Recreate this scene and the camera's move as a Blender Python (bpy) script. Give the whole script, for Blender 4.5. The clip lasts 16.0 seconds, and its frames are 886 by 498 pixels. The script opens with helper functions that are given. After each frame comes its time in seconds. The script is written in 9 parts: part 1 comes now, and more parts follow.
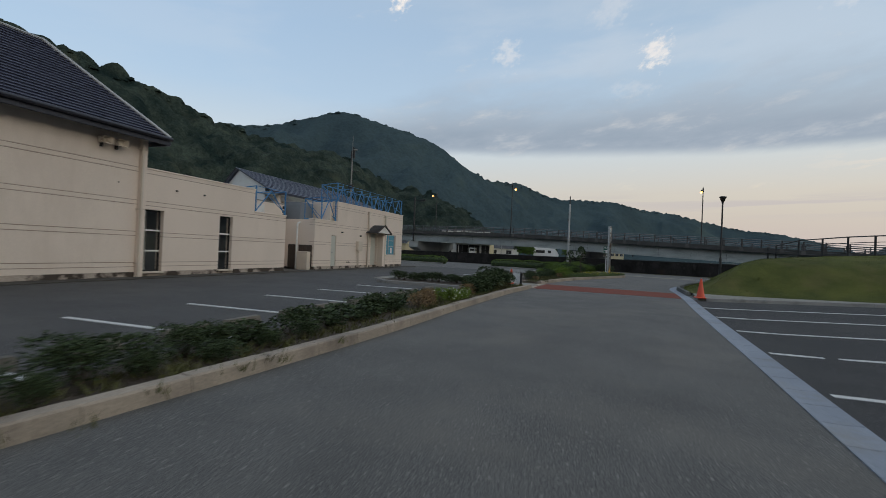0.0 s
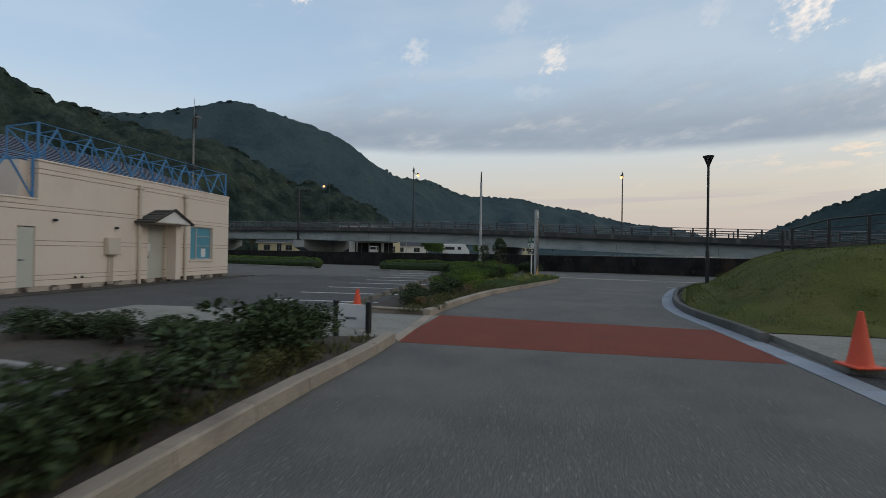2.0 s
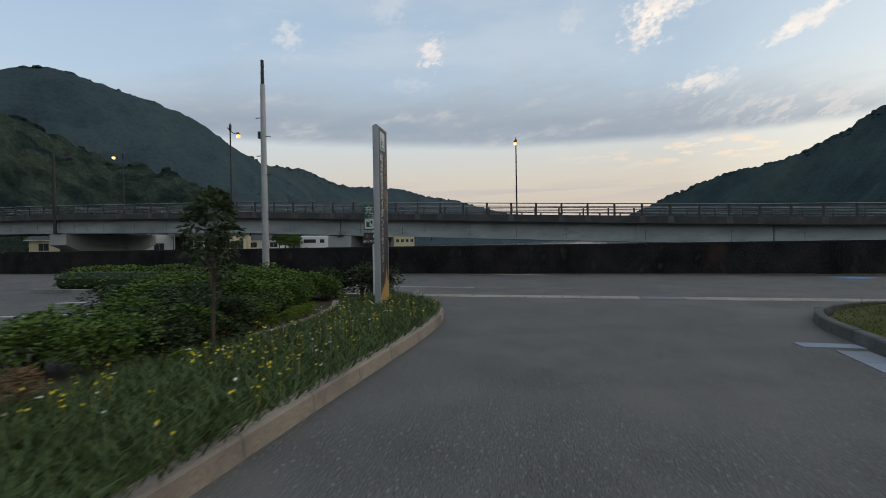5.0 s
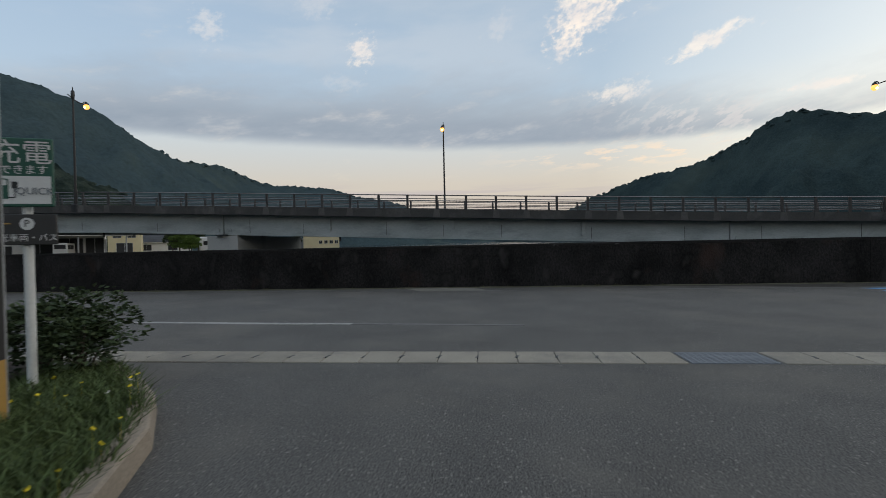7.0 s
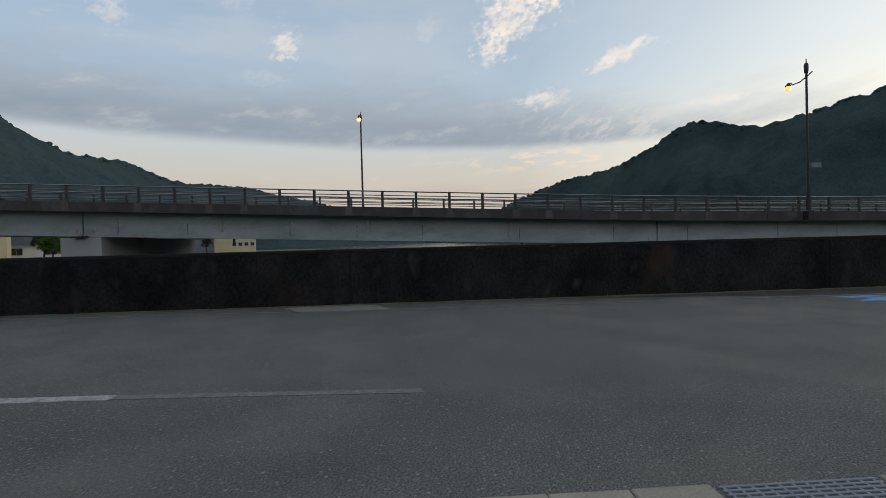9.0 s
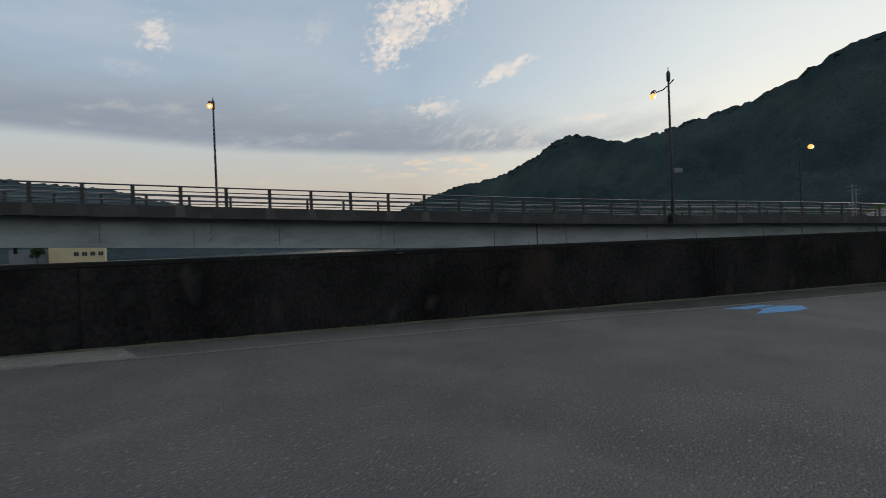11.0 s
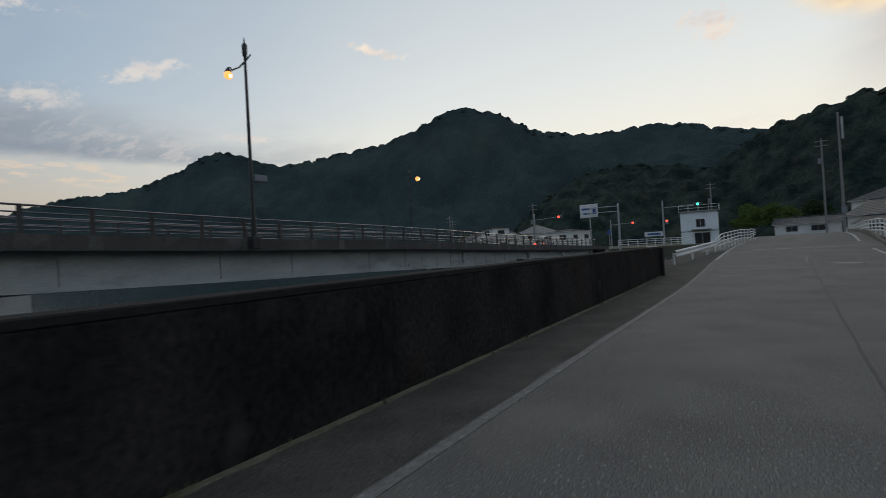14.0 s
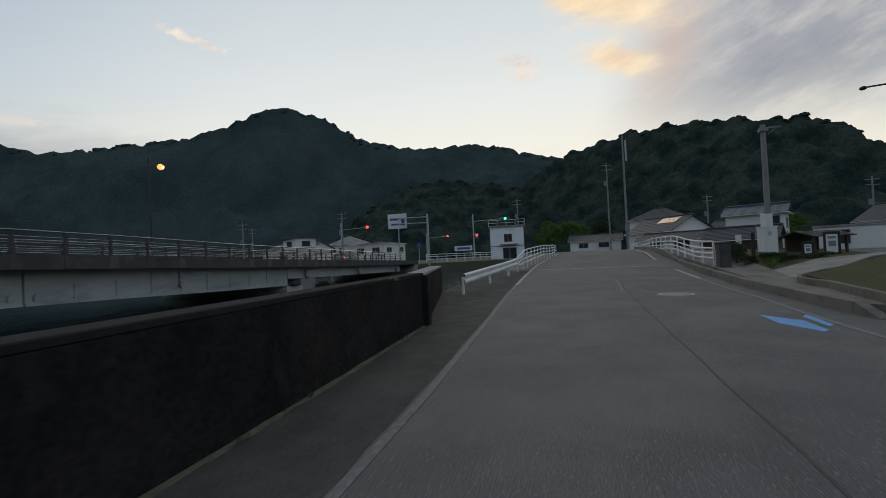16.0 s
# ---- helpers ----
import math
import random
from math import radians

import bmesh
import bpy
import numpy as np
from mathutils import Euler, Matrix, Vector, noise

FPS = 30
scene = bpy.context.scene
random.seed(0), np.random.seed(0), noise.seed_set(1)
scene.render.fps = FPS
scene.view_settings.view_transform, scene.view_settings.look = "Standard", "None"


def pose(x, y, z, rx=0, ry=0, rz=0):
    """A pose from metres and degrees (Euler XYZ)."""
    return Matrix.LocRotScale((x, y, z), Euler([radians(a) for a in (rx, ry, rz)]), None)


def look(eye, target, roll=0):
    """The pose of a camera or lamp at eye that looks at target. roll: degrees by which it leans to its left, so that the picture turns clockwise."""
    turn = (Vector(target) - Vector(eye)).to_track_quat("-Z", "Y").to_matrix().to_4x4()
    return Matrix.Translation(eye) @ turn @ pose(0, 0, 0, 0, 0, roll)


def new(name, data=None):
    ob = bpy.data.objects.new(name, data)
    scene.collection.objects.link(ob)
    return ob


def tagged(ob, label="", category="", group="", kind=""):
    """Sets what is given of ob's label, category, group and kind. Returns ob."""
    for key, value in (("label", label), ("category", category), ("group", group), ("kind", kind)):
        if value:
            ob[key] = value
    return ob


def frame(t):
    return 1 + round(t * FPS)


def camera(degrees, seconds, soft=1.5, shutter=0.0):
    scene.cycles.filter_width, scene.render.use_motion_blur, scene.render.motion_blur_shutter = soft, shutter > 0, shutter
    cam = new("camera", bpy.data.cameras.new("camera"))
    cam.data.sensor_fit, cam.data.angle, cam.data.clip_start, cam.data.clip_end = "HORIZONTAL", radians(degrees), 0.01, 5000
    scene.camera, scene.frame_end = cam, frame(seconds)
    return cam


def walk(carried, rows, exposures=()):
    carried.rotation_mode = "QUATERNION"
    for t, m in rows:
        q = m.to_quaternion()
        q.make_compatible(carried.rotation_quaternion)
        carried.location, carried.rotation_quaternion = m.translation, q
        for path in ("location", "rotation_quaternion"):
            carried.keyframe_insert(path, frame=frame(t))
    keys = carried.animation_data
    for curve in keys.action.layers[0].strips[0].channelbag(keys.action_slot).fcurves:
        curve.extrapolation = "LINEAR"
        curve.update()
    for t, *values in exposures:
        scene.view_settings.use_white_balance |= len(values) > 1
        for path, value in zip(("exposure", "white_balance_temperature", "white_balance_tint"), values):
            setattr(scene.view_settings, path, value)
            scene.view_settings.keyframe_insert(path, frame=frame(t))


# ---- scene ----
cam = camera(87.5, 16.0, soft=0.85, shutter=0.25)
PATH = [
    (0, (6.271, -48.837, 1.401), (5.019, -47.277, 1.41), 2.5),
    (0.5, (4.839, -46.213, 1.398), (3.665, -44.594, 1.409), 2.0),
    (1, (3.494, -43.43, 1.405), (2.4, -41.756, 1.419), 1.6),
    (1.5, (2.232, -40.499, 1.409), (1.218, -38.775, 1.424), 1.2),
    (2, (1.189, -37.476, 1.466), (0.249, -35.711, 1.479), 0.9),
    (2.5, (0.224, -34.324, 1.511), (-0.645, -32.523, 1.523), 0.6),
    (3, (-0.747, -31.358, 1.491), (-1.531, -29.518, 1.506), 0.4),
    (5.5, (-2.968, -19.142, 1.382), (-3.372, -17.184, 1.359), -0.9),
    (6, (-3.028, -17.306, 1.351), (-3.362, -15.335, 1.332), -0.8),
    (6.5, (-3.024, -15.728, 1.369), (-3.287, -13.745, 1.348), -1.0),
    (7, (-2.997, -14.444, 1.38), (-3.186, -12.454, 1.359), -1.2),
    (7.5, (-2.896, -13.382, 1.39), (-3.011, -11.385, 1.368), -1.4),
    (8, (-2.749, -12.524, 1.403), (-2.791, -10.525, 1.382), -1.6),
    (8.5, (-2.584, -11.78, 1.413), (-2.549, -9.781, 1.391), -1.5),
    (11, (-0.663, -8.22, 1.377), (-0.105, -6.3, 1.364), -2.2),
    (11.5, (0.316, -7.305, 1.281), (1.04, -5.44, 1.285), -2.2),
    (12, (1.427, -6.439, 1.305), (2.337, -4.658, 1.321), -2.6),
    (12.5, (2.77, -5.384, 1.44), (3.89, -3.728, 1.461), -2.9),
    (13, (4.317, -4.61, 1.481), (5.64, -3.111, 1.501), -2.8),
    (13.5, (6.165, -3.914, 1.5), (7.673, -2.601, 1.524), -3.1),
    (14, (8.253, -3.363, 1.548), (9.919, -2.257, 1.57), -3.3),
    (14.5, (10.564, -2.967, 1.56), (12.349, -2.065, 1.582), -3.2),
    (15, (13.434, -2.999, 1.695), (15.297, -2.273, 1.72), -3.8),
    (15.5, (16.448, -3.047, 1.707), (18.364, -2.473, 1.733), -3.3),
    (16, (19.557, -3.073, 1.704), (21.507, -2.629, 1.737), -2.9),
]
walk(cam, [(t, look(eye, target, roll)) for t, eye, target, roll in PATH],
     exposures=[(0, 0.22, 6750, 8), (3.0, 0.18, 6800, 8), (5.5, 0.24, 6950, 9), (8.5, 0.14, 6950, 9), (11, -0.04, 6950, 9), (12.5, -0.14, 6900, 9), (14, -0.18, 6800, 9), (16, -0.14, 6800, 9)])

# ---- world and light ----
SUN_AZ = 84.0   # degrees from +y towards +x


def build_world():
    w = bpy.data.worlds.new("dusk_sky")
    scene.world = w
    w.use_nodes = True
    nt = w.node_tree
    nt.nodes.clear()
    N, L = nt.nodes, nt.links

    def node(kind, **kw):
        n = N.new(kind)
        for k, v in kw.items():
            n.inputs[k].default_value = v
        return n

    def math_(op, a, b=None, clamp=False):
        n = N.new("ShaderNodeMath")
        n.operation, n.use_clamp = op, clamp
        for i, v in enumerate((a, b)):
            if v is None:
                continue
            if isinstance(v, (int, float)):
                n.inputs[i].default_value = v
            else:
                L.new(v, n.inputs[i])
        return n.outputs[0]

    def mix(fac, a, b, kind="MIX"):
        n = N.new("ShaderNodeMix")
        n.data_type, n.blend_type = "RGBA", kind
        for i, v in ((0, fac), (6, a), (7, b)):
            if isinstance(v, (int, float)):
                n.inputs[i].default_value = v
            elif isinstance(v, tuple):
                n.inputs[i].default_value = (*v, 1)
            else:
                L.new(v, n.inputs[i])
        return n.outputs[2]

    def ramp(fac, stops, smooth=False):
        n = N.new("ShaderNodeValToRGB")
        e = n.color_ramp.elements
        if smooth:
            n.color_ramp.interpolation = "EASE"
        while len(e) < len(stops):
            e.new(0.5)
        for el, (p, c) in zip(e, stops):
            el.position = p
            el.color = (*c, 1) if isinstance(c, tuple) else (c, c, c, 1)
        L.new(fac, n.inputs[0])
        return n.outputs[0]

    tc = N.new("ShaderNodeTexCoord")
    sep = N.new("ShaderNodeSeparateXYZ")
    L.new(tc.outputs["Generated"], sep.inputs[0])
    x, y, z = sep.outputs
    up = math_("MAXIMUM", z, 0.0)

    sky = N.new("ShaderNodeTexSky")
    sky.sky_type, sky.sun_disc = "NISHITA", False
    sky.sun_elevation, sky.sun_rotation = radians(3.0), radians(SUN_AZ)
    sky.air_density, sky.dust_density, sky.ozone_density = 1.0, 1.5, 2.0
    atmosphere = mix(1.0, sky.outputs[0], (0.55, 0.55, 0.55), "MULTIPLY")

    # height above the horizon, and the glow that follows the set sun
    vert = ramp(up, [(0.0, (0.44, 0.39, 0.39)), (0.05, (0.52, 0.445, 0.42)), (0.13, (0.58, 0.515, 0.475)), (0.20, (0.56, 0.58, 0.61)),
                     (0.30, (0.42, 0.52, 0.65)), (0.42, (0.37, 0.48, 0.63)), (0.65, (0.38, 0.46, 0.57)), (1.0, (0.42, 0.46, 0.54))])
    sx, sy = math.sin(radians(SUN_AZ)), math.cos(radians(SUN_AZ))
    toward = math_("MULTIPLY_ADD", math_("ADD", math_("MULTIPLY", x, sx), math_("MULTIPLY", y, sy)), 0.5)
    glow = ramp(toward, [(0.0, 0.0), (0.66, 0.0), (0.80, 0.38), (0.90, 0.80), (1.0, 1.0)])
    low = ramp(up, [(0.0, 1.0), (0.25, 0.85), (0.55, 0.25), (1.0, 0.0)])
    shine = ramp(up, [(0.0, (1.02, 0.96, 0.80)), (0.18, (1.02, 1.0, 0.90)), (0.32, (0.88, 0.93, 0.95)), (0.55, (0.68, 0.76, 0.83)), (1.0, (0.48, 0.53, 0.60))])
    base = mix(0.15, vert, atmosphere)
    base = mix(glow, base, shine)
    away = ramp(toward, [(0.0, (0.90, 0.94, 1.0)), (0.5, (1.0, 1.0, 1.0)), (1.0, (1.0, 1.0, 1.0))])
    base = mix(1.0, base, away, "MULTIPLY")

    # bearing and height of each direction in degrees
    az = math_("MULTIPLY", math_("ARCTAN2", x, y), 180 / math.pi)
    el = math_("MULTIPLY", math_("ARCSINE", z), 180 / math.pi)

    def field(scale_az, scale_el, turn, off, detail, rough):
        """Noise over bearing and height; the two scales are per degree."""
        t = radians(turn)
        c = N.new("ShaderNodeCombineXYZ")
        u = math_("ADD", math_("MULTIPLY", az, math.cos(t)), math_("MULTIPLY", el, math.sin(t)))
        v = math_("SUBTRACT", math_("MULTIPLY", el, math.cos(t)), math_("MULTIPLY", az, math.sin(t)))
        L.new(math_("MULTIPLY", u, scale_az), c.inputs[0])
        L.new(math_("MULTIPLY", v, scale_el), c.inputs[1])
        c.inputs[2].default_value = off
        n = node("ShaderNodeTexNoise", Scale=1.0, Detail=detail, Roughness=rough)
        L.new(c.outputs[0], n.inputs["Vector"])
        return n.outputs[0]

    def step(v, lo, hi):
        r = N.new("ShaderNodeMapRange")
        r.interpolation_type = "SMOOTHSTEP"
        r.inputs["From Min"].default_value, r.inputs["From Max"].default_value = lo, hi
        L.new(v, r.inputs[0])
        return r.outputs[0]

    def along_az(stops, lo=-180.0, hi=180.0, gain=40.0):
        """A height in degrees that follows the bearing."""
        t = math_("DIVIDE", math_("SUBTRACT", az, lo), hi - lo)
        return math_("MULTIPLY", ramp(t, [((a - lo) / (hi - lo), e / gain) for a, e in stops]), gain)

    def spot(a, e, wide, high, tilt=0.0):
        """One at that direction, falling off in an oval."""
        t = radians(tilt)
        da, de = math_("SUBTRACT", az, a), math_("SUBTRACT", el, e)
        u = math_("DIVIDE", math_("ADD", math_("MULTIPLY", da, math.cos(t)), math_("MULTIPLY", de, math.sin(t))), wide)
        v = math_("DIVIDE", math_("SUBTRACT", math_("MULTIPLY", de, math.cos(t)), math_("MULTIPLY", da, math.sin(t))), high)
        return math_("EXPONENT", math_("MULTIPLY", math_("ADD", math_("MULTIPLY", u, u), math_("MULTIPLY", v, v)), -1.0))

    soft = field(0.045, 0.16, 4, 1.3, 6, 0.55)
    fine = field(0.16, 0.50, 8, 4.1, 8, 0.62)
    puff = field(0.42, 0.62, 20, 7.7, 8, 0.60)
    crumb = field(1.1, 1.7, 20, 3.3, 5, 0.60)

    # grey evening bank with a firm foot and a frayed top
    wave = math_("MULTIPLY", math_("SUBTRACT", soft, 0.5), 7.0)
    fray = math_("MULTIPLY", math_("SUBTRACT", fine, 0.5), 5.0)
    foot = math_("SUBTRACT", el, along_az([(-180, 11.6), (-20, 12.0), (10, 11.2), (30, 11.0), (180, 12.0)]))
    roof = math_("SUBTRACT", along_az([(-180, 8.0), (-66, 8.0), (-52, 14.0), (-40, 18.4), (-5, 17.8), (12, 16.2), (34, 13.2), (58, 9.0), (180, 9.0)]), el)
    bank = math_("MULTIPLY", step(math_("ADD", foot, math_("MULTIPLY", fray, 0.25)), -0.5, 0.9), step(math_("ADD", math_("ADD", roof, wave), fray), -3.6, 4.2))
    shade = ramp(fine, [(0.30, (0.245, 0.305, 0.395)), (0.55, (0.295, 0.352, 0.44)), (0.74, (0.43, 0.465, 0.525))])
    veil = math_("MULTIPLY", step(soft, 0.42, 0.62), math_("MULTIPLY", spot(-20, 23, 60, 6), 0.35))
    base = mix(veil, base, (0.55, 0.60, 0.68))
    # thin bars low over the valley mouth
    bars = math_("MULTIPLY", spot(-2, 6.1, 22, 1.0, -1), step(field(0.06, 1.1, 1, 9.4, 6, 0.6), 0.44, 0.58))
    base = mix(math_("MULTIPLY", bars, 0.6), base, (0.45, 0.42, 0.45))
    mist = spot(0, 2.0, 40, 3.0)
    base = mix(math_("MULTIPLY", mist, 0.45), base, (0.50, 0.45, 0.48))
    rosy = math_("MULTIPLY", spot(17, 9.8, 11, 1.2), step(field(0.32, 1.3, 3, 2.2, 7, 0.62), 0.50, 0.62))
    base = mix(math_("MULTIPLY", bank, 0.94), base, shade)
    base = mix(math_("MULTIPLY", rosy, 0.62), base, (0.92, 0.72, 0.55))
    # rippled small clouds at the thin end of the bank
    ripple = math_("MULTIPLY", spot(27, 12.3, 11, 2.2, -10), step(field(0.55, 1.5, 25, 5.5, 5, 0.6), 0.48, 0.60))
    base = mix(math_("MULTIPLY", ripple, 0.55), base, (0.66, 0.64, 0.66))

    # small clouds that still catch the sun
    for a, e, wide, high, tilt, amount in ((12.6, 26.0, 5.2, 3.4, 35, 0.85), (10.0, 22.4, 2.5, 1.7, 40, 0.7), (17.5, 27.5, 3.5, 1.6, 20, 0.9), (24.5, 20.2, 4.2, 1.0, 18, 0.7), (15.6, 16.6, 3.4, 1.2, 0, 0.55), (-14.9, 22.4, 2.0, 1.7, 60, 0.62),
                                            (-31.8, 23.2, 1.8, 1.8, 60, 0.32), (-44.9, 28.6, 1.2, 2.2, -40, 0.9), (-17.0, 18.9, 3.0, 0.9, 0, 0.15), (48.5, 24.1, 3.6, 0.55, -12, 1.1), (51.0, 23.5, 2.2, 0.45, -6, 1.0), (87.6, 21.7, 3.0, 1.7, -25, 1.2),
                                            (34.5, 14.2, 4.0, 0.45, 0, 0.6), (2.0, 24.6, 2.0, 1.4, 40, 0.16), (-20.0, 27.0, 2.6, 1.6, 30, 0.16), (93.0, 25.0, 0.6, 0.4, 0, 0.6)):
        v = spot(a, e, wide, high, tilt)
        v = math_("ADD", math_("MULTIPLY", v, 0.85), math_("MULTIPLY", math_("SUBTRACT", math_("ADD", math_("MULTIPLY", puff, 0.15 if wide < 2.6 else 0.45), math_("MULTIPLY", crumb, 0.85 if wide < 2.6 else 0.75)), 0.5 if wide < 2.6 else 0.6), 2.1))
        v = math_("MULTIPLY", step(v, 0.26, 0.92), step(spot(a, e, wide * 1.4, high * 1.4, tilt), 0.06, 0.4))
        base = mix(math_("MULTIPLY", v, amount * 0.85), base, ramp(fine, [(0.35, (0.80, 0.73, 0.72)), (0.62, (1.02, 0.91, 0.81))]))

    # the large torn cloud beside the set sun, drawn out in slanting streaks
    streak = field(0.065, 0.17, 17, 3.6, 8, 0.62)
    thin = field(0.16, 0.46, 20, 6.2, 8, 0.66)
    edge = math_("ADD", math_("SUBTRACT", az, 100.5), math_("MULTIPLY", math_("SUBTRACT", el, 20.0), -0.35))
    region = math_("MULTIPLY", step(math_("ADD", edge, math_("MULTIPLY", math_("SUBTRACT", streak, 0.5), 9.0)), -5.0, 13.0), step(el, 8.0, 17.0))
    region = math_("MULTIPLY", region, step(math_("MULTIPLY", az, -1.0), -165.0, -135.0))
    grey = ramp(math_("ADD", math_("MULTIPLY", streak, 0.6), math_("MULTIPLY", thin, 0.4)), [(0.38, (0.25, 0.28, 0.36)), (0.48, (0.33, 0.35, 0.41)), (0.56, (0.50, 0.49, 0.52)), (0.66, (0.76, 0.70, 0.66))])
    base = mix(math_("MULTIPLY", region, 0.82), base, grey)
    blush = math_("MULTIPLY", spot(104.5, 21, 3.2, 6.0, -20), 0.6)
    base = mix(blush, base, (0.66, 0.50, 0.44))
    for a, e, wide, high, tilt in ((98.5, 26.8, 8.0, 3.0, -18), (99.0, 20.9, 4.4, 1.8, -16), (94.0, 27.8, 5.0, 1.5, -20)):
        v = math_("ADD", math_("MULTIPLY", spot(a, e, wide, high, tilt), 1.0), math_("MULTIPLY", math_("SUBTRACT", fine, 0.5), 0.9))
        base = mix(math_("MULTIPLY", step(v, 0.12, 1.0), 0.95), base, ramp(fine, [(0.35, (0.95, 0.72, 0.52)), (0.62, (1.12, 0.92, 0.64))]))

    bg = N.new("ShaderNodeBackground")
    bg.inputs["Strength"].default_value = 1.0
    L.new(base, bg.inputs[0])
    out = N.new("ShaderNodeOutputWorld")
    L.new(bg.outputs[0], out.inputs[0])


build_world()

sun = bpy.data.lights.new("sun", "SUN")
sun.energy, sun.angle, sun.color = 0.25, radians(25), (1.0, 0.86, 0.72)
sun_ob = new("sun", sun)
sun_ob.matrix_world = look((math.sin(radians(SUN_AZ)) * 90, math.cos(radians(SUN_AZ)) * 90, 32), (0, 0, 0))

# ---- materials ----
def material(name, c1, c2=None, rough=0.8, metal=0.0, scale=3.0, fine=60.0, bump=0.15, contrast=0.5, grain=0.25, spec=0.5,
             stain=None, stain_scale=0.6, stain_at=(0.52, 0.68), vary=0.0, stretch=None, random_vary=0.0, coat=0.0, bump_dist=0.01, cells=0.0, cell_range=(0.80, 1.24), specks=None, speck_scale=140.0, speck_at=(0.66, 0.72)):
    """A surface with colour patches at one scale, grain at another, stains of a third colour and a fine relief."""
    m = bpy.data.materials.new(name)
    m.use_nodes = True
    nt = m.node_tree
    N, L = nt.nodes, nt.links
    b = N["Principled BSDF"]
    b.inputs["Roughness"].default_value = rough
    b.inputs["Metallic"].default_value = metal
    b.inputs["Specular IOR Level"].default_value = spec
    b.inputs["Coat Weight"].default_value = coat
    c2 = c2 or tuple(v * 0.75 for v in c1)
    tc = N.new("ShaderNodeNewGeometry")
    vec = tc.outputs["Position"]
    if stretch:
        mp = N.new("ShaderNodeMapping")
        mp.inputs["Scale"].default_value = stretch
        L.new(vec, mp.inputs[0])
        vec = mp.outputs[0]

    def noise_tex(s, d, r=0.55):
        t = N.new("ShaderNodeTexNoise")
        t.inputs["Scale"].default_value, t.inputs["Detail"].default_value, t.inputs["Roughness"].default_value = s, d, r
        L.new(vec, t.inputs["Vector"])
        return t.outputs[0]

    def spread(src, lo, hi):
        r = N.new("ShaderNodeMapRange")
        r.inputs["From Min"].default_value, r.inputs["From Max"].default_value = lo, hi
        L.new(src, r.inputs[0])
        return r.outputs[0]

    def mix(fac, a, c, kind="MIX"):
        n = N.new("ShaderNodeMix")
        n.data_type, n.blend_type = "RGBA", kind
        for i, v in ((0, fac), (6, a), (7, c)):
            if isinstance(v, (int, float)):
                n.inputs[i].default_value = v
            elif isinstance(v, tuple):
                n.inputs[i].default_value = (*v, 1)
            else:
                L.new(v, n.inputs[i])
        return n.outputs[2]

    big = spread(noise_tex(scale, 5), 0.5 - contrast / 2, 0.5 + contrast / 2)
    col = mix(big, c1, c2)
    small = noise_tex(fine, 3, 0.7)
    gr = N.new("ShaderNodeMapRange")
    gr.inputs["To Min"].default_value, gr.inputs["To Max"].default_value = 1 - grain, 1 + grain
    gr.inputs["From Min"].default_value, gr.inputs["From Max"].default_value = 0.3, 0.7
    L.new(small, gr.inputs[0])
    col = mix(1.0, col, gr.outputs[0], "MULTIPLY")
    if specks:
        col = mix(spread(noise_tex(speck_scale, 2, 0.5), *speck_at), col, specks)
    if stain:
        st = spread(noise_tex(stain_scale, 6, 0.65), *stain_at)
        col = mix(st, col, stain)
    if cells:
        vo = N.new("ShaderNodeTexVoronoi")
        vo.inputs["Scale"].default_value = cells
        L.new(vec, vo.inputs["Vector"])
        sep = N.new("ShaderNodeSeparateColor")
        L.new(vo.outputs["Color"], sep.inputs[0])
        cv = N.new("ShaderNodeMapRange")
        cv.inputs["To Min"].default_value, cv.inputs["To Max"].default_value = cell_range
        L.new(sep.outputs[0], cv.inputs[0])
        col = mix(1.0, col, cv.outputs[0], "MULTIPLY")
    if random_vary:
        oi = N.new("ShaderNodeObjectInfo")
        rv = N.new("ShaderNodeMapRange")
        rv.inputs["To Min"].default_value, rv.inputs["To Max"].default_value = 1 - random_vary, 1 + random_vary
        L.new(oi.outputs["Random"], rv.inputs[0])
        col = mix(1.0, col, rv.outputs[0], "MULTIPLY")
    if vary:
        rv = N.new("ShaderNodeMapRange")
        rv.inputs["To Min"].default_value, rv.inputs["To Max"].default_value = 1 - vary, 1 + vary
        L.new(tc.outputs["Random Per Island"], rv.inputs[0])
        col = mix(1.0, col, rv.outputs[0], "MULTIPLY")
    L.new(col, b.inputs["Base Color"])
    if bump:
        bp = N.new("ShaderNodeBump")
        bp.inputs["Strength"].default_value, bp.inputs["Distance"].default_value = bump, bump_dist
        L.new(small, bp.inputs["Height"])
        L.new(bp.outputs[0], b.inputs["Normal"])
    return m


def glow_material(name, colour, strength):
    m = bpy.data.materials.new(name)
    m.use_nodes = True
    b = m.node_tree.nodes["Principled BSDF"]
    b.inputs["Base Color"].default_value = (*colour, 1)
    b.inputs["Emission Color"].default_value = (*colour, 1)
    b.inputs["Emission Strength"].default_value = strength
    return m


def glass_material(name, tint, rough=0.03):
    m = bpy.data.materials.new(name)
    m.use_nodes = True
    b = m.node_tree.nodes["Principled BSDF"]
    b.inputs["Base Color"].default_value = (*tint, 1)
    b.inputs["Transmission Weight"].default_value = 1.0
    b.inputs["Roughness"].default_value, b.inputs["IOR"].default_value = rough, 1.45
    return m


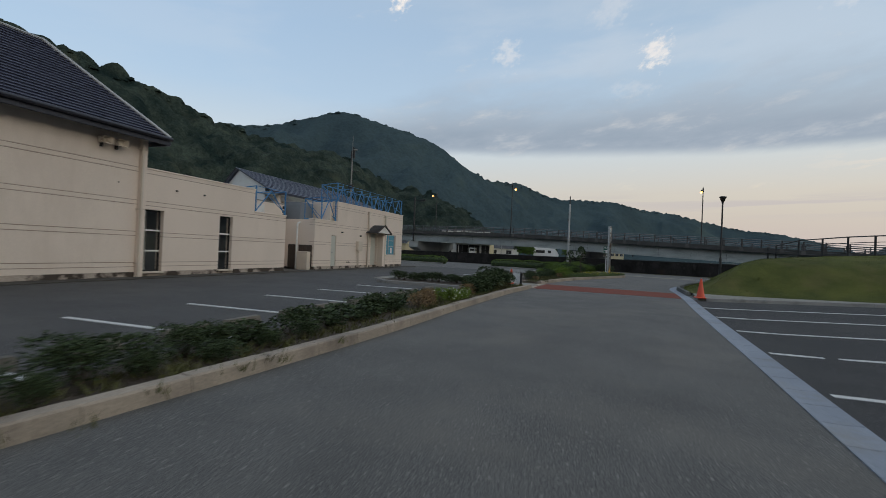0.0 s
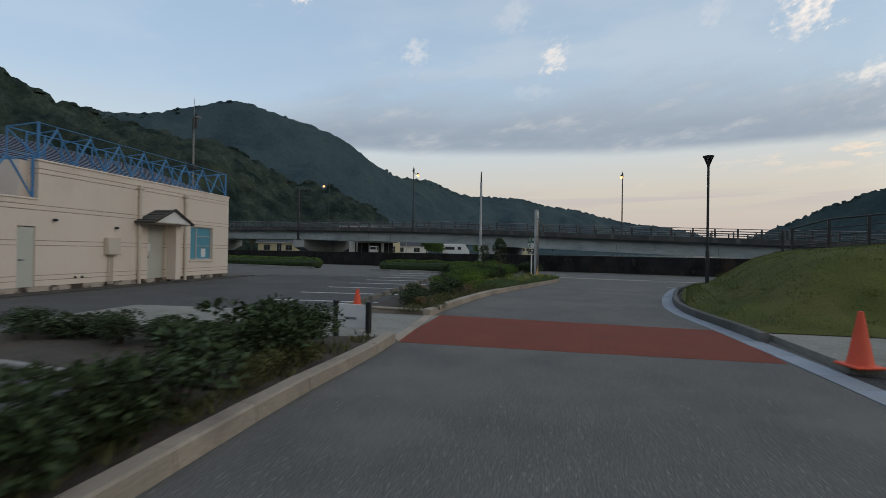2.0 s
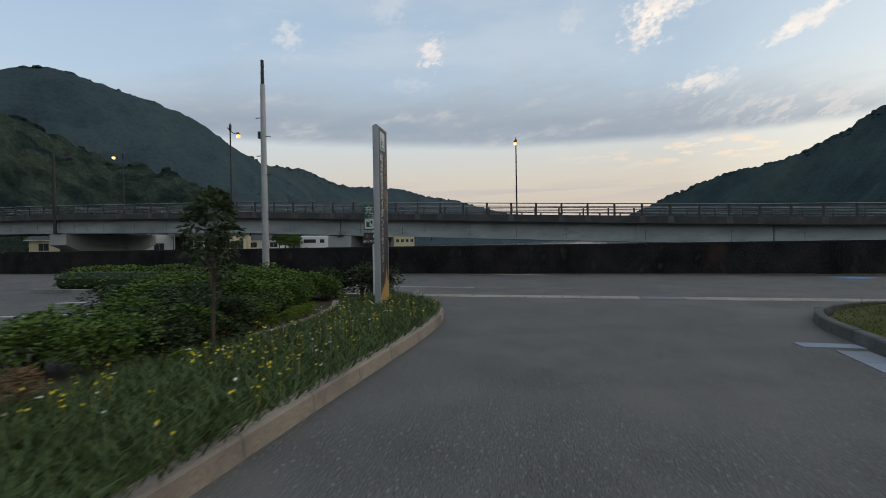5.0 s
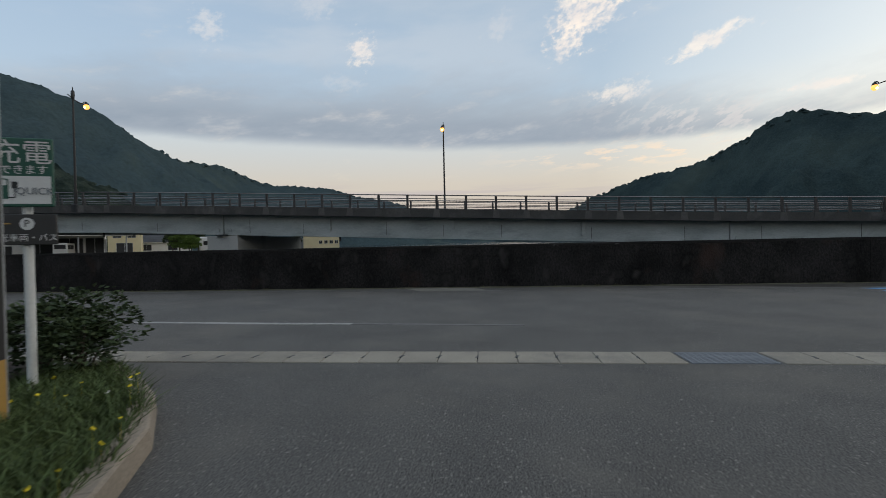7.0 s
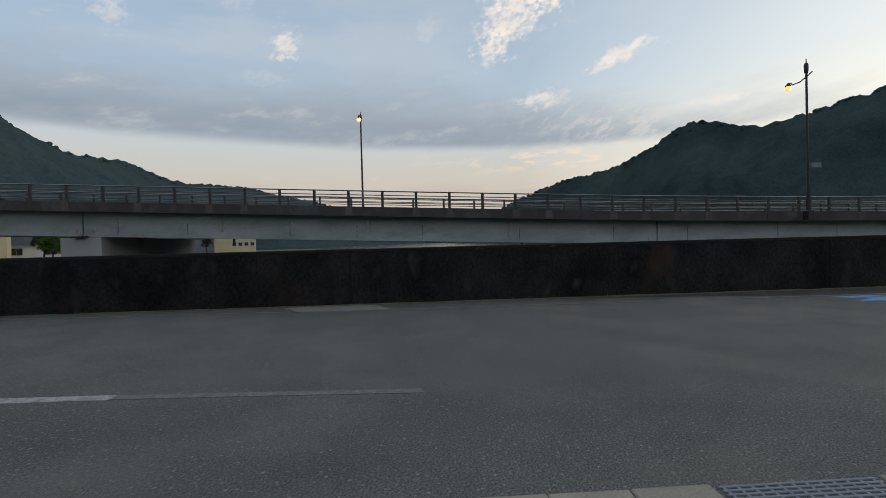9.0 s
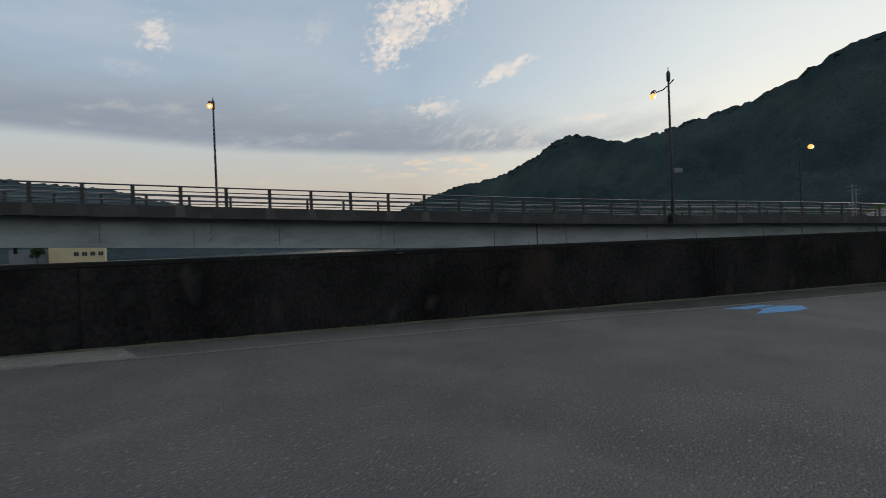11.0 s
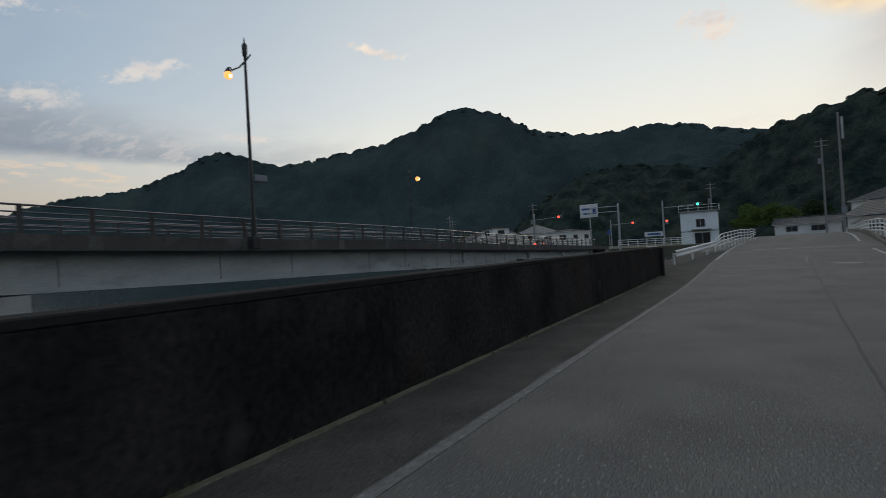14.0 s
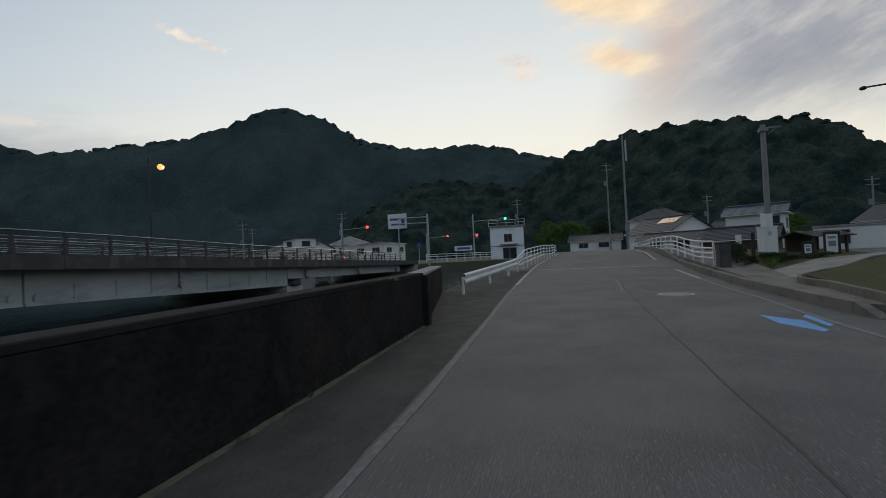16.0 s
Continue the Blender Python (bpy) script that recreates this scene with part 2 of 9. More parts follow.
def leaf_material(name, c1, c2, vary=0.35):
    m = material(name, c1, c2, rough=0.62, scale=5.0, fine=40.0, bump=0.0, grain=0.2, vary=vary, spec=0.12)
    m.node_tree.nodes["Principled BSDF"].inputs["Subsurface Weight"].default_value = 0.0
    return m


ASPHALT = material("asphalt", (0.122, 0.118, 0.110), (0.088, 0.085, 0.080), rough=0.82, scale=0.9, fine=70.0, bump=0.34, contrast=0.40, grain=1.0,
                   stain=(0.158, 0.146, 0.128), stain_scale=0.35, stain_at=(0.50, 0.75), bump_dist=0.011, specks=(0.29, 0.275, 0.25), speck_scale=32.0, speck_at=(0.62, 0.72), spec=0.3)
RED_PAVING = material("red_paving", (0.205, 0.058, 0.038), (0.160, 0.049, 0.034), rough=0.85, scale=1.2, fine=90.0, bump=0.5, grain=0.3, spec=0.15,
                      stain=(0.10, 0.05, 0.045), stain_scale=1.5, stain_at=(0.58, 0.85))
PAINT_WHITE = material("road_paint", (0.62, 0.62, 0.60), (0.50, 0.50, 0.49), rough=0.7, scale=4, fine=70, bump=0.3, stain=(0.22, 0.22, 0.22), stain_scale=5.0, stain_at=(0.55, 0.72))
PAINT_WORN = material("worn_road_paint", (0.20, 0.195, 0.185), (0.13, 0.128, 0.12), rough=0.8, scale=8, fine=40, bump=0.5, grain=0.6, stain=(0.115, 0.113, 0.110), stain_scale=9.0, stain_at=(0.42, 0.66))
PAINT_BLUE = material("blue_road_paint", (0.12, 0.34, 0.62), (0.10, 0.28, 0.54), rough=0.7, scale=5, fine=80, bump=0.3, grain=0.2)
KERB = material("kerb_concrete", (0.36, 0.30, 0.235), (0.25, 0.212, 0.17), rough=0.9, scale=1.2, fine=45, bump=0.4, grain=0.25, stain=(0.16, 0.13, 0.11), stain_scale=1.1, stain_at=(0.5, 0.75), random_vary=0.08)
CONCRETE = material("concrete", (0.30, 0.29, 0.27), (0.23, 0.225, 0.215), rough=0.9, scale=0.8, fine=50, bump=0.4, grain=0.2, stain=(0.14, 0.135, 0.13), stain_scale=0.7, random_vary=0.06)
PAVING = material("walkway_concrete", (0.26, 0.25, 0.215), (0.18, 0.173, 0.15), rough=0.9, scale=0.8, fine=40, bump=0.6, grain=0.3, stain=(0.15, 0.148, 0.125), stain_scale=1.0, specks=(0.38, 0.37, 0.33), speck_scale=24.0, speck_at=(0.62, 0.70))
GUTTER = material("gutter_concrete", (0.27, 0.30, 0.35), (0.20, 0.225, 0.265), rough=0.85, scale=1.0, fine=60, bump=0.3, grain=0.15, stain=(0.22, 0.225, 0.23), stain_scale=1.2, random_vary=0.08)
GUTTER_WARM = material("drain_lid_concrete", (0.34, 0.31, 0.255), (0.25, 0.23, 0.19), rough=0.9, scale=1.5, fine=60, bump=0.4, grain=0.2, stain=(0.22, 0.205, 0.18), stain_scale=1.5, random_vary=0.10)
KERB_DARK = material("dark_stained_kerb", (0.105, 0.105, 0.098), (0.060, 0.060, 0.056), rough=0.9, scale=1.0, fine=45, bump=0.4, grain=0.25, stain=(0.17, 0.165, 0.15), stain_scale=0.8, stain_at=(0.55, 0.75), random_vary=0.08)
POST_BROWN = material("dark_post_paint", (0.050, 0.045, 0.043), (0.036, 0.033, 0.032), rough=0.55, scale=2, fine=40, bump=0.1, grain=0.15)
PAINT_FADED = material("faded_road_paint", (0.42, 0.41, 0.39), (0.28, 0.275, 0.265), rough=0.8, scale=6, fine=40, bump=0.4, grain=0.4, stain=(0.14, 0.137, 0.13), stain_scale=7.0, stain_at=(0.50, 0.70))
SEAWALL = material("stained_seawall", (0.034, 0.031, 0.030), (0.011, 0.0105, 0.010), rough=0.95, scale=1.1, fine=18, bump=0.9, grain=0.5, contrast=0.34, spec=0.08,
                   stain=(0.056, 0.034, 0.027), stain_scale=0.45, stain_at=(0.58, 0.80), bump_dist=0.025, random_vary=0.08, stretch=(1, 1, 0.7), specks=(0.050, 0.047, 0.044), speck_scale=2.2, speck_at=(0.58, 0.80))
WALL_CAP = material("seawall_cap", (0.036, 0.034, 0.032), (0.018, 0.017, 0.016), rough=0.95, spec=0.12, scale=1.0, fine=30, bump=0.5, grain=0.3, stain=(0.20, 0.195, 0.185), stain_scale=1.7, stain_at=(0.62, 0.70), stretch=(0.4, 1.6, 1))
GIRDER = material("girder_concrete", (0.47, 0.495, 0.48), (0.34, 0.362, 0.352), rough=0.75, scale=0.9, fine=14, bump=0.15, grain=0.10, contrast=0.35, stretch=(0.35, 1, 1.0), stain=(0.19, 0.20, 0.20), stain_scale=1.1, stain_at=(0.52, 0.80))
DECK_PAD = material("paler_deck_edge", (0.110, 0.104, 0.095), (0.068, 0.065, 0.061), rough=0.9, scale=1.5, fine=25, bump=0.4, grain=0.25, random_vary=0.35)
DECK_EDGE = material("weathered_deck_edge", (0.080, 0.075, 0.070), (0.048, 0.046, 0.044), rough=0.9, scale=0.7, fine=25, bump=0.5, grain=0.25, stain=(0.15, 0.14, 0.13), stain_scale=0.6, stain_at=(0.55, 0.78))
PIER = material("pier_concrete", (0.46, 0.455, 0.43), (0.36, 0.355, 0.34), rough=0.85, scale=0.4, fine=20, bump=0.2, grain=0.1, stain=(0.24, 0.235, 0.22), stain_scale=0.5, stain_at=(0.54, 0.8), stretch=(1, 1, 0.4))
RAIL_BROWN = material("brown_rail_paint", (0.200, 0.190, 0.190), (0.150, 0.142, 0.142), rough=0.26, metal=0.55, scale=2, fine=40, bump=0.1, grain=0.15, spec=0.6)
POLE_DARK = material("dark_pole_paint", (0.022, 0.022, 0.024), (0.016, 0.016, 0.018), rough=0.45, scale=2, fine=40, bump=0.05, grain=0.1)
POLE_GREY = material("galvanised_pole", (0.42, 0.43, 0.44), (0.34, 0.35, 0.36), rough=0.5, metal=0.3, scale=1.5, fine=30, bump=0.08, grain=0.12)
POLE_CONC = material("pole_concrete", (0.26, 0.25, 0.24), (0.20, 0.195, 0.185), rough=0.85, scale=1.5, fine=40, bump=0.2, grain=0.15)
RAIL_WHITE = material("white_rail_paint", (0.76, 0.76, 0.74), (0.66, 0.66, 0.64), rough=0.55, scale=1.5, fine=30, bump=0.08, grain=0.08, stain=(0.33, 0.31, 0.28), stain_scale=2.0, stain_at=(0.6, 0.8))
STUCCO = material("beige_stucco", (0.74, 0.635, 0.545), (0.68, 0.585, 0.50), rough=0.9, scale=0.6, fine=55, bump=0.25, grain=0.06, stain=(0.58, 0.49, 0.41), stain_scale=0.5, stain_at=(0.55, 0.85), stretch=(1, 1, 0.35))
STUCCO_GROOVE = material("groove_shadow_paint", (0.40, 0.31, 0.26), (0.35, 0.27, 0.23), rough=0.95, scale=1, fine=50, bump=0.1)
PLINTH = material("stained_plinth", (0.06, 0.046, 0.036), (0.42, 0.355, 0.30), rough=0.95, scale=1.7, fine=40, bump=0.4, grain=0.3, contrast=0.10)
TRIM_BEIGE = material("beige_trim", (0.62, 0.54, 0.45), (0.55, 0.48, 0.40), rough=0.6, scale=2, fine=40, bump=0.05, grain=0.06)
WHITE_WALL = material("white_wall_paint", (0.72, 0.71, 0.68), (0.64, 0.63, 0.60), rough=0.85, scale=0.6, fine=40, bump=0.1, grain=0.06, stain=(0.50, 0.48, 0.45), stain_scale=0.6, stain_at=(0.55, 0.85))
CREAM_WALL = material("cream_wall_paint", (0.66, 0.57, 0.36), (0.58, 0.50, 0.32), rough=0.85, scale=0.6, fine=40, bump=0.1, grain=0.06)
ROOF_TILE = material("blue_black_roof_tile", (0.055, 0.060, 0.095), (0.040, 0.044, 0.072), rough=0.38, scale=1.5, fine=35, bump=0.1, grain=0.15, random_vary=0.10)
ROOF_GREY = material("grey_roof_tile", (0.050, 0.051, 0.054), (0.034, 0.035, 0.038), rough=0.6, scale=1.5, fine=30, bump=0.2, grain=0.2, random_vary=0.08)
ROOF_EDGE = material("dark_fascia", (0.030, 0.031, 0.045), (0.024, 0.025, 0.036), rough=0.45, scale=2, fine=30, bump=0.05, grain=0.1)
SOLAR = material("solar_panel", (0.045, 0.060, 0.090), (0.034, 0.046, 0.072), rough=0.35, scale=3, fine=30, bump=0.0, grain=0.05)
# gold of the reflected sunset is put into the skylight's colour
SUNSET_SKYLIGHT = material("sunset_gold_skylight", (0.62, 0.44, 0.26), (0.50, 0.35, 0.20), rough=0.25, metal=0.7, scale=2, fine=30, bump=0.05)
STEEL_BLUE = material("blue_steel_paint", (0.045, 0.20, 0.42), (0.038, 0.17, 0.36), rough=0.5, scale=2, fine=40, bump=0.05, grain=0.12, stain=(0.12, 0.16, 0.24), stain_scale=1.5, stain_at=(0.62, 0.8))
PANEL_GREY = material("grey_panel", (0.20, 0.22, 0.25), (0.16, 0.18, 0.20), rough=0.55, scale=1, fine=30, bump=0.05, grain=0.08)
DOOR_PALE = material("pale_green_grey_door", (0.50, 0.50, 0.44), (0.45, 0.45, 0.40), rough=0.55, scale=1.5, fine=30, bump=0.05, grain=0.05)
WOOD_DARK = material("dark_stained_wood", (0.070, 0.050, 0.038), (0.045, 0.034, 0.027), rough=0.7, scale=2, fine=40, bump=0.25, stretch=(1, 1, 0.15), grain=0.3)
WINDOW_BLUE = material("blue_window_film", (0.12, 0.34, 0.44), (0.10, 0.29, 0.38), rough=0.12, scale=2, fine=30, bump=0.0, grain=0.05)
DARK_ROOM = material("dark_interior", (0.035, 0.035, 0.036), (0.025, 0.025, 0.026), rough=0.9, scale=1, fine=20, bump=0.0)
BLACK = material("black_plastic", (0.018, 0.018, 0.019), (0.014, 0.014, 0.015), rough=0.5, scale=3, fine=40, bump=0.05, grain=0.1)
SIGN_BLACK = material("sign_charcoal", (0.040, 0.038, 0.038), (0.034, 0.032, 0.032), rough=0.45, scale=2, fine=30, bump=0.02, grain=0.06)
SIGN_WHITE = material("sign_white", (0.72, 0.72, 0.71), (0.66, 0.66, 0.65), rough=0.45, scale=2, fine=30, bump=0.02, grain=0.04)
SIGN_GOLD = material("sign_ochre", (0.50, 0.30, 0.085), (0.45, 0.27, 0.08), rough=0.45, scale=2, fine=30, bump=0.02, grain=0.05)
SIGN_BROWN = material("sign_bronze_lettering", (0.30, 0.20, 0.11), (0.27, 0.18, 0.10), rough=0.45, scale=2, fine=30, bump=0.02)
SIGN_GREEN = material("sign_green", (0.018, 0.105, 0.070), (0.015, 0.090, 0.060), rough=0.45, scale=2, fine=30, bump=0.02, grain=0.05)
SIGN_TEAL = material("sign_teal", (0.09, 0.27, 0.27), (0.08, 0.24, 0.24), rough=0.45, scale=2, fine=30, bump=0.02)
SIGN_BLUE = material("sign_blue", (0.035, 0.10, 0.32), (0.03, 0.09, 0.28), rough=0.45, scale=2, fine=30, bump=0.02)
CONE_RED = material("cone_plastic", (0.72, 0.085, 0.030), (0.62, 0.070, 0.026), rough=0.5, scale=4, fine=40, bump=0.05, grain=0.08)
SOIL = material("planter_soil", (0.085, 0.066, 0.050), (0.055, 0.044, 0.034), rough=0.95, scale=2.5, fine=30, bump=0.8, grain=0.4, bump_dist=0.03)
LAWN = material("lawn_turf", (0.104, 0.112, 0.032), (0.056, 0.068, 0.022), contrast=0.3, rough=0.95, spec=0.1, scale=0.7, fine=40, bump=0.8, grain=0.4, stain=(0.135, 0.118, 0.052), stain_scale=0.6, stain_at=(0.5, 0.8), bump_dist=0.02)
GRASS_BLADE = leaf_material("grass_blade", (0.128, 0.142, 0.036), (0.076, 0.092, 0.025), 0.4)
MOSS = material("moss", (0.070, 0.072, 0.036), (0.15, 0.14, 0.105), rough=0.95, scale=3, fine=40, bump=0.7, grain=0.4)
DULL_LAWN = material("dull_turf", (0.085, 0.085, 0.038), (0.055, 0.062, 0.028), rough=0.95, spec=0.1, scale=0.5, fine=30, bump=0.8, grain=0.4, stain=(0.10, 0.088, 0.05), stain_scale=0.5, bump_dist=0.03)
# right lot, darker than the left: windscreen dimming is put into its colour
ASPHALT_LOT = material("car_park_asphalt", (0.058, 0.057, 0.057), (0.042, 0.042, 0.043), rough=0.85, scale=0.7, fine=80.0, bump=0.7, contrast=0.4, grain=0.7, spec=0.2,
                       stain=(0.072, 0.070, 0.067), stain_scale=0.3, stain_at=(0.5, 0.78), bump_dist=0.010, specks=(0.20, 0.195, 0.185), speck_scale=48.0)
EARTH = material("rough_ground", (0.080, 0.090, 0.045), (0.11, 0.10, 0.075), rough=0.95, scale=0.08, fine=8, bump=0.4, grain=0.3)
ASPHALT_LEFT = material("left_car_park_asphalt", (0.090, 0.088, 0.087), (0.066, 0.065, 0.065), rough=0.85, scale=0.7, fine=60.0, bump=0.8, contrast=0.4, grain=0.7, spec=0.25,
                       stain=(0.108, 0.104, 0.098), stain_scale=0.3, stain_at=(0.5, 0.78), bump_dist=0.012, specks=(0.22, 0.215, 0.205), speck_scale=40.0)
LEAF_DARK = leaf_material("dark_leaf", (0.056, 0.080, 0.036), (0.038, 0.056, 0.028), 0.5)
LEAF_MID = leaf_material("green_leaf", (0.112, 0.172, 0.038), (0.074, 0.124, 0.030), 0.45)
LEAF_BRIGHT = leaf_material("bright_leaf", (0.160, 0.225, 0.036), (0.105, 0.165, 0.030), 0.4)
PAVING_BROWN = material("brownish_pavement", (0.190, 0.170, 0.140), (0.120, 0.108, 0.090), rough=0.9, scale=0.9, fine=60, bump=0.5, grain=0.3, stain=(0.08, 0.075, 0.06), stain_scale=0.9)
SHOULDER_DIRT = material("dirty_shoulder_asphalt", (0.090, 0.084, 0.075), (0.054, 0.051, 0.046), rough=0.92, spec=0.15, scale=1.6, fine=50, bump=0.6, grain=0.6, contrast=0.35, stain=(0.105, 0.098, 0.085), stain_scale=0.8, stain_at=(0.56, 0.74))
LEAF_DRY = leaf_material("dry_leaf", (0.260, 0.175, 0.090), (0.160, 0.110, 0.060), 0.4)
LEAF_WEED = leaf_material("weed_leaf", (0.118, 0.124, 0.048), (0.082, 0.082, 0.037), 0.45)
LEAF_GAZANIA = leaf_material("groundcover_leaf", (0.108, 0.146, 0.056), (0.070, 0.104, 0.042), 0.5)
PETAL_YELLOW = leaf_material("yellow_petal", (0.80, 0.66, 0.05), (0.74, 0.60, 0.05), 0.15)
PETAL_WHITE = leaf_material("white_petal", (0.75, 0.74, 0.68), (0.68, 0.67, 0.60), 0.1)
PETAL_PINK = leaf_material("pink_petal", (0.55, 0.08, 0.10), (0.45, 0.06, 0.08), 0.2)
BARK = material("bark", (0.090, 0.070, 0.052), (0.060, 0.047, 0.036), rough=0.95, scale=4, fine=40, bump=0.6, stretch=(1, 1, 0.3), grain=0.3)
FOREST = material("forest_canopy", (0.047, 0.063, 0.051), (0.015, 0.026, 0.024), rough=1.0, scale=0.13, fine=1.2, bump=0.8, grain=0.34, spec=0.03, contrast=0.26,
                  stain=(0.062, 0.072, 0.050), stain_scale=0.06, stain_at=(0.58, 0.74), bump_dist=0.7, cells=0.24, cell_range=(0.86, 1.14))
# distance haze is tinted into the ridge and far canopy colours
FOREST_HAZED_MID = material("hazed_ridge_canopy", (0.050, 0.075, 0.074), (0.029, 0.048, 0.052), rough=1.0, scale=0.022, fine=0.9, bump=0.6, grain=0.24, spec=0.03, contrast=0.30,
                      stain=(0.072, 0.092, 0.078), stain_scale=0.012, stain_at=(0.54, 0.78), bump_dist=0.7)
FOREST_HAZED_FAR = material("hazed_far_canopy", (0.054, 0.083, 0.092), (0.038, 0.061, 0.071), rough=1.0, scale=0.018, fine=0.40, bump=0.35, grain=0.16, spec=0.03, contrast=0.3,
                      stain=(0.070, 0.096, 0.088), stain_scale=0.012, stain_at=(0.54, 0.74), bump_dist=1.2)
LAMP_GLOW = glow_material("sodium_lamp", (1.0, 0.42, 0.11), 1.6)
LAMP_PALE = glow_material("warm_lamp", (1.0, 0.80, 0.45), 4.0)
RED_GLOW = glow_material("red_signal", (1.0, 0.06, 0.03), 4.0)
GREEN_GLOW = glow_material("green_signal", (0.05, 1.0, 0.55), 3.0)
GLASS = glass_material("window_glass", (0.85, 0.90, 0.92))
LAMP_GLASS = glass_material("lamp_glass", (0.8, 0.8, 0.8), 0.2)


def water_material():
    m = bpy.data.materials.new("river_water")
    m.use_nodes = True
    nt = m.node_tree
    b = nt.nodes["Principled BSDF"]
    b.inputs["Base Color"].default_value = (0.020, 0.034, 0.042, 1)
    b.inputs["Roughness"].default_value, b.inputs["IOR"].default_value = 0.10, 1.33
    geo = nt.nodes.new("ShaderNodeNewGeometry")
    mp = nt.nodes.new("ShaderNodeMapping")
    mp.inputs["Scale"].default_value = (0.35, 1.0, 1.0)
    nt.links.new(geo.outputs["Position"], mp.inputs[0])
    t = nt.nodes.new("ShaderNodeTexNoise")
    t.inputs["Scale"].default_value, t.inputs["Detail"].default_value = 1.4, 5
    nt.links.new(mp.outputs[0], t.inputs["Vector"])
    bp = nt.nodes.new("ShaderNodeBump")
    bp.inputs["Strength"].default_value, bp.inputs["Distance"].default_value = 0.4, 0.09
    nt.links.new(t.outputs[0], bp.inputs["Height"])
    nt.links.new(bp.outputs[0], b.inputs["Normal"])
    return m


WATER = water_material()


# ---- geometry tools ----
class Geo:
    """Gathers corners and faces of one mesh."""

    def __init__(self):
        self.v, self.f = [], []

    def add(self, verts, faces):
        n = len(self.v)
        self.v += [tuple(p) for p in verts]
        self.f += [tuple(n + i for i in f) for f in faces]
        return self

    def box(self, x0, x1, y0, y1, z0, z1, c=0.0, m=None):
        """A box; c: width of the bevel on all its edges."""
        if c <= 0:
            vs = [(x, y, z) for z in (z0, z1) for y in (y0, y1) for x in (x0, x1)]
            fs = [(0, 2, 3, 1), (4, 5, 7, 6), (0, 1, 5, 4), (2, 6, 7, 3), (0, 4, 6, 2), (1, 3, 7, 5)]
        else:
            vs, fs, at = [], [], {}
            X, Y, Z = (x0, x1), (y0, y1), (z0, z1)
            for i in (0, 1):
                for j in (0, 1):
                    for k in (0, 1):
                        s = (1 - 2 * i, 1 - 2 * j, 1 - 2 * k)
                        for ax in range(3):
                            p = [X[i], Y[j], Z[k]]
                            for o in range(3):
                                if o != ax:
                                    p[o] += s[o] * c
                            at[i, j, k, ax] = len(vs)
                            vs.append(tuple(p))
            for ax in range(3):
                o1, o2 = (ax + 1) % 3, (ax + 2) % 3
                for e in (0, 1):
                    loop = []
                    for a, b in ((0, 0), (1, 0), (1, 1), (0, 1)):
                        q = [0, 0, 0]
                        q[ax], q[o1], q[o2] = e, a, b
                        loop.append(at[(*q, ax)])
                    fs.append(tuple(loop if e else loop[::-1]))
                for a in (0, 1):
                    for b in (0, 1):
                        q0, q1 = [0, 0, 0], [0, 0, 0]
                        q0[o1] = q1[o1] = a
                        q0[o2] = q1[o2] = b
                        q1[ax] = 1
                        loop = [at[(*q0, o1)], at[(*q1, o1)], at[(*q1, o2)], at[(*q0, o2)]]
                        fs.append(tuple(loop if (a ^ b) == 0 else loop[::-1]))
            for i in (0, 1):
                for j in (0, 1):
                    for k in (0, 1):
                        loop = [at[i, j, k, a] for a in range(3)]
                        fs.append(tuple(loop if (i + j + k) % 2 else loop[::-1]))
        if m is not None:
            vs = [m @ Vector(p) for p in vs]
        return self.add(vs, fs)

    def tube(self, p0, p1, r0, r1=None, n=10, caps=True):
        p0, p1 = Vector(p0), Vector(p1)
        r1 = r0 if r1 is None else r1
        d = (p1 - p0).normalized()
        a = d.orthogonal().normalized()
        b = d.cross(a)
        vs = []
        for p, r in ((p0, r0), (p1, r1)):
            vs += [p + r * (math.cos(2 * math.pi * i / n) * a + math.sin(2 * math.pi * i / n) * b) for i in range(n)]
        fs = [(i, (i + 1) % n, n + (i + 1) % n, n + i) for i in range(n)]
        if caps:
            fs += [tuple(range(n))[::-1], tuple(range(n, 2 * n))]
        return self.add(vs, fs)

    def path(self, pts, r, n=8):
        for a, b in zip(pts, pts[1:]):
            self.tube(a, b, r, r, n)
        return self

    def lathe(self, x, y, rings, n=14):
        """Rings of (radius, z) about an upright axis."""
        vs = [(x + r * math.cos(2 * math.pi * i / n), y + r * math.sin(2 * math.pi * i / n), z) for r, z in rings for i in range(n)]
        fs = [(k * n + i, k * n + (i + 1) % n, (k + 1) * n + (i + 1) % n, (k + 1) * n + i) for k in range(len(rings) - 1) for i in range(n)]
        fs += [tuple(range(n))[::-1], tuple(range((len(rings) - 1) * n, len(rings) * n))]
        return self.add(vs, fs)

    def prism(self, poly, z0, z1):
        """An upright prism over a plan given anticlockwise; z0 and z1 numbers or functions of x, y."""
        n = len(poly)
        lo = z0 if callable(z0) else (lambda x, y: z0)
        hi = z1 if callable(z1) else (lambda x, y: z1)
        vs = [(x, y, lo(x, y)) for x, y in poly] + [(x, y, hi(x, y)) for x, y in poly]
        fs = [tuple(range(n))[::-1], tuple(range(n, 2 * n))] + [(i, (i + 1) % n, n + (i + 1) % n, n + i) for i in range(n)]
        return self.add(vs, fs)

    def ball(self, x, y, z, r, rz=None, n=10, k=6):
        rz = rz or r
        rings = [(max(1e-3, r * math.sin(math.pi * i / k)), z - rz * math.cos(math.pi * i / k)) for i in range(k + 1)]
        return self.lathe(x, y, rings, n)

    def move(self, m):
        self.v = [tuple(m @ Vector(p)) for p in self.v]
        return self

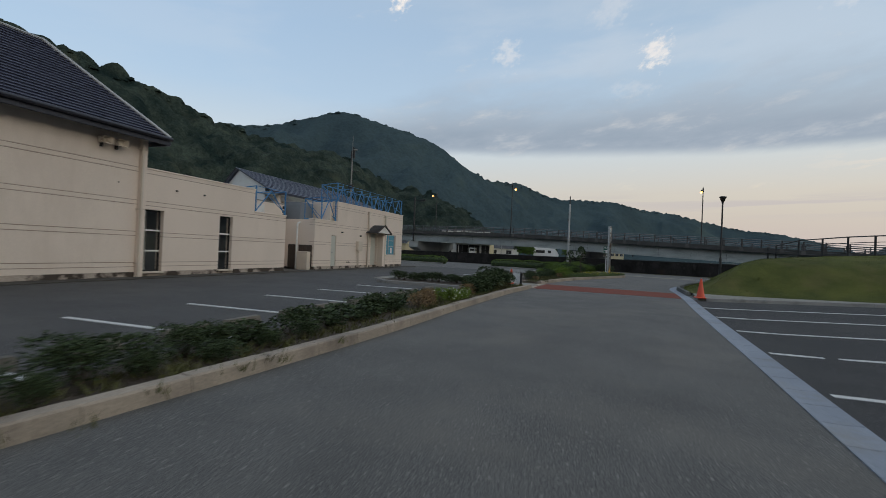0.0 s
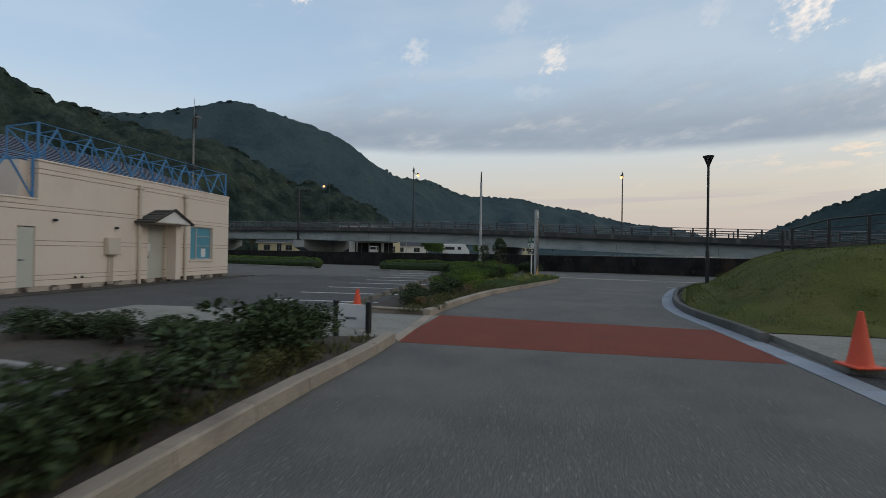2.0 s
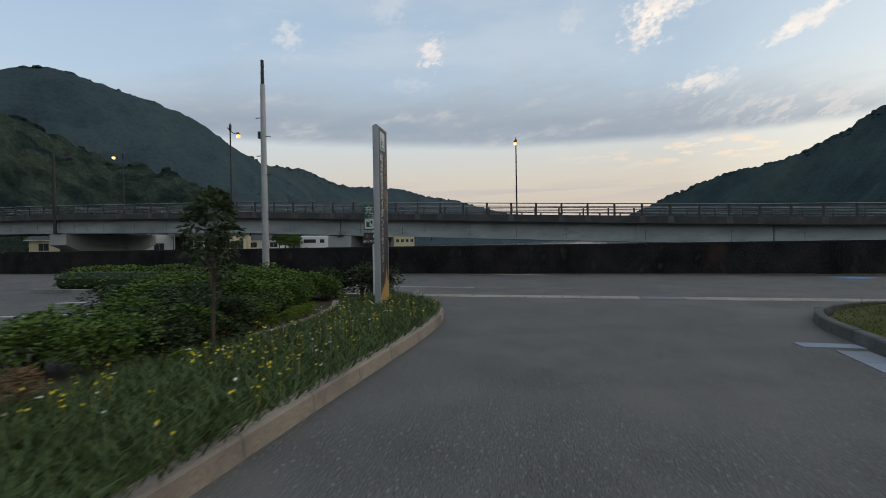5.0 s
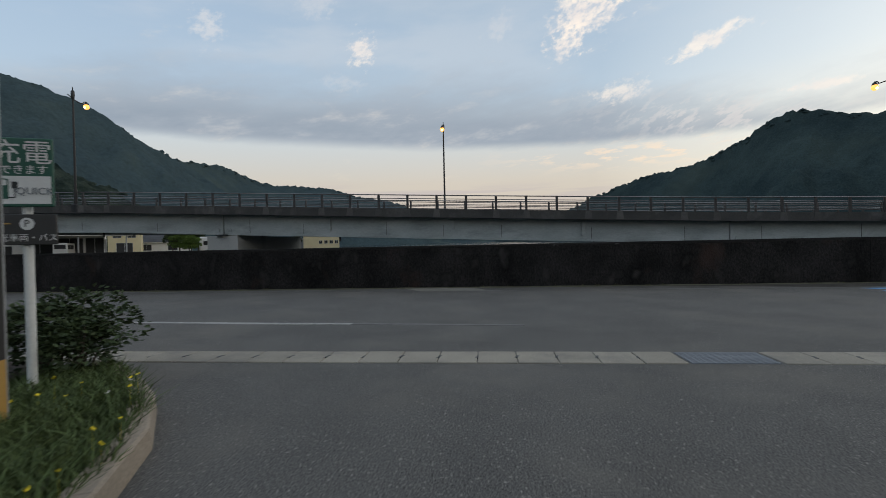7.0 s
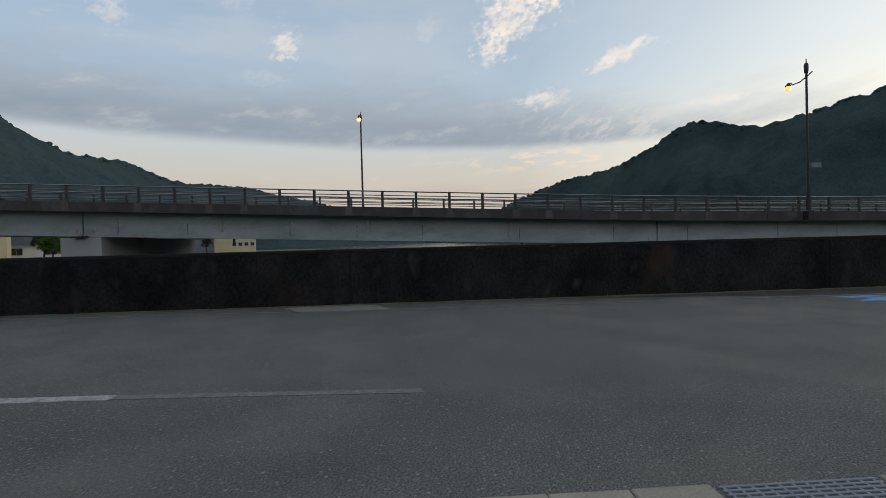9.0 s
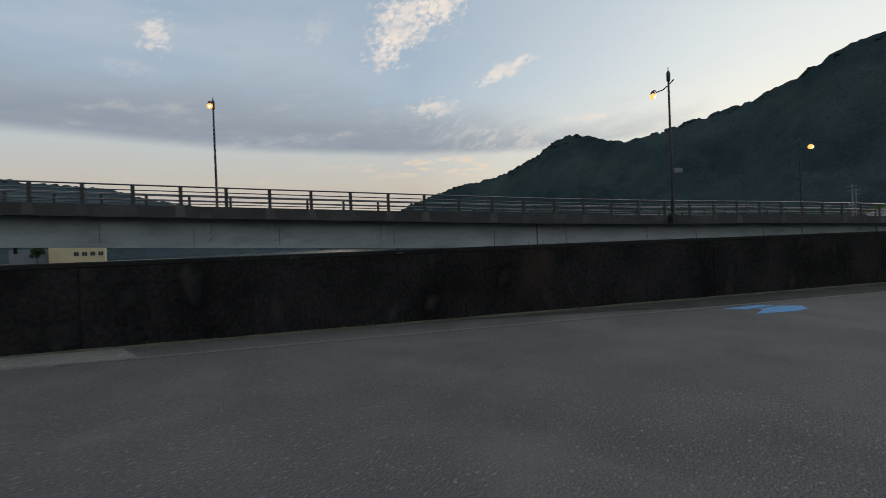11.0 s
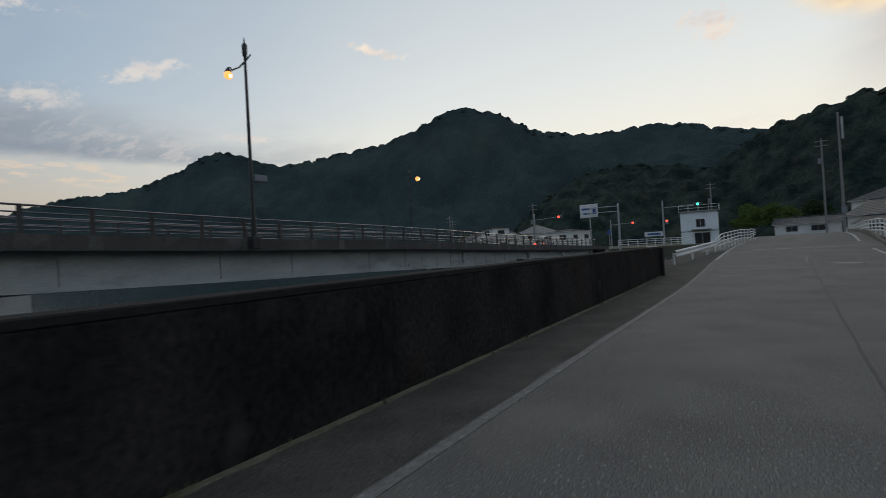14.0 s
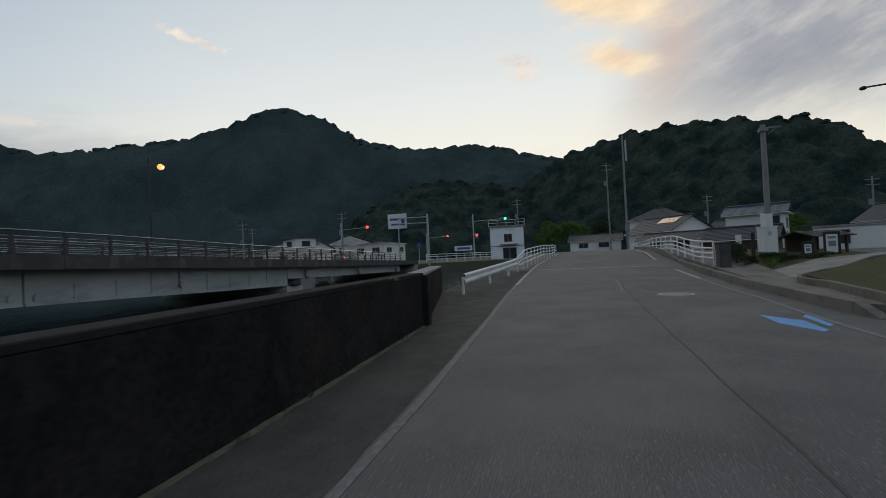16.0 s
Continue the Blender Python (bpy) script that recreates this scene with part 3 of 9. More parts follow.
    def mesh(self, name, mat, smooth=None):
        me = bpy.data.meshes.new(name)
        me.from_pydata(self.v, [], self.f)
        me.materials.append(mat)
        if smooth:
            me.shade_smooth()
            me.set_sharp_from_angle(angle=radians(smooth))
        me.update()
        return me


def part(name, geo, mat, parent, label="", smooth=None):
    """One mesh under a thing or under a part, in that thing's own axes."""
    ob = new(name, geo if isinstance(geo, bpy.types.Mesh) else geo.mesh(name, mat, smooth))
    ob.parent = parent
    return tagged(ob, label)


def thing(name, m, label, category, group="", kind=""):
    ob = new(name)
    ob.empty_display_size = 0.2
    ob.matrix_world = m if isinstance(m, Matrix) else pose(*m)
    return tagged(ob, label, category, group, kind)


def solid(name, geo, mat, label, category, group="", kind="structure", smooth=None):
    """A top-level mesh."""
    return tagged(new(name, geo.mesh(name, mat, smooth)), label, category, group, kind)


def lettering(name, text, size, mat, parent, m, label="", spacing=1.0, line=1.0):
    """Raised letters in the built-in font, as a mesh."""
    cu = bpy.data.curves.new(name, "FONT")
    cu.body, cu.size, cu.extrude, cu.align_x, cu.align_y = text, size, 0.002, "CENTER", "CENTER"
    cu.space_character, cu.space_line = spacing, line
    cu.resolution_u = 3
    tmp = bpy.data.objects.new(name, cu)
    scene.collection.objects.link(tmp)
    bpy.context.view_layer.update()
    me = bpy.data.meshes.new_from_object(tmp.evaluated_get(bpy.context.evaluated_depsgraph_get()))
    bpy.data.objects.remove(tmp)
    me.materials.clear()
    me.materials.append(mat)
    me.transform(m)
    ob = new(name, me)
    ob.parent = parent
    return tagged(ob, label)


def lerp_table(rows):
    def f(x):
        if x <= rows[0][0]:
            return rows[0][1]
        for (a, u), (b, w) in zip(rows, rows[1:]):
            if x <= b:
                k = (x - a) / (b - a)
                return u + (w - u) * k
        return rows[-1][1]
    return f


def smooth01(t):
    t = min(1.0, max(0.0, t))
    return t * t * (3 - 2 * t)


def offset_line(pts, d):
    """The polyline moved d to the left of its run."""
    out = []
    for i, p in enumerate(pts):
        a, b = pts[max(0, i - 1)], pts[min(len(pts) - 1, i + 1)]
        t = (Vector(b) - Vector(a)).normalized()
        out.append((p[0] - t.y * d, p[1] + t.x * d))
    return out


def dense(pts, step):
    """The polyline rounded (Catmull-Rom) and cut into even steps."""
    P = [Vector(p) for p in pts]
    fine = []
    for i in range(len(P) - 1):
        p0, p1, p2, p3 = P[max(0, i - 1)], P[i], P[i + 1], P[min(len(P) - 1, i + 2)]
        for k in range(16):
            t = k / 16
            fine.append(0.5 * (2 * p1 + (p2 - p0) * t + (2 * p0 - 5 * p1 + 4 * p2 - p3) * t * t + (3 * p1 - p0 - 3 * p2 + p3) * t ** 3))
    fine.append(P[-1])
    total = sum((b - a).length for a, b in zip(fine, fine[1:]))
    step = total / max(1, round(total / step))
    out, run = [tuple(fine[0])], 0.0
    for a, b in zip(fine, fine[1:]):
        seg = (b - a).length
        while run + seg >= step - 1e-9:
            k = (step - run) / seg
            a = a.lerp(b, k)
            out.append(tuple(a))
            seg, run = (b - a).length, 0.0
            if seg < 1e-9:
                break
        run += seg
    if (Vector(out[-1]) - fine[-1]).length > step * 0.3:
        out.append(tuple(fine[-1]))
    return out

# ---- levels of the ground ----
ROAD_RISE = lerp_table([(26, 0.0), (32, 0.03), (38, 0.12), (46, 0.42), (55, 0.76), (62, 1.0), (70, 1.05), (100, 0.95)])
TURN = radians(19.9)                      # the station building and its bays stand at this angle
ALONG = Vector((-math.sin(TURN), math.cos(TURN), 0))
OUT = Vector((math.cos(TURN), math.sin(TURN), 0))


def from_bay(d, s, z=0.0):
    """World place of a point d in front of the station's face and s along it."""
    return OUT * (d - 26.15) + ALONG * s + Vector((0, 0, z))


def ground_z(x, y):
    z = ROAD_RISE(x) * (1 - 0.82 * smooth01((-13.3 - y) / 2.0))
    d = x * OUT.x + y * OUT.y + 26.15
    s = x * ALONG.x + y * ALONG.y
    if s < -26 and d > 18.8:
        z += 0.035 * min(d - 18.8, 12.0) * smooth01((-26 - s) / 3)
    return z


def sheet(name, xs, ys, zf, mat, label, category):
    g = Geo()
    nx, ny = len(xs), len(ys)
    g.v = [(x, y, zf(x, y)) for y in ys for x in xs]
    g.f = [(j * nx + i, j * nx + i + 1, (j + 1) * nx + i + 1, (j + 1) * nx + i) for j in range(ny - 1) for i in range(nx - 1)]
    return solid(name, g, mat, label, category, smooth=60)


def far_ground(x, y):
    if y <= 0.25:
        return ground_z(x, y) - 0.10 if -90 < x < 140 else 0.3
    if x > 88:
        return 0.8
    if y > 27 and x < -41 - 0.02 * y:
        return 0.55
    if x < -95:
        return 0.55
    if y > 300 and (x < -120 or x > 150):
        return 0.5
    return -3.0


xs = [-3000, -1500, -800, -500, -300, -200, -140, -110, -96, -94.9] + list(range(-90, 86, 4)) + [86, 87.9, 88.1, 92, 100, 115, 140, 180, 250, 400, 700, 1500, 3000]
ys = [-3000, -1500, -700, -400, -250, -150, -100] + list(range(-80, -2, 4)) + [0.0, 0.25, 0.3, 6, 14, 26.8, 27.2, 35, 45, 60, 80, 110, 150, 200, 290, 310, 450, 700, 1500, 3000]
sheet("ground", xs, ys, far_ground, EARTH, "rough grassy earth reaching out to the hills", "ground")
sheet("water", [-120, -80, -40, 0, 40, 87, 200, 900, 1500], [0.4, 14, 40, 60, 120, 250, 400, 700, 1600, 2900], lambda x, y: -0.45 + 0.0062 * min(640.0, max(0.0, y - 60.0)), WATER, "calm grey river water reflecting the evening sky", "water")
sheet("road", [-80 + 4.0 * i for i in range(19)] + [-5 + 0.5 * i for i in range(56)] + [23 + 1.0 * i for i in range(60)] + [84, 88, 94, 102, 112, 124], [-72, -66, -62] + [-60 + 0.5 * i for i in range(72)] + [-24 + 3.0 * i for i in range(8)] + [-0.02], ground_z, ASPHALT, "worn dark grey asphalt of the car park and the riverside road", "road")

# ---- hills ----
LEFT_NEAR = [(-141, -152, 49.6), (-161, -78, 55.0), (-162, -29, 55.7), (-163, -4, 53.2), (-163, 13, 48.3), (-163, 26, 44.8), (-161, 42, 41.4), (-157, 57, 40.0), (-151, 74, 38.8), (-139, 96, 29.1), (-124, 103, 25.6), (-112, 112, 18.9), (-103, 113, 12.6), (-94, 118, 3.1)]
LEFT_FAR = [(-419, 65, 86.9), (-391, 128, 100.2), (-367, 164, 103.8), (-344, 182, 110.0), (-318, 210, 119.6), (-296, 243, 112.4), (-276, 276, 103.0), (-258, 315, 81.6), (-255, 354, 76.6), (-251, 403, 80.0), (-235, 457, 70.2), (-189, 519, 70.8), (-173, 576, 66.9), (-139, 636, 63.9), (-81, 706, 49.9), (-19, 771, 43.8), (68, 829, 19.8)]
RIGHT_FAR = [(10, 610, 8.0), (35, 585, 14.0), (58, 562, 21.7), (94, 537, 38.6), (117, 492, 50.6), (152, 440, 62.5), (175, 399, 65.4), (192, 369, 74.9), (212, 334, 89.3), (239, 305, 79.0), (254, 266, 80.0), (277, 228, 87.8), (289, 196, 97.5), (297, 175, 106.2), (307, 157, 105.6), (319, 135, 95.7), (327, 118, 85.5), (339, 80, 79.7), (347, 41, 80.0), (344, 13, 71.7), (339, -14, 63.6), (330, -81, 52.1), (282, -187, 46.4)]
RIGHT_NEAR = [(263, 23, 14.2), (259, 5, 37.3), (254, -11, 46.7), (243, -29, 50.9), (230, -47, 51.0), (215, -65, 48.2), (200, -78, 43.9), (183, -89, 37.0), (176, -92, 30.9), (168, -96, 23.8), (158, -102, 15.8), (146, -109, 9.0), (130, -118, 4.0)]
SPUR = [(228, 99, 9.5), (236, 84, 25.9), (243, 70, 35.3), (253, 51, 40.3), (257, 30, 38.6), (254, 5, 32.3), (249, -19, 23.5)]
BEHIND = [(-60, -190, 8), (-20, -210, 30), (60, -215, 38), (140, -190, 30), (200, -150, 12)]
HEADLAND = [(330, 2300, 20), (420, 2260, 95), (520, 2200, 120), (640, 2150, 80), (760, 2100, 30)]


def crown_shapes(level, seed):
    """A few lumpy tree crowns, one metre in radius, cut off below."""
    rng, out = random.Random(seed), []
    for k in range(7):
        bm = bmesh.new()
        bmesh.ops.create_icosphere(bm, subdivisions=level, radius=1.0)
        low = [v for v in bm.verts if v.co.z < -0.10]
        bmesh.ops.delete(bm, geom=low, context="VERTS")
        off = rng.uniform(0, 50)
        for v in bm.verts:
            n1 = noise.noise(v.co * 1.5 + Vector((off, 0, 0)))
            n2 = noise.noise(v.co * 3.6 + Vector((0, off, 0)))
            v.co *= 0.92 + 0.26 * n1 + 0.30 * n2
            v.co.z *= 0.95
        bm.verts.index_update()
        out.append((np.array([v.co[:] for v in bm.verts]), [tuple(v.index for v in f.verts) for f in bm.faces]))
        bm.free()
    return out


SHAPES = crown_shapes(2, 3)


def hill(name, ridge, front, back, step, crown, label, rough=1.0, mat=FOREST, lump=0.42):
    """A wooded ridge: slopes fall away on both sides, spurs break them, and rounded tree crowns swell out of the slope."""
    line = dense([Vector(p) for p in ridge], step)
    n = len(line)
    rng = random.Random(len(ridge) * 7 + int(front))
    nf, nb = max(4, round(front / step)), max(3, round(back / step / 3))
    us = [-(1 - i / nf) for i in range(nf)] + [i / nb for i in range(nb + 1)]
    g = Geo()

    def surface(p, u):
        """A point of the canopy: p on the ridge, u from the foot (-1) over the ridge (0) to the back (1)."""
        across = (Vector((5, -20)) - Vector((p[0], p[1]))).normalized()     # slopes face the valley
        w = front * min(1.0, max(0.12, p[2] / 60)) if u < 0 else back
        q = Vector((p[0], p[1])) + across * (-u * w)
        s = abs(u)
        tall = min(1.0, p[2] / 12)
        fall = (1 - s) ** (1.22 + 0.25 * noise.noise((p[0] / 70, p[1] / 70, 3.3)))
        h = (p[2] - 0.30 * crown * tall) * fall
        spur = noise.fractal((q.x / 75, q.y / 75, 1.7), 1.0, 2.0, 4)
        h += (spur - 0.15) * p[2] * 0.32 * math.sin(math.pi * min(1, s * 1.05)) * rough
        if s > 0.97:
            return Vector((q.x, q.y, -2.0))
        # crowns of two sizes, with their tops pushed out of the slope
        at = Vector((q.x, q.y, h))
        d = noise.voronoi(at / crown)[0][0]
        d2 = noise.voronoi(at / (crown * 0.45) + Vector((5, 0, 0)))[0][0]
        swell = crown * (lump * max(0.0, 1 - d * d * 1.6) + 0.16 * max(0.0, 1 - d2 * d2 * 1.6) + 0.10 * noise.noise(at / crown * 4.0)) * tall
        k = min(1.0, max(0.0, -u / 0.40))
        push = Vector((across.x, across.y, 0)) * 0.45 * k + Vector((0, 0, 1 - 0.2 * k))
        return at + push * swell

    for p in line:
        g.v += [surface(p, u).to_tuple() for u in us]
    m = len(us)
    g.f = [(i * m + j, i * m + j + 1, (i + 1) * m + j + 1, (i + 1) * m + j) for i in range(n - 1) for j in range(m - 1)]
    # single crowns stand out along the ridge
    length = sum((Vector(b) - Vector(a)).length for a, b in zip(line, line[1:]))
    for c in range(int(length / (crown * 0.40))):
        f = rng.uniform(0, n - 1.001)
        i = int(f)
        p = Vector(line[i]).lerp(Vector(line[i + 1]), f - i)
        q = surface(p, rng.uniform(-0.03, 0.01))
        if q.z < 2.0:
            continue
        size = crown * rng.uniform(0.14, 0.30)
        shape, fs = SHAPES[rng.randrange(7)]
        a = rng.uniform(0, math.tau)
        ca, sa, high = math.cos(a) * size, math.sin(a) * size, size * rng.uniform(0.7, 1.1)
        base = q.z - size * 0.45
        g.add([(q.x + x * ca - y * sa, q.y + x * sa + y * ca, base + z * high) for x, y, z in shape.tolist()], fs)
    return solid(name, g, mat, label, "wooded hill", kind="stuff", smooth=80)


hill("wooded_hill_near", LEFT_NEAR, 85, 60, 1.5, 5.5, "dark wooded hillside behind the station building", 1.0, FOREST, 0.58)
hill("wooded_mountain", LEFT_FAR, 200, 120, 3.2, 8.0, "tall wooded mountain across the valley, blue haze in its colour", 1.0, FOREST_HAZED_FAR, 0.22)
hill("wooded_ridge", RIGHT_FAR, 105, 90, 2.1, 7.0, "dark wooded ridge with a rounded summit", 1.0, FOREST_HAZED_MID, 0.40)
hill("wooded_hill", RIGHT_NEAR, 75, 50, 1.2, 5.5, "dark wooded hill behind the riverside houses", 0.5, FOREST, 0.55)
hill("wooded_spur", SPUR, 90, 40, 1.5, 6.0, "lower wooded spur before the ridge", 1.0, FOREST, 0.5)
# added ridge behind the camera, never in view, closes the scene for reflections
hill("wooded_hill_behind", BEHIND, 80, 50, 6.0, 9.0, "unseen wooded hill added south of the car park for reflections")
hill("distant_headland", HEADLAND, 200, 150, 20.0, 26.0, "distant headland over the water, pale haze in its colour", 1.0, FOREST_HAZED_FAR, 0.2)

# ---- sea wall ----
wall = tagged(new("wall_river"), "dark weather-stained concrete sea wall along the road", "wall", kind="structure")


def wall_panels():
    x, i = -88.0, 0
    while x < 30.6:
        x1 = min(x + 12.0, 30.7)
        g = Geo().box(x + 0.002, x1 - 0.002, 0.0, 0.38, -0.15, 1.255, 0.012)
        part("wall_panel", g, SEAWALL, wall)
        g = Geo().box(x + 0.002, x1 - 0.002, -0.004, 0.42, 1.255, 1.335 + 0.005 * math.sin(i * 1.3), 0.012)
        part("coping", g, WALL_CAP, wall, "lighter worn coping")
        x, i = x1, i + 1
    m = pose(30.7, 0.0, 0, 0, 0, 10.2)
    for k in range(2):
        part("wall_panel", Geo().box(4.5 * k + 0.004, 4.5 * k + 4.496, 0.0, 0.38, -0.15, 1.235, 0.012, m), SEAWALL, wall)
        part("coping", Geo().box(4.5 * k + 0.006, 4.5 * k + 4.494, -0.004, 0.50, 1.235, 1.315, 0.012, m), CONCRETE, wall, "pale worn coping")
    part("buttress", Geo().box(30.56, 30.80, -0.14, 0.05, -0.1, 1.27, 0.02), WALL_CAP, wall, "pale concrete buttress")
    # rough toe of the wall
    g = Geo()
    for k in range(170):
        x = -60 + 0.55 * k + random.uniform(-0.2, 0.2)
        w, h = random.uniform(0.05, 0.22), random.uniform(0.01, 0.035)
        z = ROAD_RISE(x)
        if x < 30.5:
            g.add([(x - w, -0.01, z), (x + w, -0.01, z), (x + w * 0.6, -0.05 - h, z + 0.004), (x - w * 0.7, -0.07, z + 0.004), (x, -0.01, z + h), (x + w * 0.5, -0.01, z + h * 0.6)],
                  [(0, 3, 4), (3, 2, 4), (2, 5, 4), (2, 1, 5)])
    toe = Geo()
    for k in range(110):
        x = -24 + 0.5 * k
        w = 0.055 + 0.045 * noise.noise((x * 2.1, 0.3, 0.0))
        toe.v += [(x, 0.02, ROAD_RISE(x) - 0.02), (x, 0.0, ROAD_RISE(x) + 0.012 + 0.3 * w), (x, -w, ROAD_RISE(x) + 0.012), (x, -w - 0.02, ROAD_RISE(x) - 0.01)]
    toe.f = [(4 * i + j + 4, 4 * i + j + 5, 4 * i + j + 1, 4 * i + j) for i in range(109) for j in range(3)]
    part("toe", toe, MOSS, wall, "thin mossy line at the wall's foot")
    ob = part("moss", g, MOSS, wall, "mossy grit along the foot of the wall")
    tagged(ob, kind="stuff")


wall_panels()
# shoulder that fills the corner between the road, the wing wall and the guard rail
SHOULDER = lerp_table([(30.7, 0.03), (39.6, 1.60), (46.0, 0.9), (60.0, -0.02)])
g = Geo()
for i in range(31):
    x = 30.7 + 29.3 * i / 30
    z = ground_z(x, 0) + 0.002
    g.v += [(x, -0.05, z), (x, max(-0.03, SHOULDER(x)), z), (x, max(-0.03, SHOULDER(x)) + 0.3, z - 1.2), (x, -0.05, z - 1.2)]
g.f = [(4 * i + a, 4 * i + b, 4 * i + 4 + b, 4 * i + 4 + a) for i in range(30) for a, b in ((1, 0), (2, 1), (3, 2), (0, 3))]
solid("shoulder", g, SHOULDER_DIRT, "dark asphalt shoulder behind the guard rail", "road")

# ---- road bridge ----
RAIL_TOP = lerp_table([(-130, 6.5), (-90, 6.3), (-53, 6.0), (-30, 5.56), (-16, 5.0), (-2.7, 4.47), (11, 3.95), (21, 3.69), (29.5, 3.56), (37, 3.38), (45, 3.12), (60, 2.78), (84, 2.3)])
DECK_Y0, DECK_Y1 = 15.5, 27.5
bridge = thing("road_bridge", (0, 21.5, -3), "grey concrete road bridge with a dark weathered deck edge over the river", "bridge", kind="structure")


def wpart(name, geo, mat, parent, label="", smooth=None):
    """A part given in world places."""
    up = parent
    m = Matrix.Identity(4)
    while up:
        m = up.matrix_basis @ m
        up = up.parent
    return part(name, geo.move(m.inverted()), mat, parent, label, smooth)


def strip(y0, y1, za, zb, x0, x1, step=4.0):
    """A long block whose bottom and top follow the two heights."""
    g = Geo()
    n = max(1, math.ceil((x1 - x0) / step))
    xs_ = [x0 + (x1 - x0) * i / n for i in range(n + 1)]
    for x in xs_:
        g.v += [(x, y0, za(x)), (x, y1, za(x)), (x, y1, zb(x)), (x, y0, zb(x))]
    g.f = [(4 * i + a, 4 * i + b, 4 * i + 4 + b, 4 * i + 4 + a) for i in range(n) for a, b in ((1, 0), (2, 1), (3, 2), (0, 3))]
    g.f += [(0, 1, 2, 3), (4 * n + 3, 4 * n + 2, 4 * n + 1, 4 * n)]
    return g


def build_bridge():
    seam_rng = random.Random(31)
    top = lambda x: RAIL_TOP(x) - 0.95
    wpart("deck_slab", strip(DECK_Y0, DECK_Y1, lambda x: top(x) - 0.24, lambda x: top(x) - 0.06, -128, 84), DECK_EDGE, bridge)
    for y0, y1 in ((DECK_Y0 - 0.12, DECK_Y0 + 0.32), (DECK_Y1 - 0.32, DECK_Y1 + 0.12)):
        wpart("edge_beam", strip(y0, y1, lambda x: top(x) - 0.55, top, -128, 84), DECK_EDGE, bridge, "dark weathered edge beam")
    wpart("road_surface", strip(DECK_Y0 + 0.32, DECK_Y1 - 0.32, lambda x: top(x) - 0.058, lambda x: top(x) - 0.02, -128, 84), ASPHALT, bridge)
    bot = lambda x: top(x) - 0.242
    joints = [-110, -81, -53, -21.2, 12.2, 33.0, 51.0, 78.0]
    for a, b in zip(joints, joints[1:]):
        deep = 1.85 if b < 60 else 1.35
        for y in (16.22, 18.9, 21.5, 24.1, 26.5):
            wpart("girder", strip(y, y + 0.30, lambda x: top(x) - deep, bot, a + 0.04, b - 0.04), GIRDER, bridge, "pale grey girder")
        wpart("bottom_flange", strip(16.16, 16.60, lambda x: top(x) - deep - 0.06, lambda x: top(x) - deep + 0.03, a + 0.05, b - 0.05), GIRDER, bridge)
        # thin seams between the cast lengths of the near girder
        x = a + 1.9
        while b < 60 and x < b - 1.0:
            high = seam_rng.uniform(0.5, 1.0) * (deep - 0.75)
            wpart("seam", Geo().box(x - 0.012, x + 0.012, 16.205, 16.225, top(x) - deep + 0.10, top(x) - deep + 0.10 + high), DECK_PAD, bridge)
            x += 1.92 if x > 30 else seam_rng.choice((3.84, 5.76))
        for x in (a + 0.45, b - 0.45) if b < 60 else ():
            wpart("bearing_plate", Geo().add([(x + u * 0.13, y, top(x) - deep + v) for y in (16.14, 16.22) for u, v in ((-1, 0.14), (1, 0.14), (1, 0.30), (0.4, 0.40), (-0.4, 0.40), (-1, 0.30))],
                                             [(0, 1, 2, 3, 4, 5), (11, 10, 9, 8, 7, 6)] + [(k, k + 6, (k + 1) % 6 + 6, (k + 1) % 6) for k in range(6)]), GIRDER, bridge)
    # drain boxes with a rounded foot on the near girder
    for x in (-13.6, -5.2, 3.2, 40.55):
        z = top(x) - 1.50
        box = wpart("drain_box", Geo().box(x - 0.10, x + 0.10, 16.08, 16.22, z + 0.06, z + 0.82, 0.02), GIRDER, bridge)
        wpart("spout_end", Geo().tube((x, 16.02, z + 0.10), (x, 16.22, z + 0.10), 0.14, n=14), GIRDER, box)
    # bearing drums under the short end span
    for x in (53.6, 64.1, 76.1):
        wpart("bearing_drum", Geo().tube((x, 16.0, top(x) - 1.36), (x, 16.0, top(x) - 0.82), 0.19, n=16), PIER, bridge, smooth=40)
    # paler pads of the edge beam below the posts
    hb = Geo().add([(-0.17, -0.012, 0.0), (0.17, -0.012, 0.0), (0.17, 0.02, 0.0), (-0.17, 0.02, 0.0), (-0.23, -0.012, -0.50), (0.23, -0.012, -0.50), (0.23, 0.02, -0.50), (-0.23, 0.02, -0.50)],
                   [(0, 1, 2, 3), (7, 6, 5, 4), (0, 4, 5, 1), (1, 5, 6, 2), (2, 6, 7, 3), (3, 7, 4, 0)]).mesh("pad", DECK_PAD)
    for i in range(86):
        x = -86.84 + 1.92 * i
        ob = part("pad", hb, None, bridge)
        ob.location = Vector((x, DECK_Y0 - 0.12, top(x) - 0.01)) - bridge.location
    # piers: a column with a cap that widens across the deck
    for x in (-81, -53, -21.2, 12.2, 51.6):
        z = top(x) - 1.98
        lo = -3.2
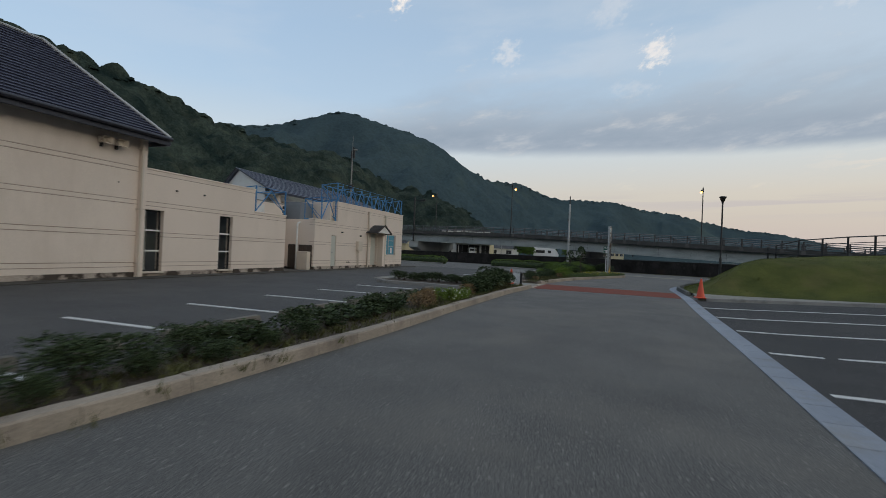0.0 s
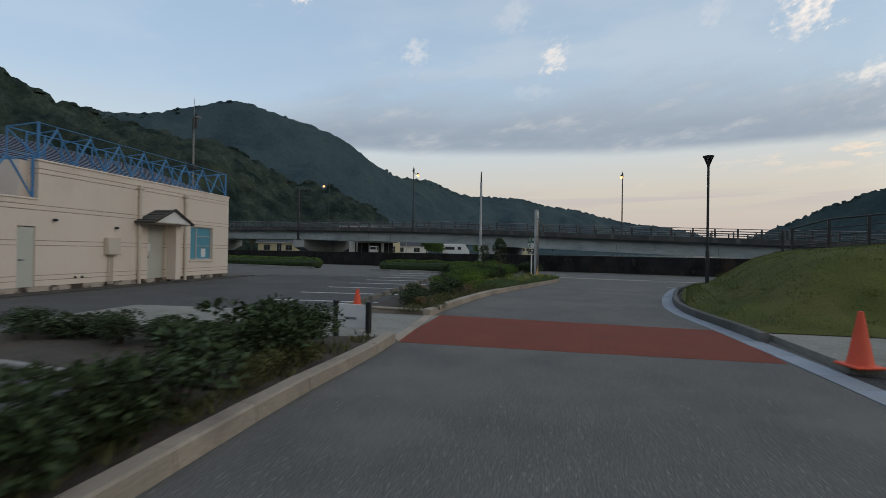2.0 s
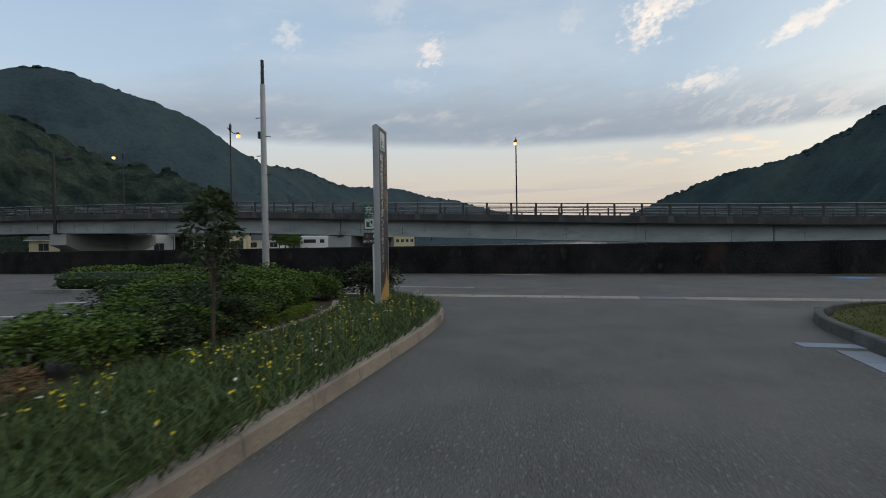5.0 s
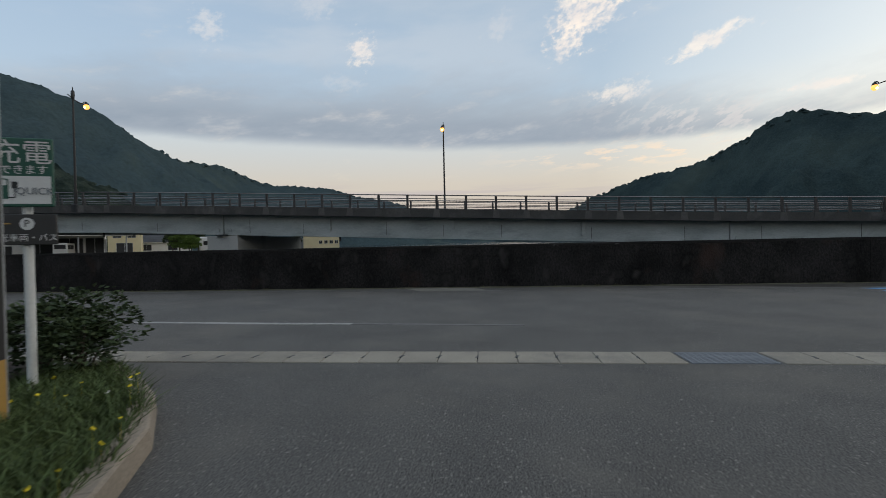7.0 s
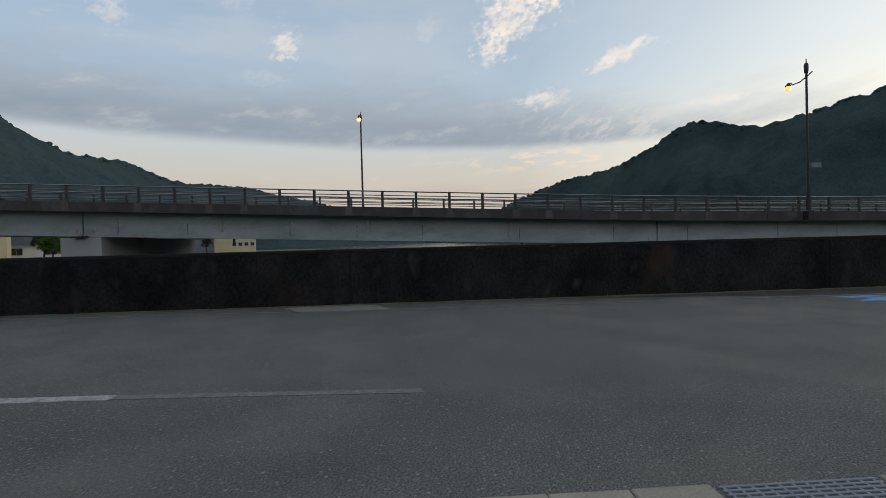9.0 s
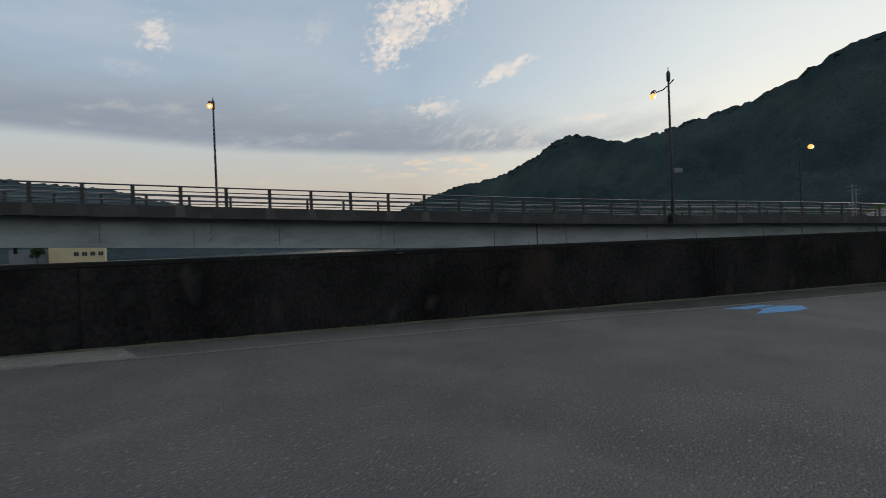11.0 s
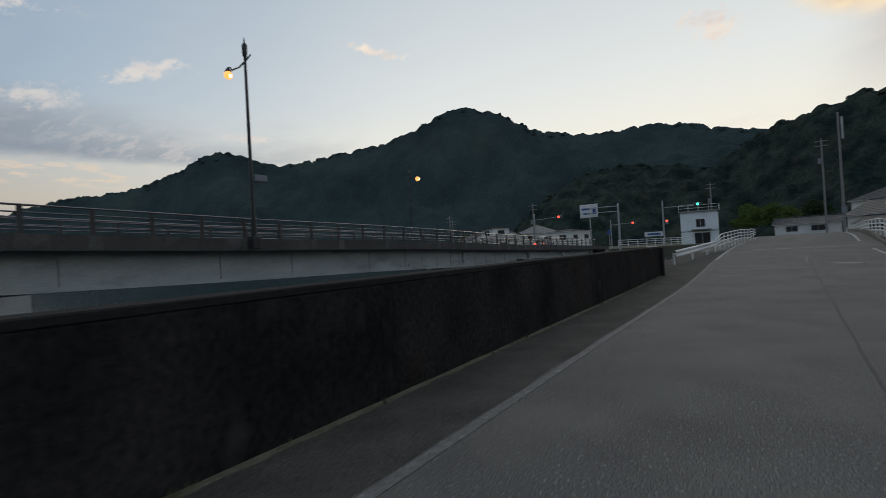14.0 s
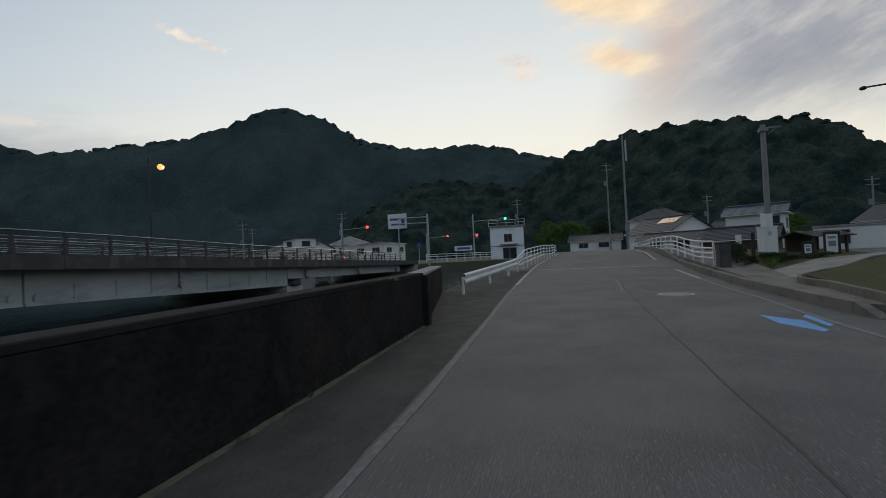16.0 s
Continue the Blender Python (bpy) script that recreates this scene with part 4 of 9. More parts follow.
        g = Geo().add([(x - 1.1, 16.0, z), (x + 1.1, 16.0, z), (x + 1.1, 27.0, z), (x - 1.1, 27.0, z), (x - 1.1, 16.0, z - 1.15), (x + 1.1, 16.0, z - 1.15), (x + 1.1, 27.0, z - 1.15), (x - 1.1, 27.0, z - 1.15),
                       (x - 1.0, 18.4, z - 2.2), (x + 1.0, 18.4, z - 2.2), (x + 1.0, 24.6, z - 2.2), (x - 1.0, 24.6, z - 2.2)],
                      [(0, 1, 2, 3), (0, 4, 5, 1), (1, 5, 6, 2), (2, 6, 7, 3), (3, 7, 4, 0), (4, 8, 9, 5), (5, 9, 10, 6), (6, 10, 11, 7), (7, 11, 8, 4), (11, 10, 9, 8)])
        pier = wpart("pier", g, PIER, bridge, "stained concrete pier")
        wpart("column", Geo().box(x - 0.95, x + 0.95, 18.6, 24.4, lo, z - 2.2, 0.15), PIER, pier)
        for y in (15.93, 21.6, 27.0):
            wpart("bearing", Geo().box(x - 0.35, x + 0.35, y - 0.2, y + 0.2, z, z + 0.08), BLACK, pier)
    wpart("pier_seat", Geo().box(52.75, 55.0, 16.1, 27.0, top(52) - 2.45, top(55) - 1.40, 0.03), CONCRETE, bridge)
    # abutment with a sloping front
    wpart("abutment", Geo().add([(x, y, z) for y in (15.45, 27.6) for x, z in ((77.2, -3.1), (82.6, -3.1), (84.4, 1.25), (82.9, 1.25))],
                                [(0, 1, 2, 3), (7, 6, 5, 4), (0, 4, 5, 1), (1, 5, 6, 2), (2, 6, 7, 3), (3, 7, 4, 0)]), CONCRETE, bridge)
    # drain spouts under the deck
    for x in (-30.5, -13.0, 3.94):
        wpart("drain_spout", Geo().tube((x, 16.5, top(x) - 0.2), (x, 16.5, top(x) - 2.20), 0.07), BLACK, bridge)

    def railing(y, label, x0, high, rails, half):
        rail = thing("bridge_railing", (0, y, 4), label, "railing", group="bridge railings")
        pm = Geo().box(-half, half, -0.04, 0.04, 0.0, high - 0.01, 0.008)
        pm.box(-half - 0.015, half + 0.015, -0.08, 0.08, -0.005, 0.02)
        pm = pm.mesh("post", POST_BROWN)
        x = x0
        while x < 78:
            ob = part("post", pm, None, rail)
            ob.location = Vector((x, y, top(x))) - rail.location
            x += 1.92
        for dz, w, h in rails:
            g, n = Geo(), 86
            for i in range(n + 1):
                x = -88 + 1.92 * i
                g.v += [(x, y + w * math.cos(k * math.pi / 4), top(x) + dz + h / 2 * math.sin(k * math.pi / 4)) for k in range(8)]
            g.f = [(8 * i + k, 8 * i + (k + 1) % 8, 8 * i + 8 + (k + 1) % 8, 8 * i + 8 + k) for i in range(n) for k in range(8)] + [tuple(range(7, -1, -1)), tuple(range(8 * n, 8 * n + 8))]
            wpart("rail", g, RAIL_BROWN, rail, smooth=60)

    outer = ((0.91, 0.060, 0.070), (0.68, 0.030, 0.050), (0.46, 0.030, 0.050), (0.24, 0.030, 0.050))
    railing(DECK_Y0 + 0.06, "dark brown steel railing along the bridge deck", -86.84, 0.91, outer, 0.075)
    railing(DECK_Y1 - 0.06, "dark brown steel railing along the bridge deck", -86.84, 0.91, outer, 0.075)
    wpart("footway_kerb", strip(17.85, 18.15, lambda x: top(x) - 0.02, lambda x: top(x) + 0.08, -128, 84), DECK_EDGE, bridge)
    railing(18.0, "low dark steel railing between footway and carriageway of the bridge", -87.02, 0.78, ((0.77, 0.055, 0.080), (0.52, 0.025, 0.045), (0.34, 0.025, 0.045)), 0.06)


build_bridge()


def bridge_lamp(x, y, reach, h=8.75, drop=1.05, ball=0.19):
    z = RAIL_TOP(x) - 0.95
    lamp = thing("bridge_lamp", (x, y, z), "tall dark bridge lamp with a lit amber globe", "street lamp", group="bridge lamps")
    part("pole", Geo().tube((0, 0, -0.45), (0, 0, 1.1), 0.12, 0.11).tube((0, 0, 1.1), (0, 0, h - 0.9), 0.085, 0.06).box(-0.2, 0.2, -0.2, 0.2, -0.48, 0.06, 0.02), POLE_DARK, lamp, smooth=40)
    part("finial", Geo().lathe(0, 0, [(0.06, h - 0.9), (0.11, h - 0.75), (0.12, h - 0.35), (0.07, h - 0.25), (0.03, h - 0.2), (0.025, h)]), POLE_DARK, lamp, smooth=40)
    k = 1 if reach > 0 else -1
    zg = h - drop
    part("arm", Geo().path([(0, -0.42 * k, zg + 0.42), (0, 0, zg + 0.24), (0, reach * 0.35, zg + 0.10), (0, reach - 0.30 * k, zg + 0.12)], 0.035), POLE_DARK, lamp, smooth=40)
    part("crook", Geo().path([(0, reach - 0.30 * k, zg + 0.12), (0, reach - 0.20 * k, zg + 0.27), (0, reach, zg + 0.32), (0, reach + 0.17 * k, zg + 0.24), (0, reach + 0.23 * k, zg + 0.06)], 0.03), POLE_DARK, lamp, smooth=40)
    part("cap", Geo().lathe(0, reach, [(0.03, zg + 0.32), (0.10, zg + 0.24), (0.15, zg + 0.15), (0.14, zg + 0.13)], 14), POLE_DARK, lamp, smooth=40)
    globe = part("globe", Geo().ball(0, reach, zg - 0.03, ball, n=14, k=8), LAMP_GLOW, lamp, "lit amber globe", smooth=80)
    part("bulb", Geo().ball(0, reach, zg - 0.08, ball * 0.45, ball * 0.53, n=12, k=6).move(Matrix.Translation((0, -ball * 0.63, 0))), LAMP_PALE, globe, "bright lamp core", smooth=80)
    return lamp


lamp_r = bridge_lamp(20.80, 15.0, 1.33, 8.98, 1.30)
part("sign_box", Geo().box(0.12, 0.75, -0.12, 0.12, 2.55, 2.85, 0.02), PANEL_GREY, lamp_r, "small grey equipment box")
bridge_lamp(-6.75, 27.75, -1.2, 8.85, 0.95)
bridge_lamp(-31.7, 15.55, 1.1, 8.3)
bridge_lamp(-57.2, 27.4, -1.3, 9.1, 1.15)
bridge_lamp(54.4, 31.75, -1.30, 10.5, 1.4, 0.28)
bridge_lamp(-79.7, 15.05, 1.3, 8.2)

# ---- station building ----
STATION_S = -25.0
station = thing("station_building", Matrix.Translation(from_bay(0, STATION_S)) @ pose(0, 0, 0, 0, 0, 19.9),
                "low beige stucco visitor building with grooved walls and dark tiled roofs", "building")


def facade(name, s0, s1, z1, openings=(), depth=0.35, grooves=(0.46, 1.55, 2.65, 3.80), z0=0.20, d=0.0, step=0.15):
    """A wall from s0 to s1 with real openings and pairs of sunken grooves."""
    zs = {z0, z1}
    gaps = []
    for gz in grooves:
        for k in (gz - step / 2, gz + step / 2):
            if k + 0.02 < z1:
                gaps.append((k - 0.011, k + 0.011))
                zs |= {k - 0.011, k + 0.011}
    ss = {s0, s1}
    for a, b, c, e in openings:
        ss |= {a, b}
        zs |= {c, e}
    ss = sorted(v for v in ss if s0 <= v <= s1)
    zs = sorted(v for v in zs if z0 <= v <= z1)
    skin, groove = Geo(), Geo()
    for a, b in zip(ss, ss[1:]):
        for c, e in zip(zs, zs[1:]):
            ms, mz = (a + b) / 2, (c + e) / 2
            if any(o[0] < ms < o[1] and o[2] < mz < o[3] for o in openings):
                continue
            if any(k[0] < mz < k[1] for k in gaps):
                groove.box(d - depth, d - 0.022, a - STATION_S, b - STATION_S, c, e)
            else:
                skin.box(d - depth, d, a - STATION_S, b - STATION_S, c, e)
    n = len(skin.f)
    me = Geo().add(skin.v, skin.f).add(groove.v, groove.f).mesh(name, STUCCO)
    me.materials.append(STUCCO_GROOVE)      # darker stucco colour, shade painted into the grooves
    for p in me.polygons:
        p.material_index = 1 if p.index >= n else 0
    bm = bmesh.new()
    bm.from_mesh(me)
    bmesh.ops.remove_doubles(bm, verts=bm.verts[:], dist=1e-4)
    bm.to_mesh(me)
    bm.free()
    return part(name, me, None, station)


def sbox(name, s0, s1, d0, d1, z0, z1, mat, c=0.0, parent=None, label=""):
    return part(name, Geo().box(d0, d1, s0 - STATION_S, s1 - STATION_S, z0, z1, c), mat, parent or station, label)


def tall_window(s0, s1, z0, z1):
    w = part("window", Geo().box(-0.26, -0.20, s0 - STATION_S, s0 - STATION_S + 0.05, z0, z1).box(-0.26, -0.20, s1 - STATION_S - 0.05, s1 - STATION_S, z0, z1)
             .box(-0.26, -0.20, s0 - STATION_S, s1 - STATION_S, z1 - 0.05, z1).box(-0.26, -0.20, s0 - STATION_S, s1 - STATION_S, z0, z0 + 0.05), BLACK, station, "tall dark window with three panes")
    y0, y1 = s0 - STATION_S - 0.25, s1 - STATION_S + 0.25
    part("room_lining", Geo().box(-1.9, -1.8, y0, y1, z0 - 0.1, z1 + 0.2).box(-1.8, -0.36, y0, y0 + 0.05, z0 - 0.1, z1 + 0.2).box(-1.8, -0.36, y1 - 0.05, y1, z0 - 0.1, z1 + 0.2)
         .box(-1.8, -0.36, y0, y1, z1 + 0.2, z1 + 0.25).box(-1.8, -0.36, y0, y1, z0 - 0.15, z0 - 0.1), PANEL_GREY, w, "dim grey room behind the panes")
    part("blind_bar", Geo().box(-1.2, -1.16, y0 + 0.05, y1 - 0.05, z1 - 0.75, z1 - 0.68).box(-1.2, -1.16, y1 - 0.42, y1 - 0.36, z1 - 1.5, z1 - 0.1), SIGN_WHITE, w, "pale partition bars inside")
    n = 3
    for i in range(n):
        a, b = z0 + (z1 - z0) * i / n, z0 + (z1 - z0) * (i + 1) / n
        pane = part("pane", Geo().box(-0.235, -0.225, s0 - STATION_S + 0.05, s1 - STATION_S - 0.05, a + 0.03, b - 0.03), GLASS, w)
        pane.visible_shadow = False
        if i:
            part("transom", Geo().box(-0.27, -0.185, s0 - STATION_S + 0.02, s1 - STATION_S - 0.02, a - 0.03, a + 0.03, 0.005), RAIL_WHITE, w, "pale metal transom")
    part("sill", Geo().box(-0.3, 0.05, s0 - STATION_S - 0.04, s1 - STATION_S + 0.04, z0 - 0.07, z0, 0.012), TRIM_BEIGE, w)


def downpipe(s, z1, d=0.07, r=0.065):
    p = part("downpipe", Geo().tube((d, s - STATION_S, 0.02), (d, s - STATION_S, z1), r, n=12), TRIM_BEIGE, station, "beige downpipe", smooth=40)
    part("rain_head", Geo().box(d - 0.09, d + 0.09, s - STATION_S - 0.1, s - STATION_S + 0.1, z1, z1 + 0.16, 0.02), TRIM_BEIGE, p)
    for z in (0.5, z1 * 0.5, z1 - 0.3):
        part("bracket", Geo().box(0.0, d + 0.075, s - STATION_S - 0.08, s - STATION_S + 0.08, z - 0.02, z + 0.02), TRIM_BEIGE, p)


def ribbed_slope(name, corners, rows, mat, parent, thick=0.05, label=""):
    """A roof slope from its lower left, lower right, upper right, upper left corner, laid in overlapping courses."""
    a, b, c, e = (Vector(p) for p in corners)
    nrm = (b - a).cross(e - a).normalized()
    if nrm.z < 0:
        nrm = -nrm
    g = Geo()
    lo = (a.lerp(e, 0) - nrm * 0.05, b - nrm * 0.05)
    left, right = [lo[0]], [lo[1]]
    for i in range(rows):
        for t, h in ((i / rows, thick), ((i + 1) / rows, 0.008)):
            left.append(a.lerp(e, t) + nrm * h)
            right.append(b.lerp(c, t) + nrm * h)
    left.append(e - nrm * 0.05)
    right.append(c - nrm * 0.05)
    n = len(left)
    g.add(left + right, [(i, n + i, n + (i + 1) % n, (i + 1) % n) for i in range(n)] + [tuple(range(n)), tuple(range(2 * n - 1, n - 1, -1))])
    return part(name, g, mat, parent, label)


def build_station():
    Y = STATION_S
    # tall hall
    facade("wall", -54.0, -36.0, 5.0)
    sbox("side_wall", -36.3, -36.0, -12.0, -0.35, 0.12, 5.0, STUCCO)
    sbox("side_wall", -54.0, -53.7, -12.0, -0.35, 0.12, 5.0, STUCCO)
    sbox("rear_wall", -54.0, -12.0, -12.3, -12.0, 0.0, 3.6, STUCCO)
    sbox("plinth", -54.0, -36.0, -0.35, -0.012, -0.1, 0.197, PLINTH)
    sbox("corner_pilaster", -36.22, -35.98, 0.0, 0.13, 0.0, 4.95, STUCCO, 0.015)
    e, y1, y0 = 0.62, -35.55 - Y, -55.0 - Y
    za, zb = 4.98, 7.65
    k = 2.62
    roof = part("roof", Geo().box(-12.4, e - 0.02, y0 + 0.02, y1 - 0.02, za - 0.10, za - 0.02), ROOF_EDGE, station, "steep blue-black hipped roof laid in fine courses")
    ribbed_slope("roof_slope", [(e, y0, za), (e, y1, za), (e - k, y1 - k, zb), (e - k, y0 + k, zb)], 24, ROOF_TILE, roof)
    ribbed_slope("roof_slope", [(e, y1, za), (-12.4, y1, za), (-12.4 + k, y1 - k, zb), (e - k, y1 - k, zb)], 24, ROOF_TILE, roof)
    ribbed_slope("roof_slope", [(e - k, y0 + k, zb), (e - k, y1 - k, zb), (-6.0, y1 - k - 1.0, zb + 0.9), (-6.0, y0 + k + 1.0, zb + 0.9)], 9, ROOF_TILE, roof)
    ribbed_slope("roof_slope", [(e - k, y1 - k, zb), (-12.4 + k, y1 - k, zb), (-6.0, y1 - k - 1.0, zb + 0.9), (-6.0, y1 - k - 1.0, zb + 0.9)], 9, ROOF_TILE, roof)
    part("hip_cap", Geo().tube((e, y1, za + 0.06), (e - k, y1 - k, zb + 0.06), 0.06, n=8).tube((e - k, y0 + k, zb + 0.05), (e - k, y1 - k, zb + 0.05), 0.05, n=8), POLE_GREY, roof, "pale metal hip cap")
    part("fascia", Geo().box(e - 0.04, e + 0.03, y0, y1 + 0.03, za - 0.24, za + 0.02, 0.01).box(-12.4, e, y1 - 0.03, y1 + 0.04, za - 0.24, za + 0.02, 0.01), ROOF_EDGE, roof)
    part("gutter", Geo().tube((e + 0.10, y0, za - 0.02), (e + 0.10, y1, za - 0.02), 0.07, n=10), ROOF_EDGE, roof, smooth=40)
    # loudspeakers under the eave
    for s in (-37.55, -37.05):
        sp = part("loudspeaker", Geo().box(0.05, 0.20, s - Y - 0.13, s - Y + 0.13, 4.42, 4.62, 0.02), TRIM_BEIGE, station, "small beige loudspeaker")
        part("horn", Geo().add([(0.20, s - Y - 0.10, 4.45), (0.20, s - Y + 0.10, 4.45), (0.20, s - Y + 0.10, 4.60), (0.20, s - Y - 0.10, 4.60), (0.38, s - Y - 0.17, 4.38), (0.38, s - Y + 0.17, 4.38), (0.38, s - Y + 0.17, 4.62), (0.38, s - Y - 0.17, 4.62)],
                                [(0, 4, 5, 1), (1, 5, 6, 2), (2, 6, 7, 3), (3, 7, 4, 0), (3, 2, 1, 0)]), TRIM_BEIGE, sp)
        part("bracket", Geo().box(-0.02, 0.09, s - Y - 0.03, s - Y + 0.03, 4.30, 4.44), BLACK, sp)
    # wing with tall windows
    wins = [(-35.90, -35.10, 0.20, 2.44), (-32.42, -31.68, 0.20, 2.49)]
    facade("wall", -36.0, -30.35, 3.87, wins, d=-0.05)
    facade("wall", -30.35, -28.05, 2.83, d=-0.05)
    for w in wins:
        tall_window(*w)
    sbox("side_wall", -28.35, -28.05, -6.0, -0.40, 0.12, 2.83, STUCCO)
    sbox("upper_side_wall", -30.65, -30.35, -6.0, -0.40, 2.83, 3.87, STUCCO)
    sbox("plinth", -36.0, -28.05, -0.40, -0.062, -0.1, 0.197, PLINTH)
    sbox("parapet_cap", -36.0, -30.32, -0.45, -0.02, 3.87, 3.93, STUCCO, 0.015)
    sbox("parapet_cap", -30.35, -28.02, -0.45, -0.02, 2.83, 2.89, STUCCO, 0.015)
    sbox("flat_roof", -36.0, -30.35, -12.0, -0.4, 3.45, 3.55, CONCRETE)
    sbox("flat_roof", -30.35, -28.05, -12.0, -0.4, 2.60, 2.70, CONCRETE)
    sbox("room_back", -36.0, -28.4, -1.25, -1.15, 0.0, 3.4, WHITE_WALL)
    sbox("curtain", -35.85, -35.45, -1.10, -1.05, 0.9, 1.75, PANEL_GREY, 0.01)
    sbox("shelf", -32.4, -31.9, -1.12, -0.85, 0.1, 1.0, WOOD_DARK, 0.01)
    sbox("room_floor", -36.0, -28.4, -1.15, -0.4, 0.02, 0.06, PANEL_GREY)
    for s in (-36.9, -34.6, -33.3):
        part("vent_spot", Geo().tube((-0.05, s - Y, 3.25), (0.0, s - Y, 3.25), 0.035, n=8), BLACK, station)
    # recess between the wings
    sbox("recess_wall", -28.35, -25.2, -2.6, -2.3, 0.0, 3.75, STUCCO)
    sbox("recess_roof", -28.35, -25.2, -6.0, -2.3, 3.70, 3.78, CONCRETE)
    door = sbox("shed_door", -25.60, -25.552, -1.72, -1.12, 0.03, 1.42, WOOD_DARK, 0.006, label="dark brown wooden shed door")
    for i in range(4):
        sbox("board", -25.615, -25.60, -1.70 + 0.145 * i, -1.57 + 0.145 * i, 0.06, 1.39, WOOD_DARK, 0.003, door)
    door = sbox("shed_door", -25.60, -25.552, -1.0, -0.12, 0.03, 1.42, WOOD_DARK, 0.006, label="dark brown wooden shed door")
    for i in range(6):
        sbox("board", -25.615, -25.60, -0.98 + 0.14 * i, -0.85 + 0.14 * i, 0.06, 1.39, WOOD_DARK, 0.003, door)
    sbox("meter_cabinet", -25.95, -25.62, -0.86, -0.16, 0.0, 1.04, TRIM_BEIGE, 0.02, label="beige meter cabinet")
    for i in range(3):
        sbox("vent", -25.50, -25.28, -2.31, -2.26, 2.98 + 0.24 * i, 3.14 + 0.24 * i, BLACK, 0.01)
    part("downpipe", Geo().tube((-1.05, -25.72 - Y, 0.0), (-1.05, -25.72 - Y, 2.62), 0.055, n=12).tube((-1.05, -25.72 - Y, 2.62), (-0.95, -25.6 - Y, 2.70), 0.055, n=12), RAIL_WHITE, station, "white downpipe", smooth=40)
    # wing with the porch
    wins = [(-23.80, -23.25, 0.12, 2.06), (-18.75, -17.75, 0.12, 2.42), (-16.22, -14.68, 0.92, 2.47)]
    facade("wall", -25.55, -23.2, 2.88, wins[:1])
    facade("wall", -23.2, -13.35, 4.10, wins[1:])
    sbox("side_wall", -25.55, -25.25, -9.0, -0.35, 0.12, 2.88, STUCCO)
    sbox("side_wall", -13.65, -13.35, -12.0, -0.35, 0.12, 4.10, STUCCO)
    sbox("upper_side_wall", -23.5, -23.2, -4.0, -0.35, 2.88, 4.10, STUCCO)
    sbox("plinth", -25.55, -13.35, -0.35, -0.012, -0.1, 0.197, PLINTH)
    sbox("parapet_cap", -25.58, -23.2, -0.40, 0.03, 2.88, 2.94, STUCCO, 0.015)
    sbox("parapet_cap", -23.23, -13.32, -0.40, 0.03, 4.10, 4.17, STUCCO, 0.015)
    # out of sight; white here only to bounce light up to the hall's soffit
    sbox("flat_roof", -25.25, -13.65, -12.0, -0.35, 2.60, 2.70, WHITE_WALL)
    sbox("room_back", -19.3, -13.6, -3.2, -3.0, 0.0, 2.6, DARK_ROOM)
    # service door
    d = sbox("door", -23.78, -23.27, -0.09, -0.04, 0.12, 2.03, DOOR_PALE, 0.008, label="grey-green steel service door")
    sbox("handle", -23.72, -23.58, -0.04, 0.02, 1.02, 1.06, POLE_GREY, 0.01, d)
    sbox("door_frame", -23.80, -23.78, -0.2, -0.02, 0.12, 2.06, TRIM_BEIGE, 0.0, d)
    sbox("door_frame", -23.27, -23.25, -0.2, -0.02, 0.12, 2.06, TRIM_BEIGE, 0.0, d)
    # porch with a small gabled canopy
    d = sbox("door", -18.74, -17.76, -0.20, -0.15, 0.12, 2.40, DOOR_PALE, 0.01, label="pale greenish grey entrance door under the porch canopy")
    sbox("vision_panel", -18.62, -18.46, -0.15, -0.143, 1.30, 1.62, SIGN_WHITE, 0.0, d)
    sbox("letter_slot", -18.66, -18.56, -0.15, -0.12, 1.02, 1.14, BLACK, 0.005, d)
    sbox("porch_cheek", -17.72, -17.42, 0.0, 0.45, 0.12, 2.44, STUCCO, 0.01)
    can = sbox("porch_canopy", -19.30, -17.30, 0.0, 0.80, 2.44, 2.50, STUCCO, 0.01, label="small gabled porch canopy with dark tiles")
    ym = -18.35 - Y
    ribbed_slope("canopy_slope", [(-0.02, -19.48 - Y, 2.46), (0.90, -19.48 - Y, 2.46), (0.90, ym, 3.02), (-0.02, ym, 3.02)], 7, ROOF_GREY, can, 0.03)
    ribbed_slope("canopy_slope", [(0.90, -17.22 - Y, 2.46), (-0.02, -17.22 - Y, 2.46), (-0.02, ym, 3.02), (0.90, ym, 3.02)], 7, ROOF_GREY, can, 0.03)
    part("gable", Geo().add([(0.84, -19.40 - Y, 2.47), (0.84, -17.30 - Y, 2.47), (0.84, ym, 2.98), (0.74, -19.40 - Y, 2.47), (0.74, -17.30 - Y, 2.47), (0.74, ym, 2.98)], [(0, 1, 2), (5, 4, 3), (0, 2, 5, 3), (1, 4, 5, 2), (0, 3, 4, 1)]), WHITE_WALL, can, "pale gable face")
    part("barge_board", Geo().tube((0.90, -19.48 - Y, 2.47), (0.90, ym, 3.05), 0.03, n=6).tube((0.90, -17.22 - Y, 2.47), (0.90, ym, 3.05), 0.03, n=6), WOOD_DARK, can)
    # blue-tinted window
    w = sbox("window", -16.22, -14.68, -0.12, -0.09, 0.92, 2.47, WINDOW_BLUE, label="blue-tinted window in a beige surround")
    a, b = -16.22, -14.68
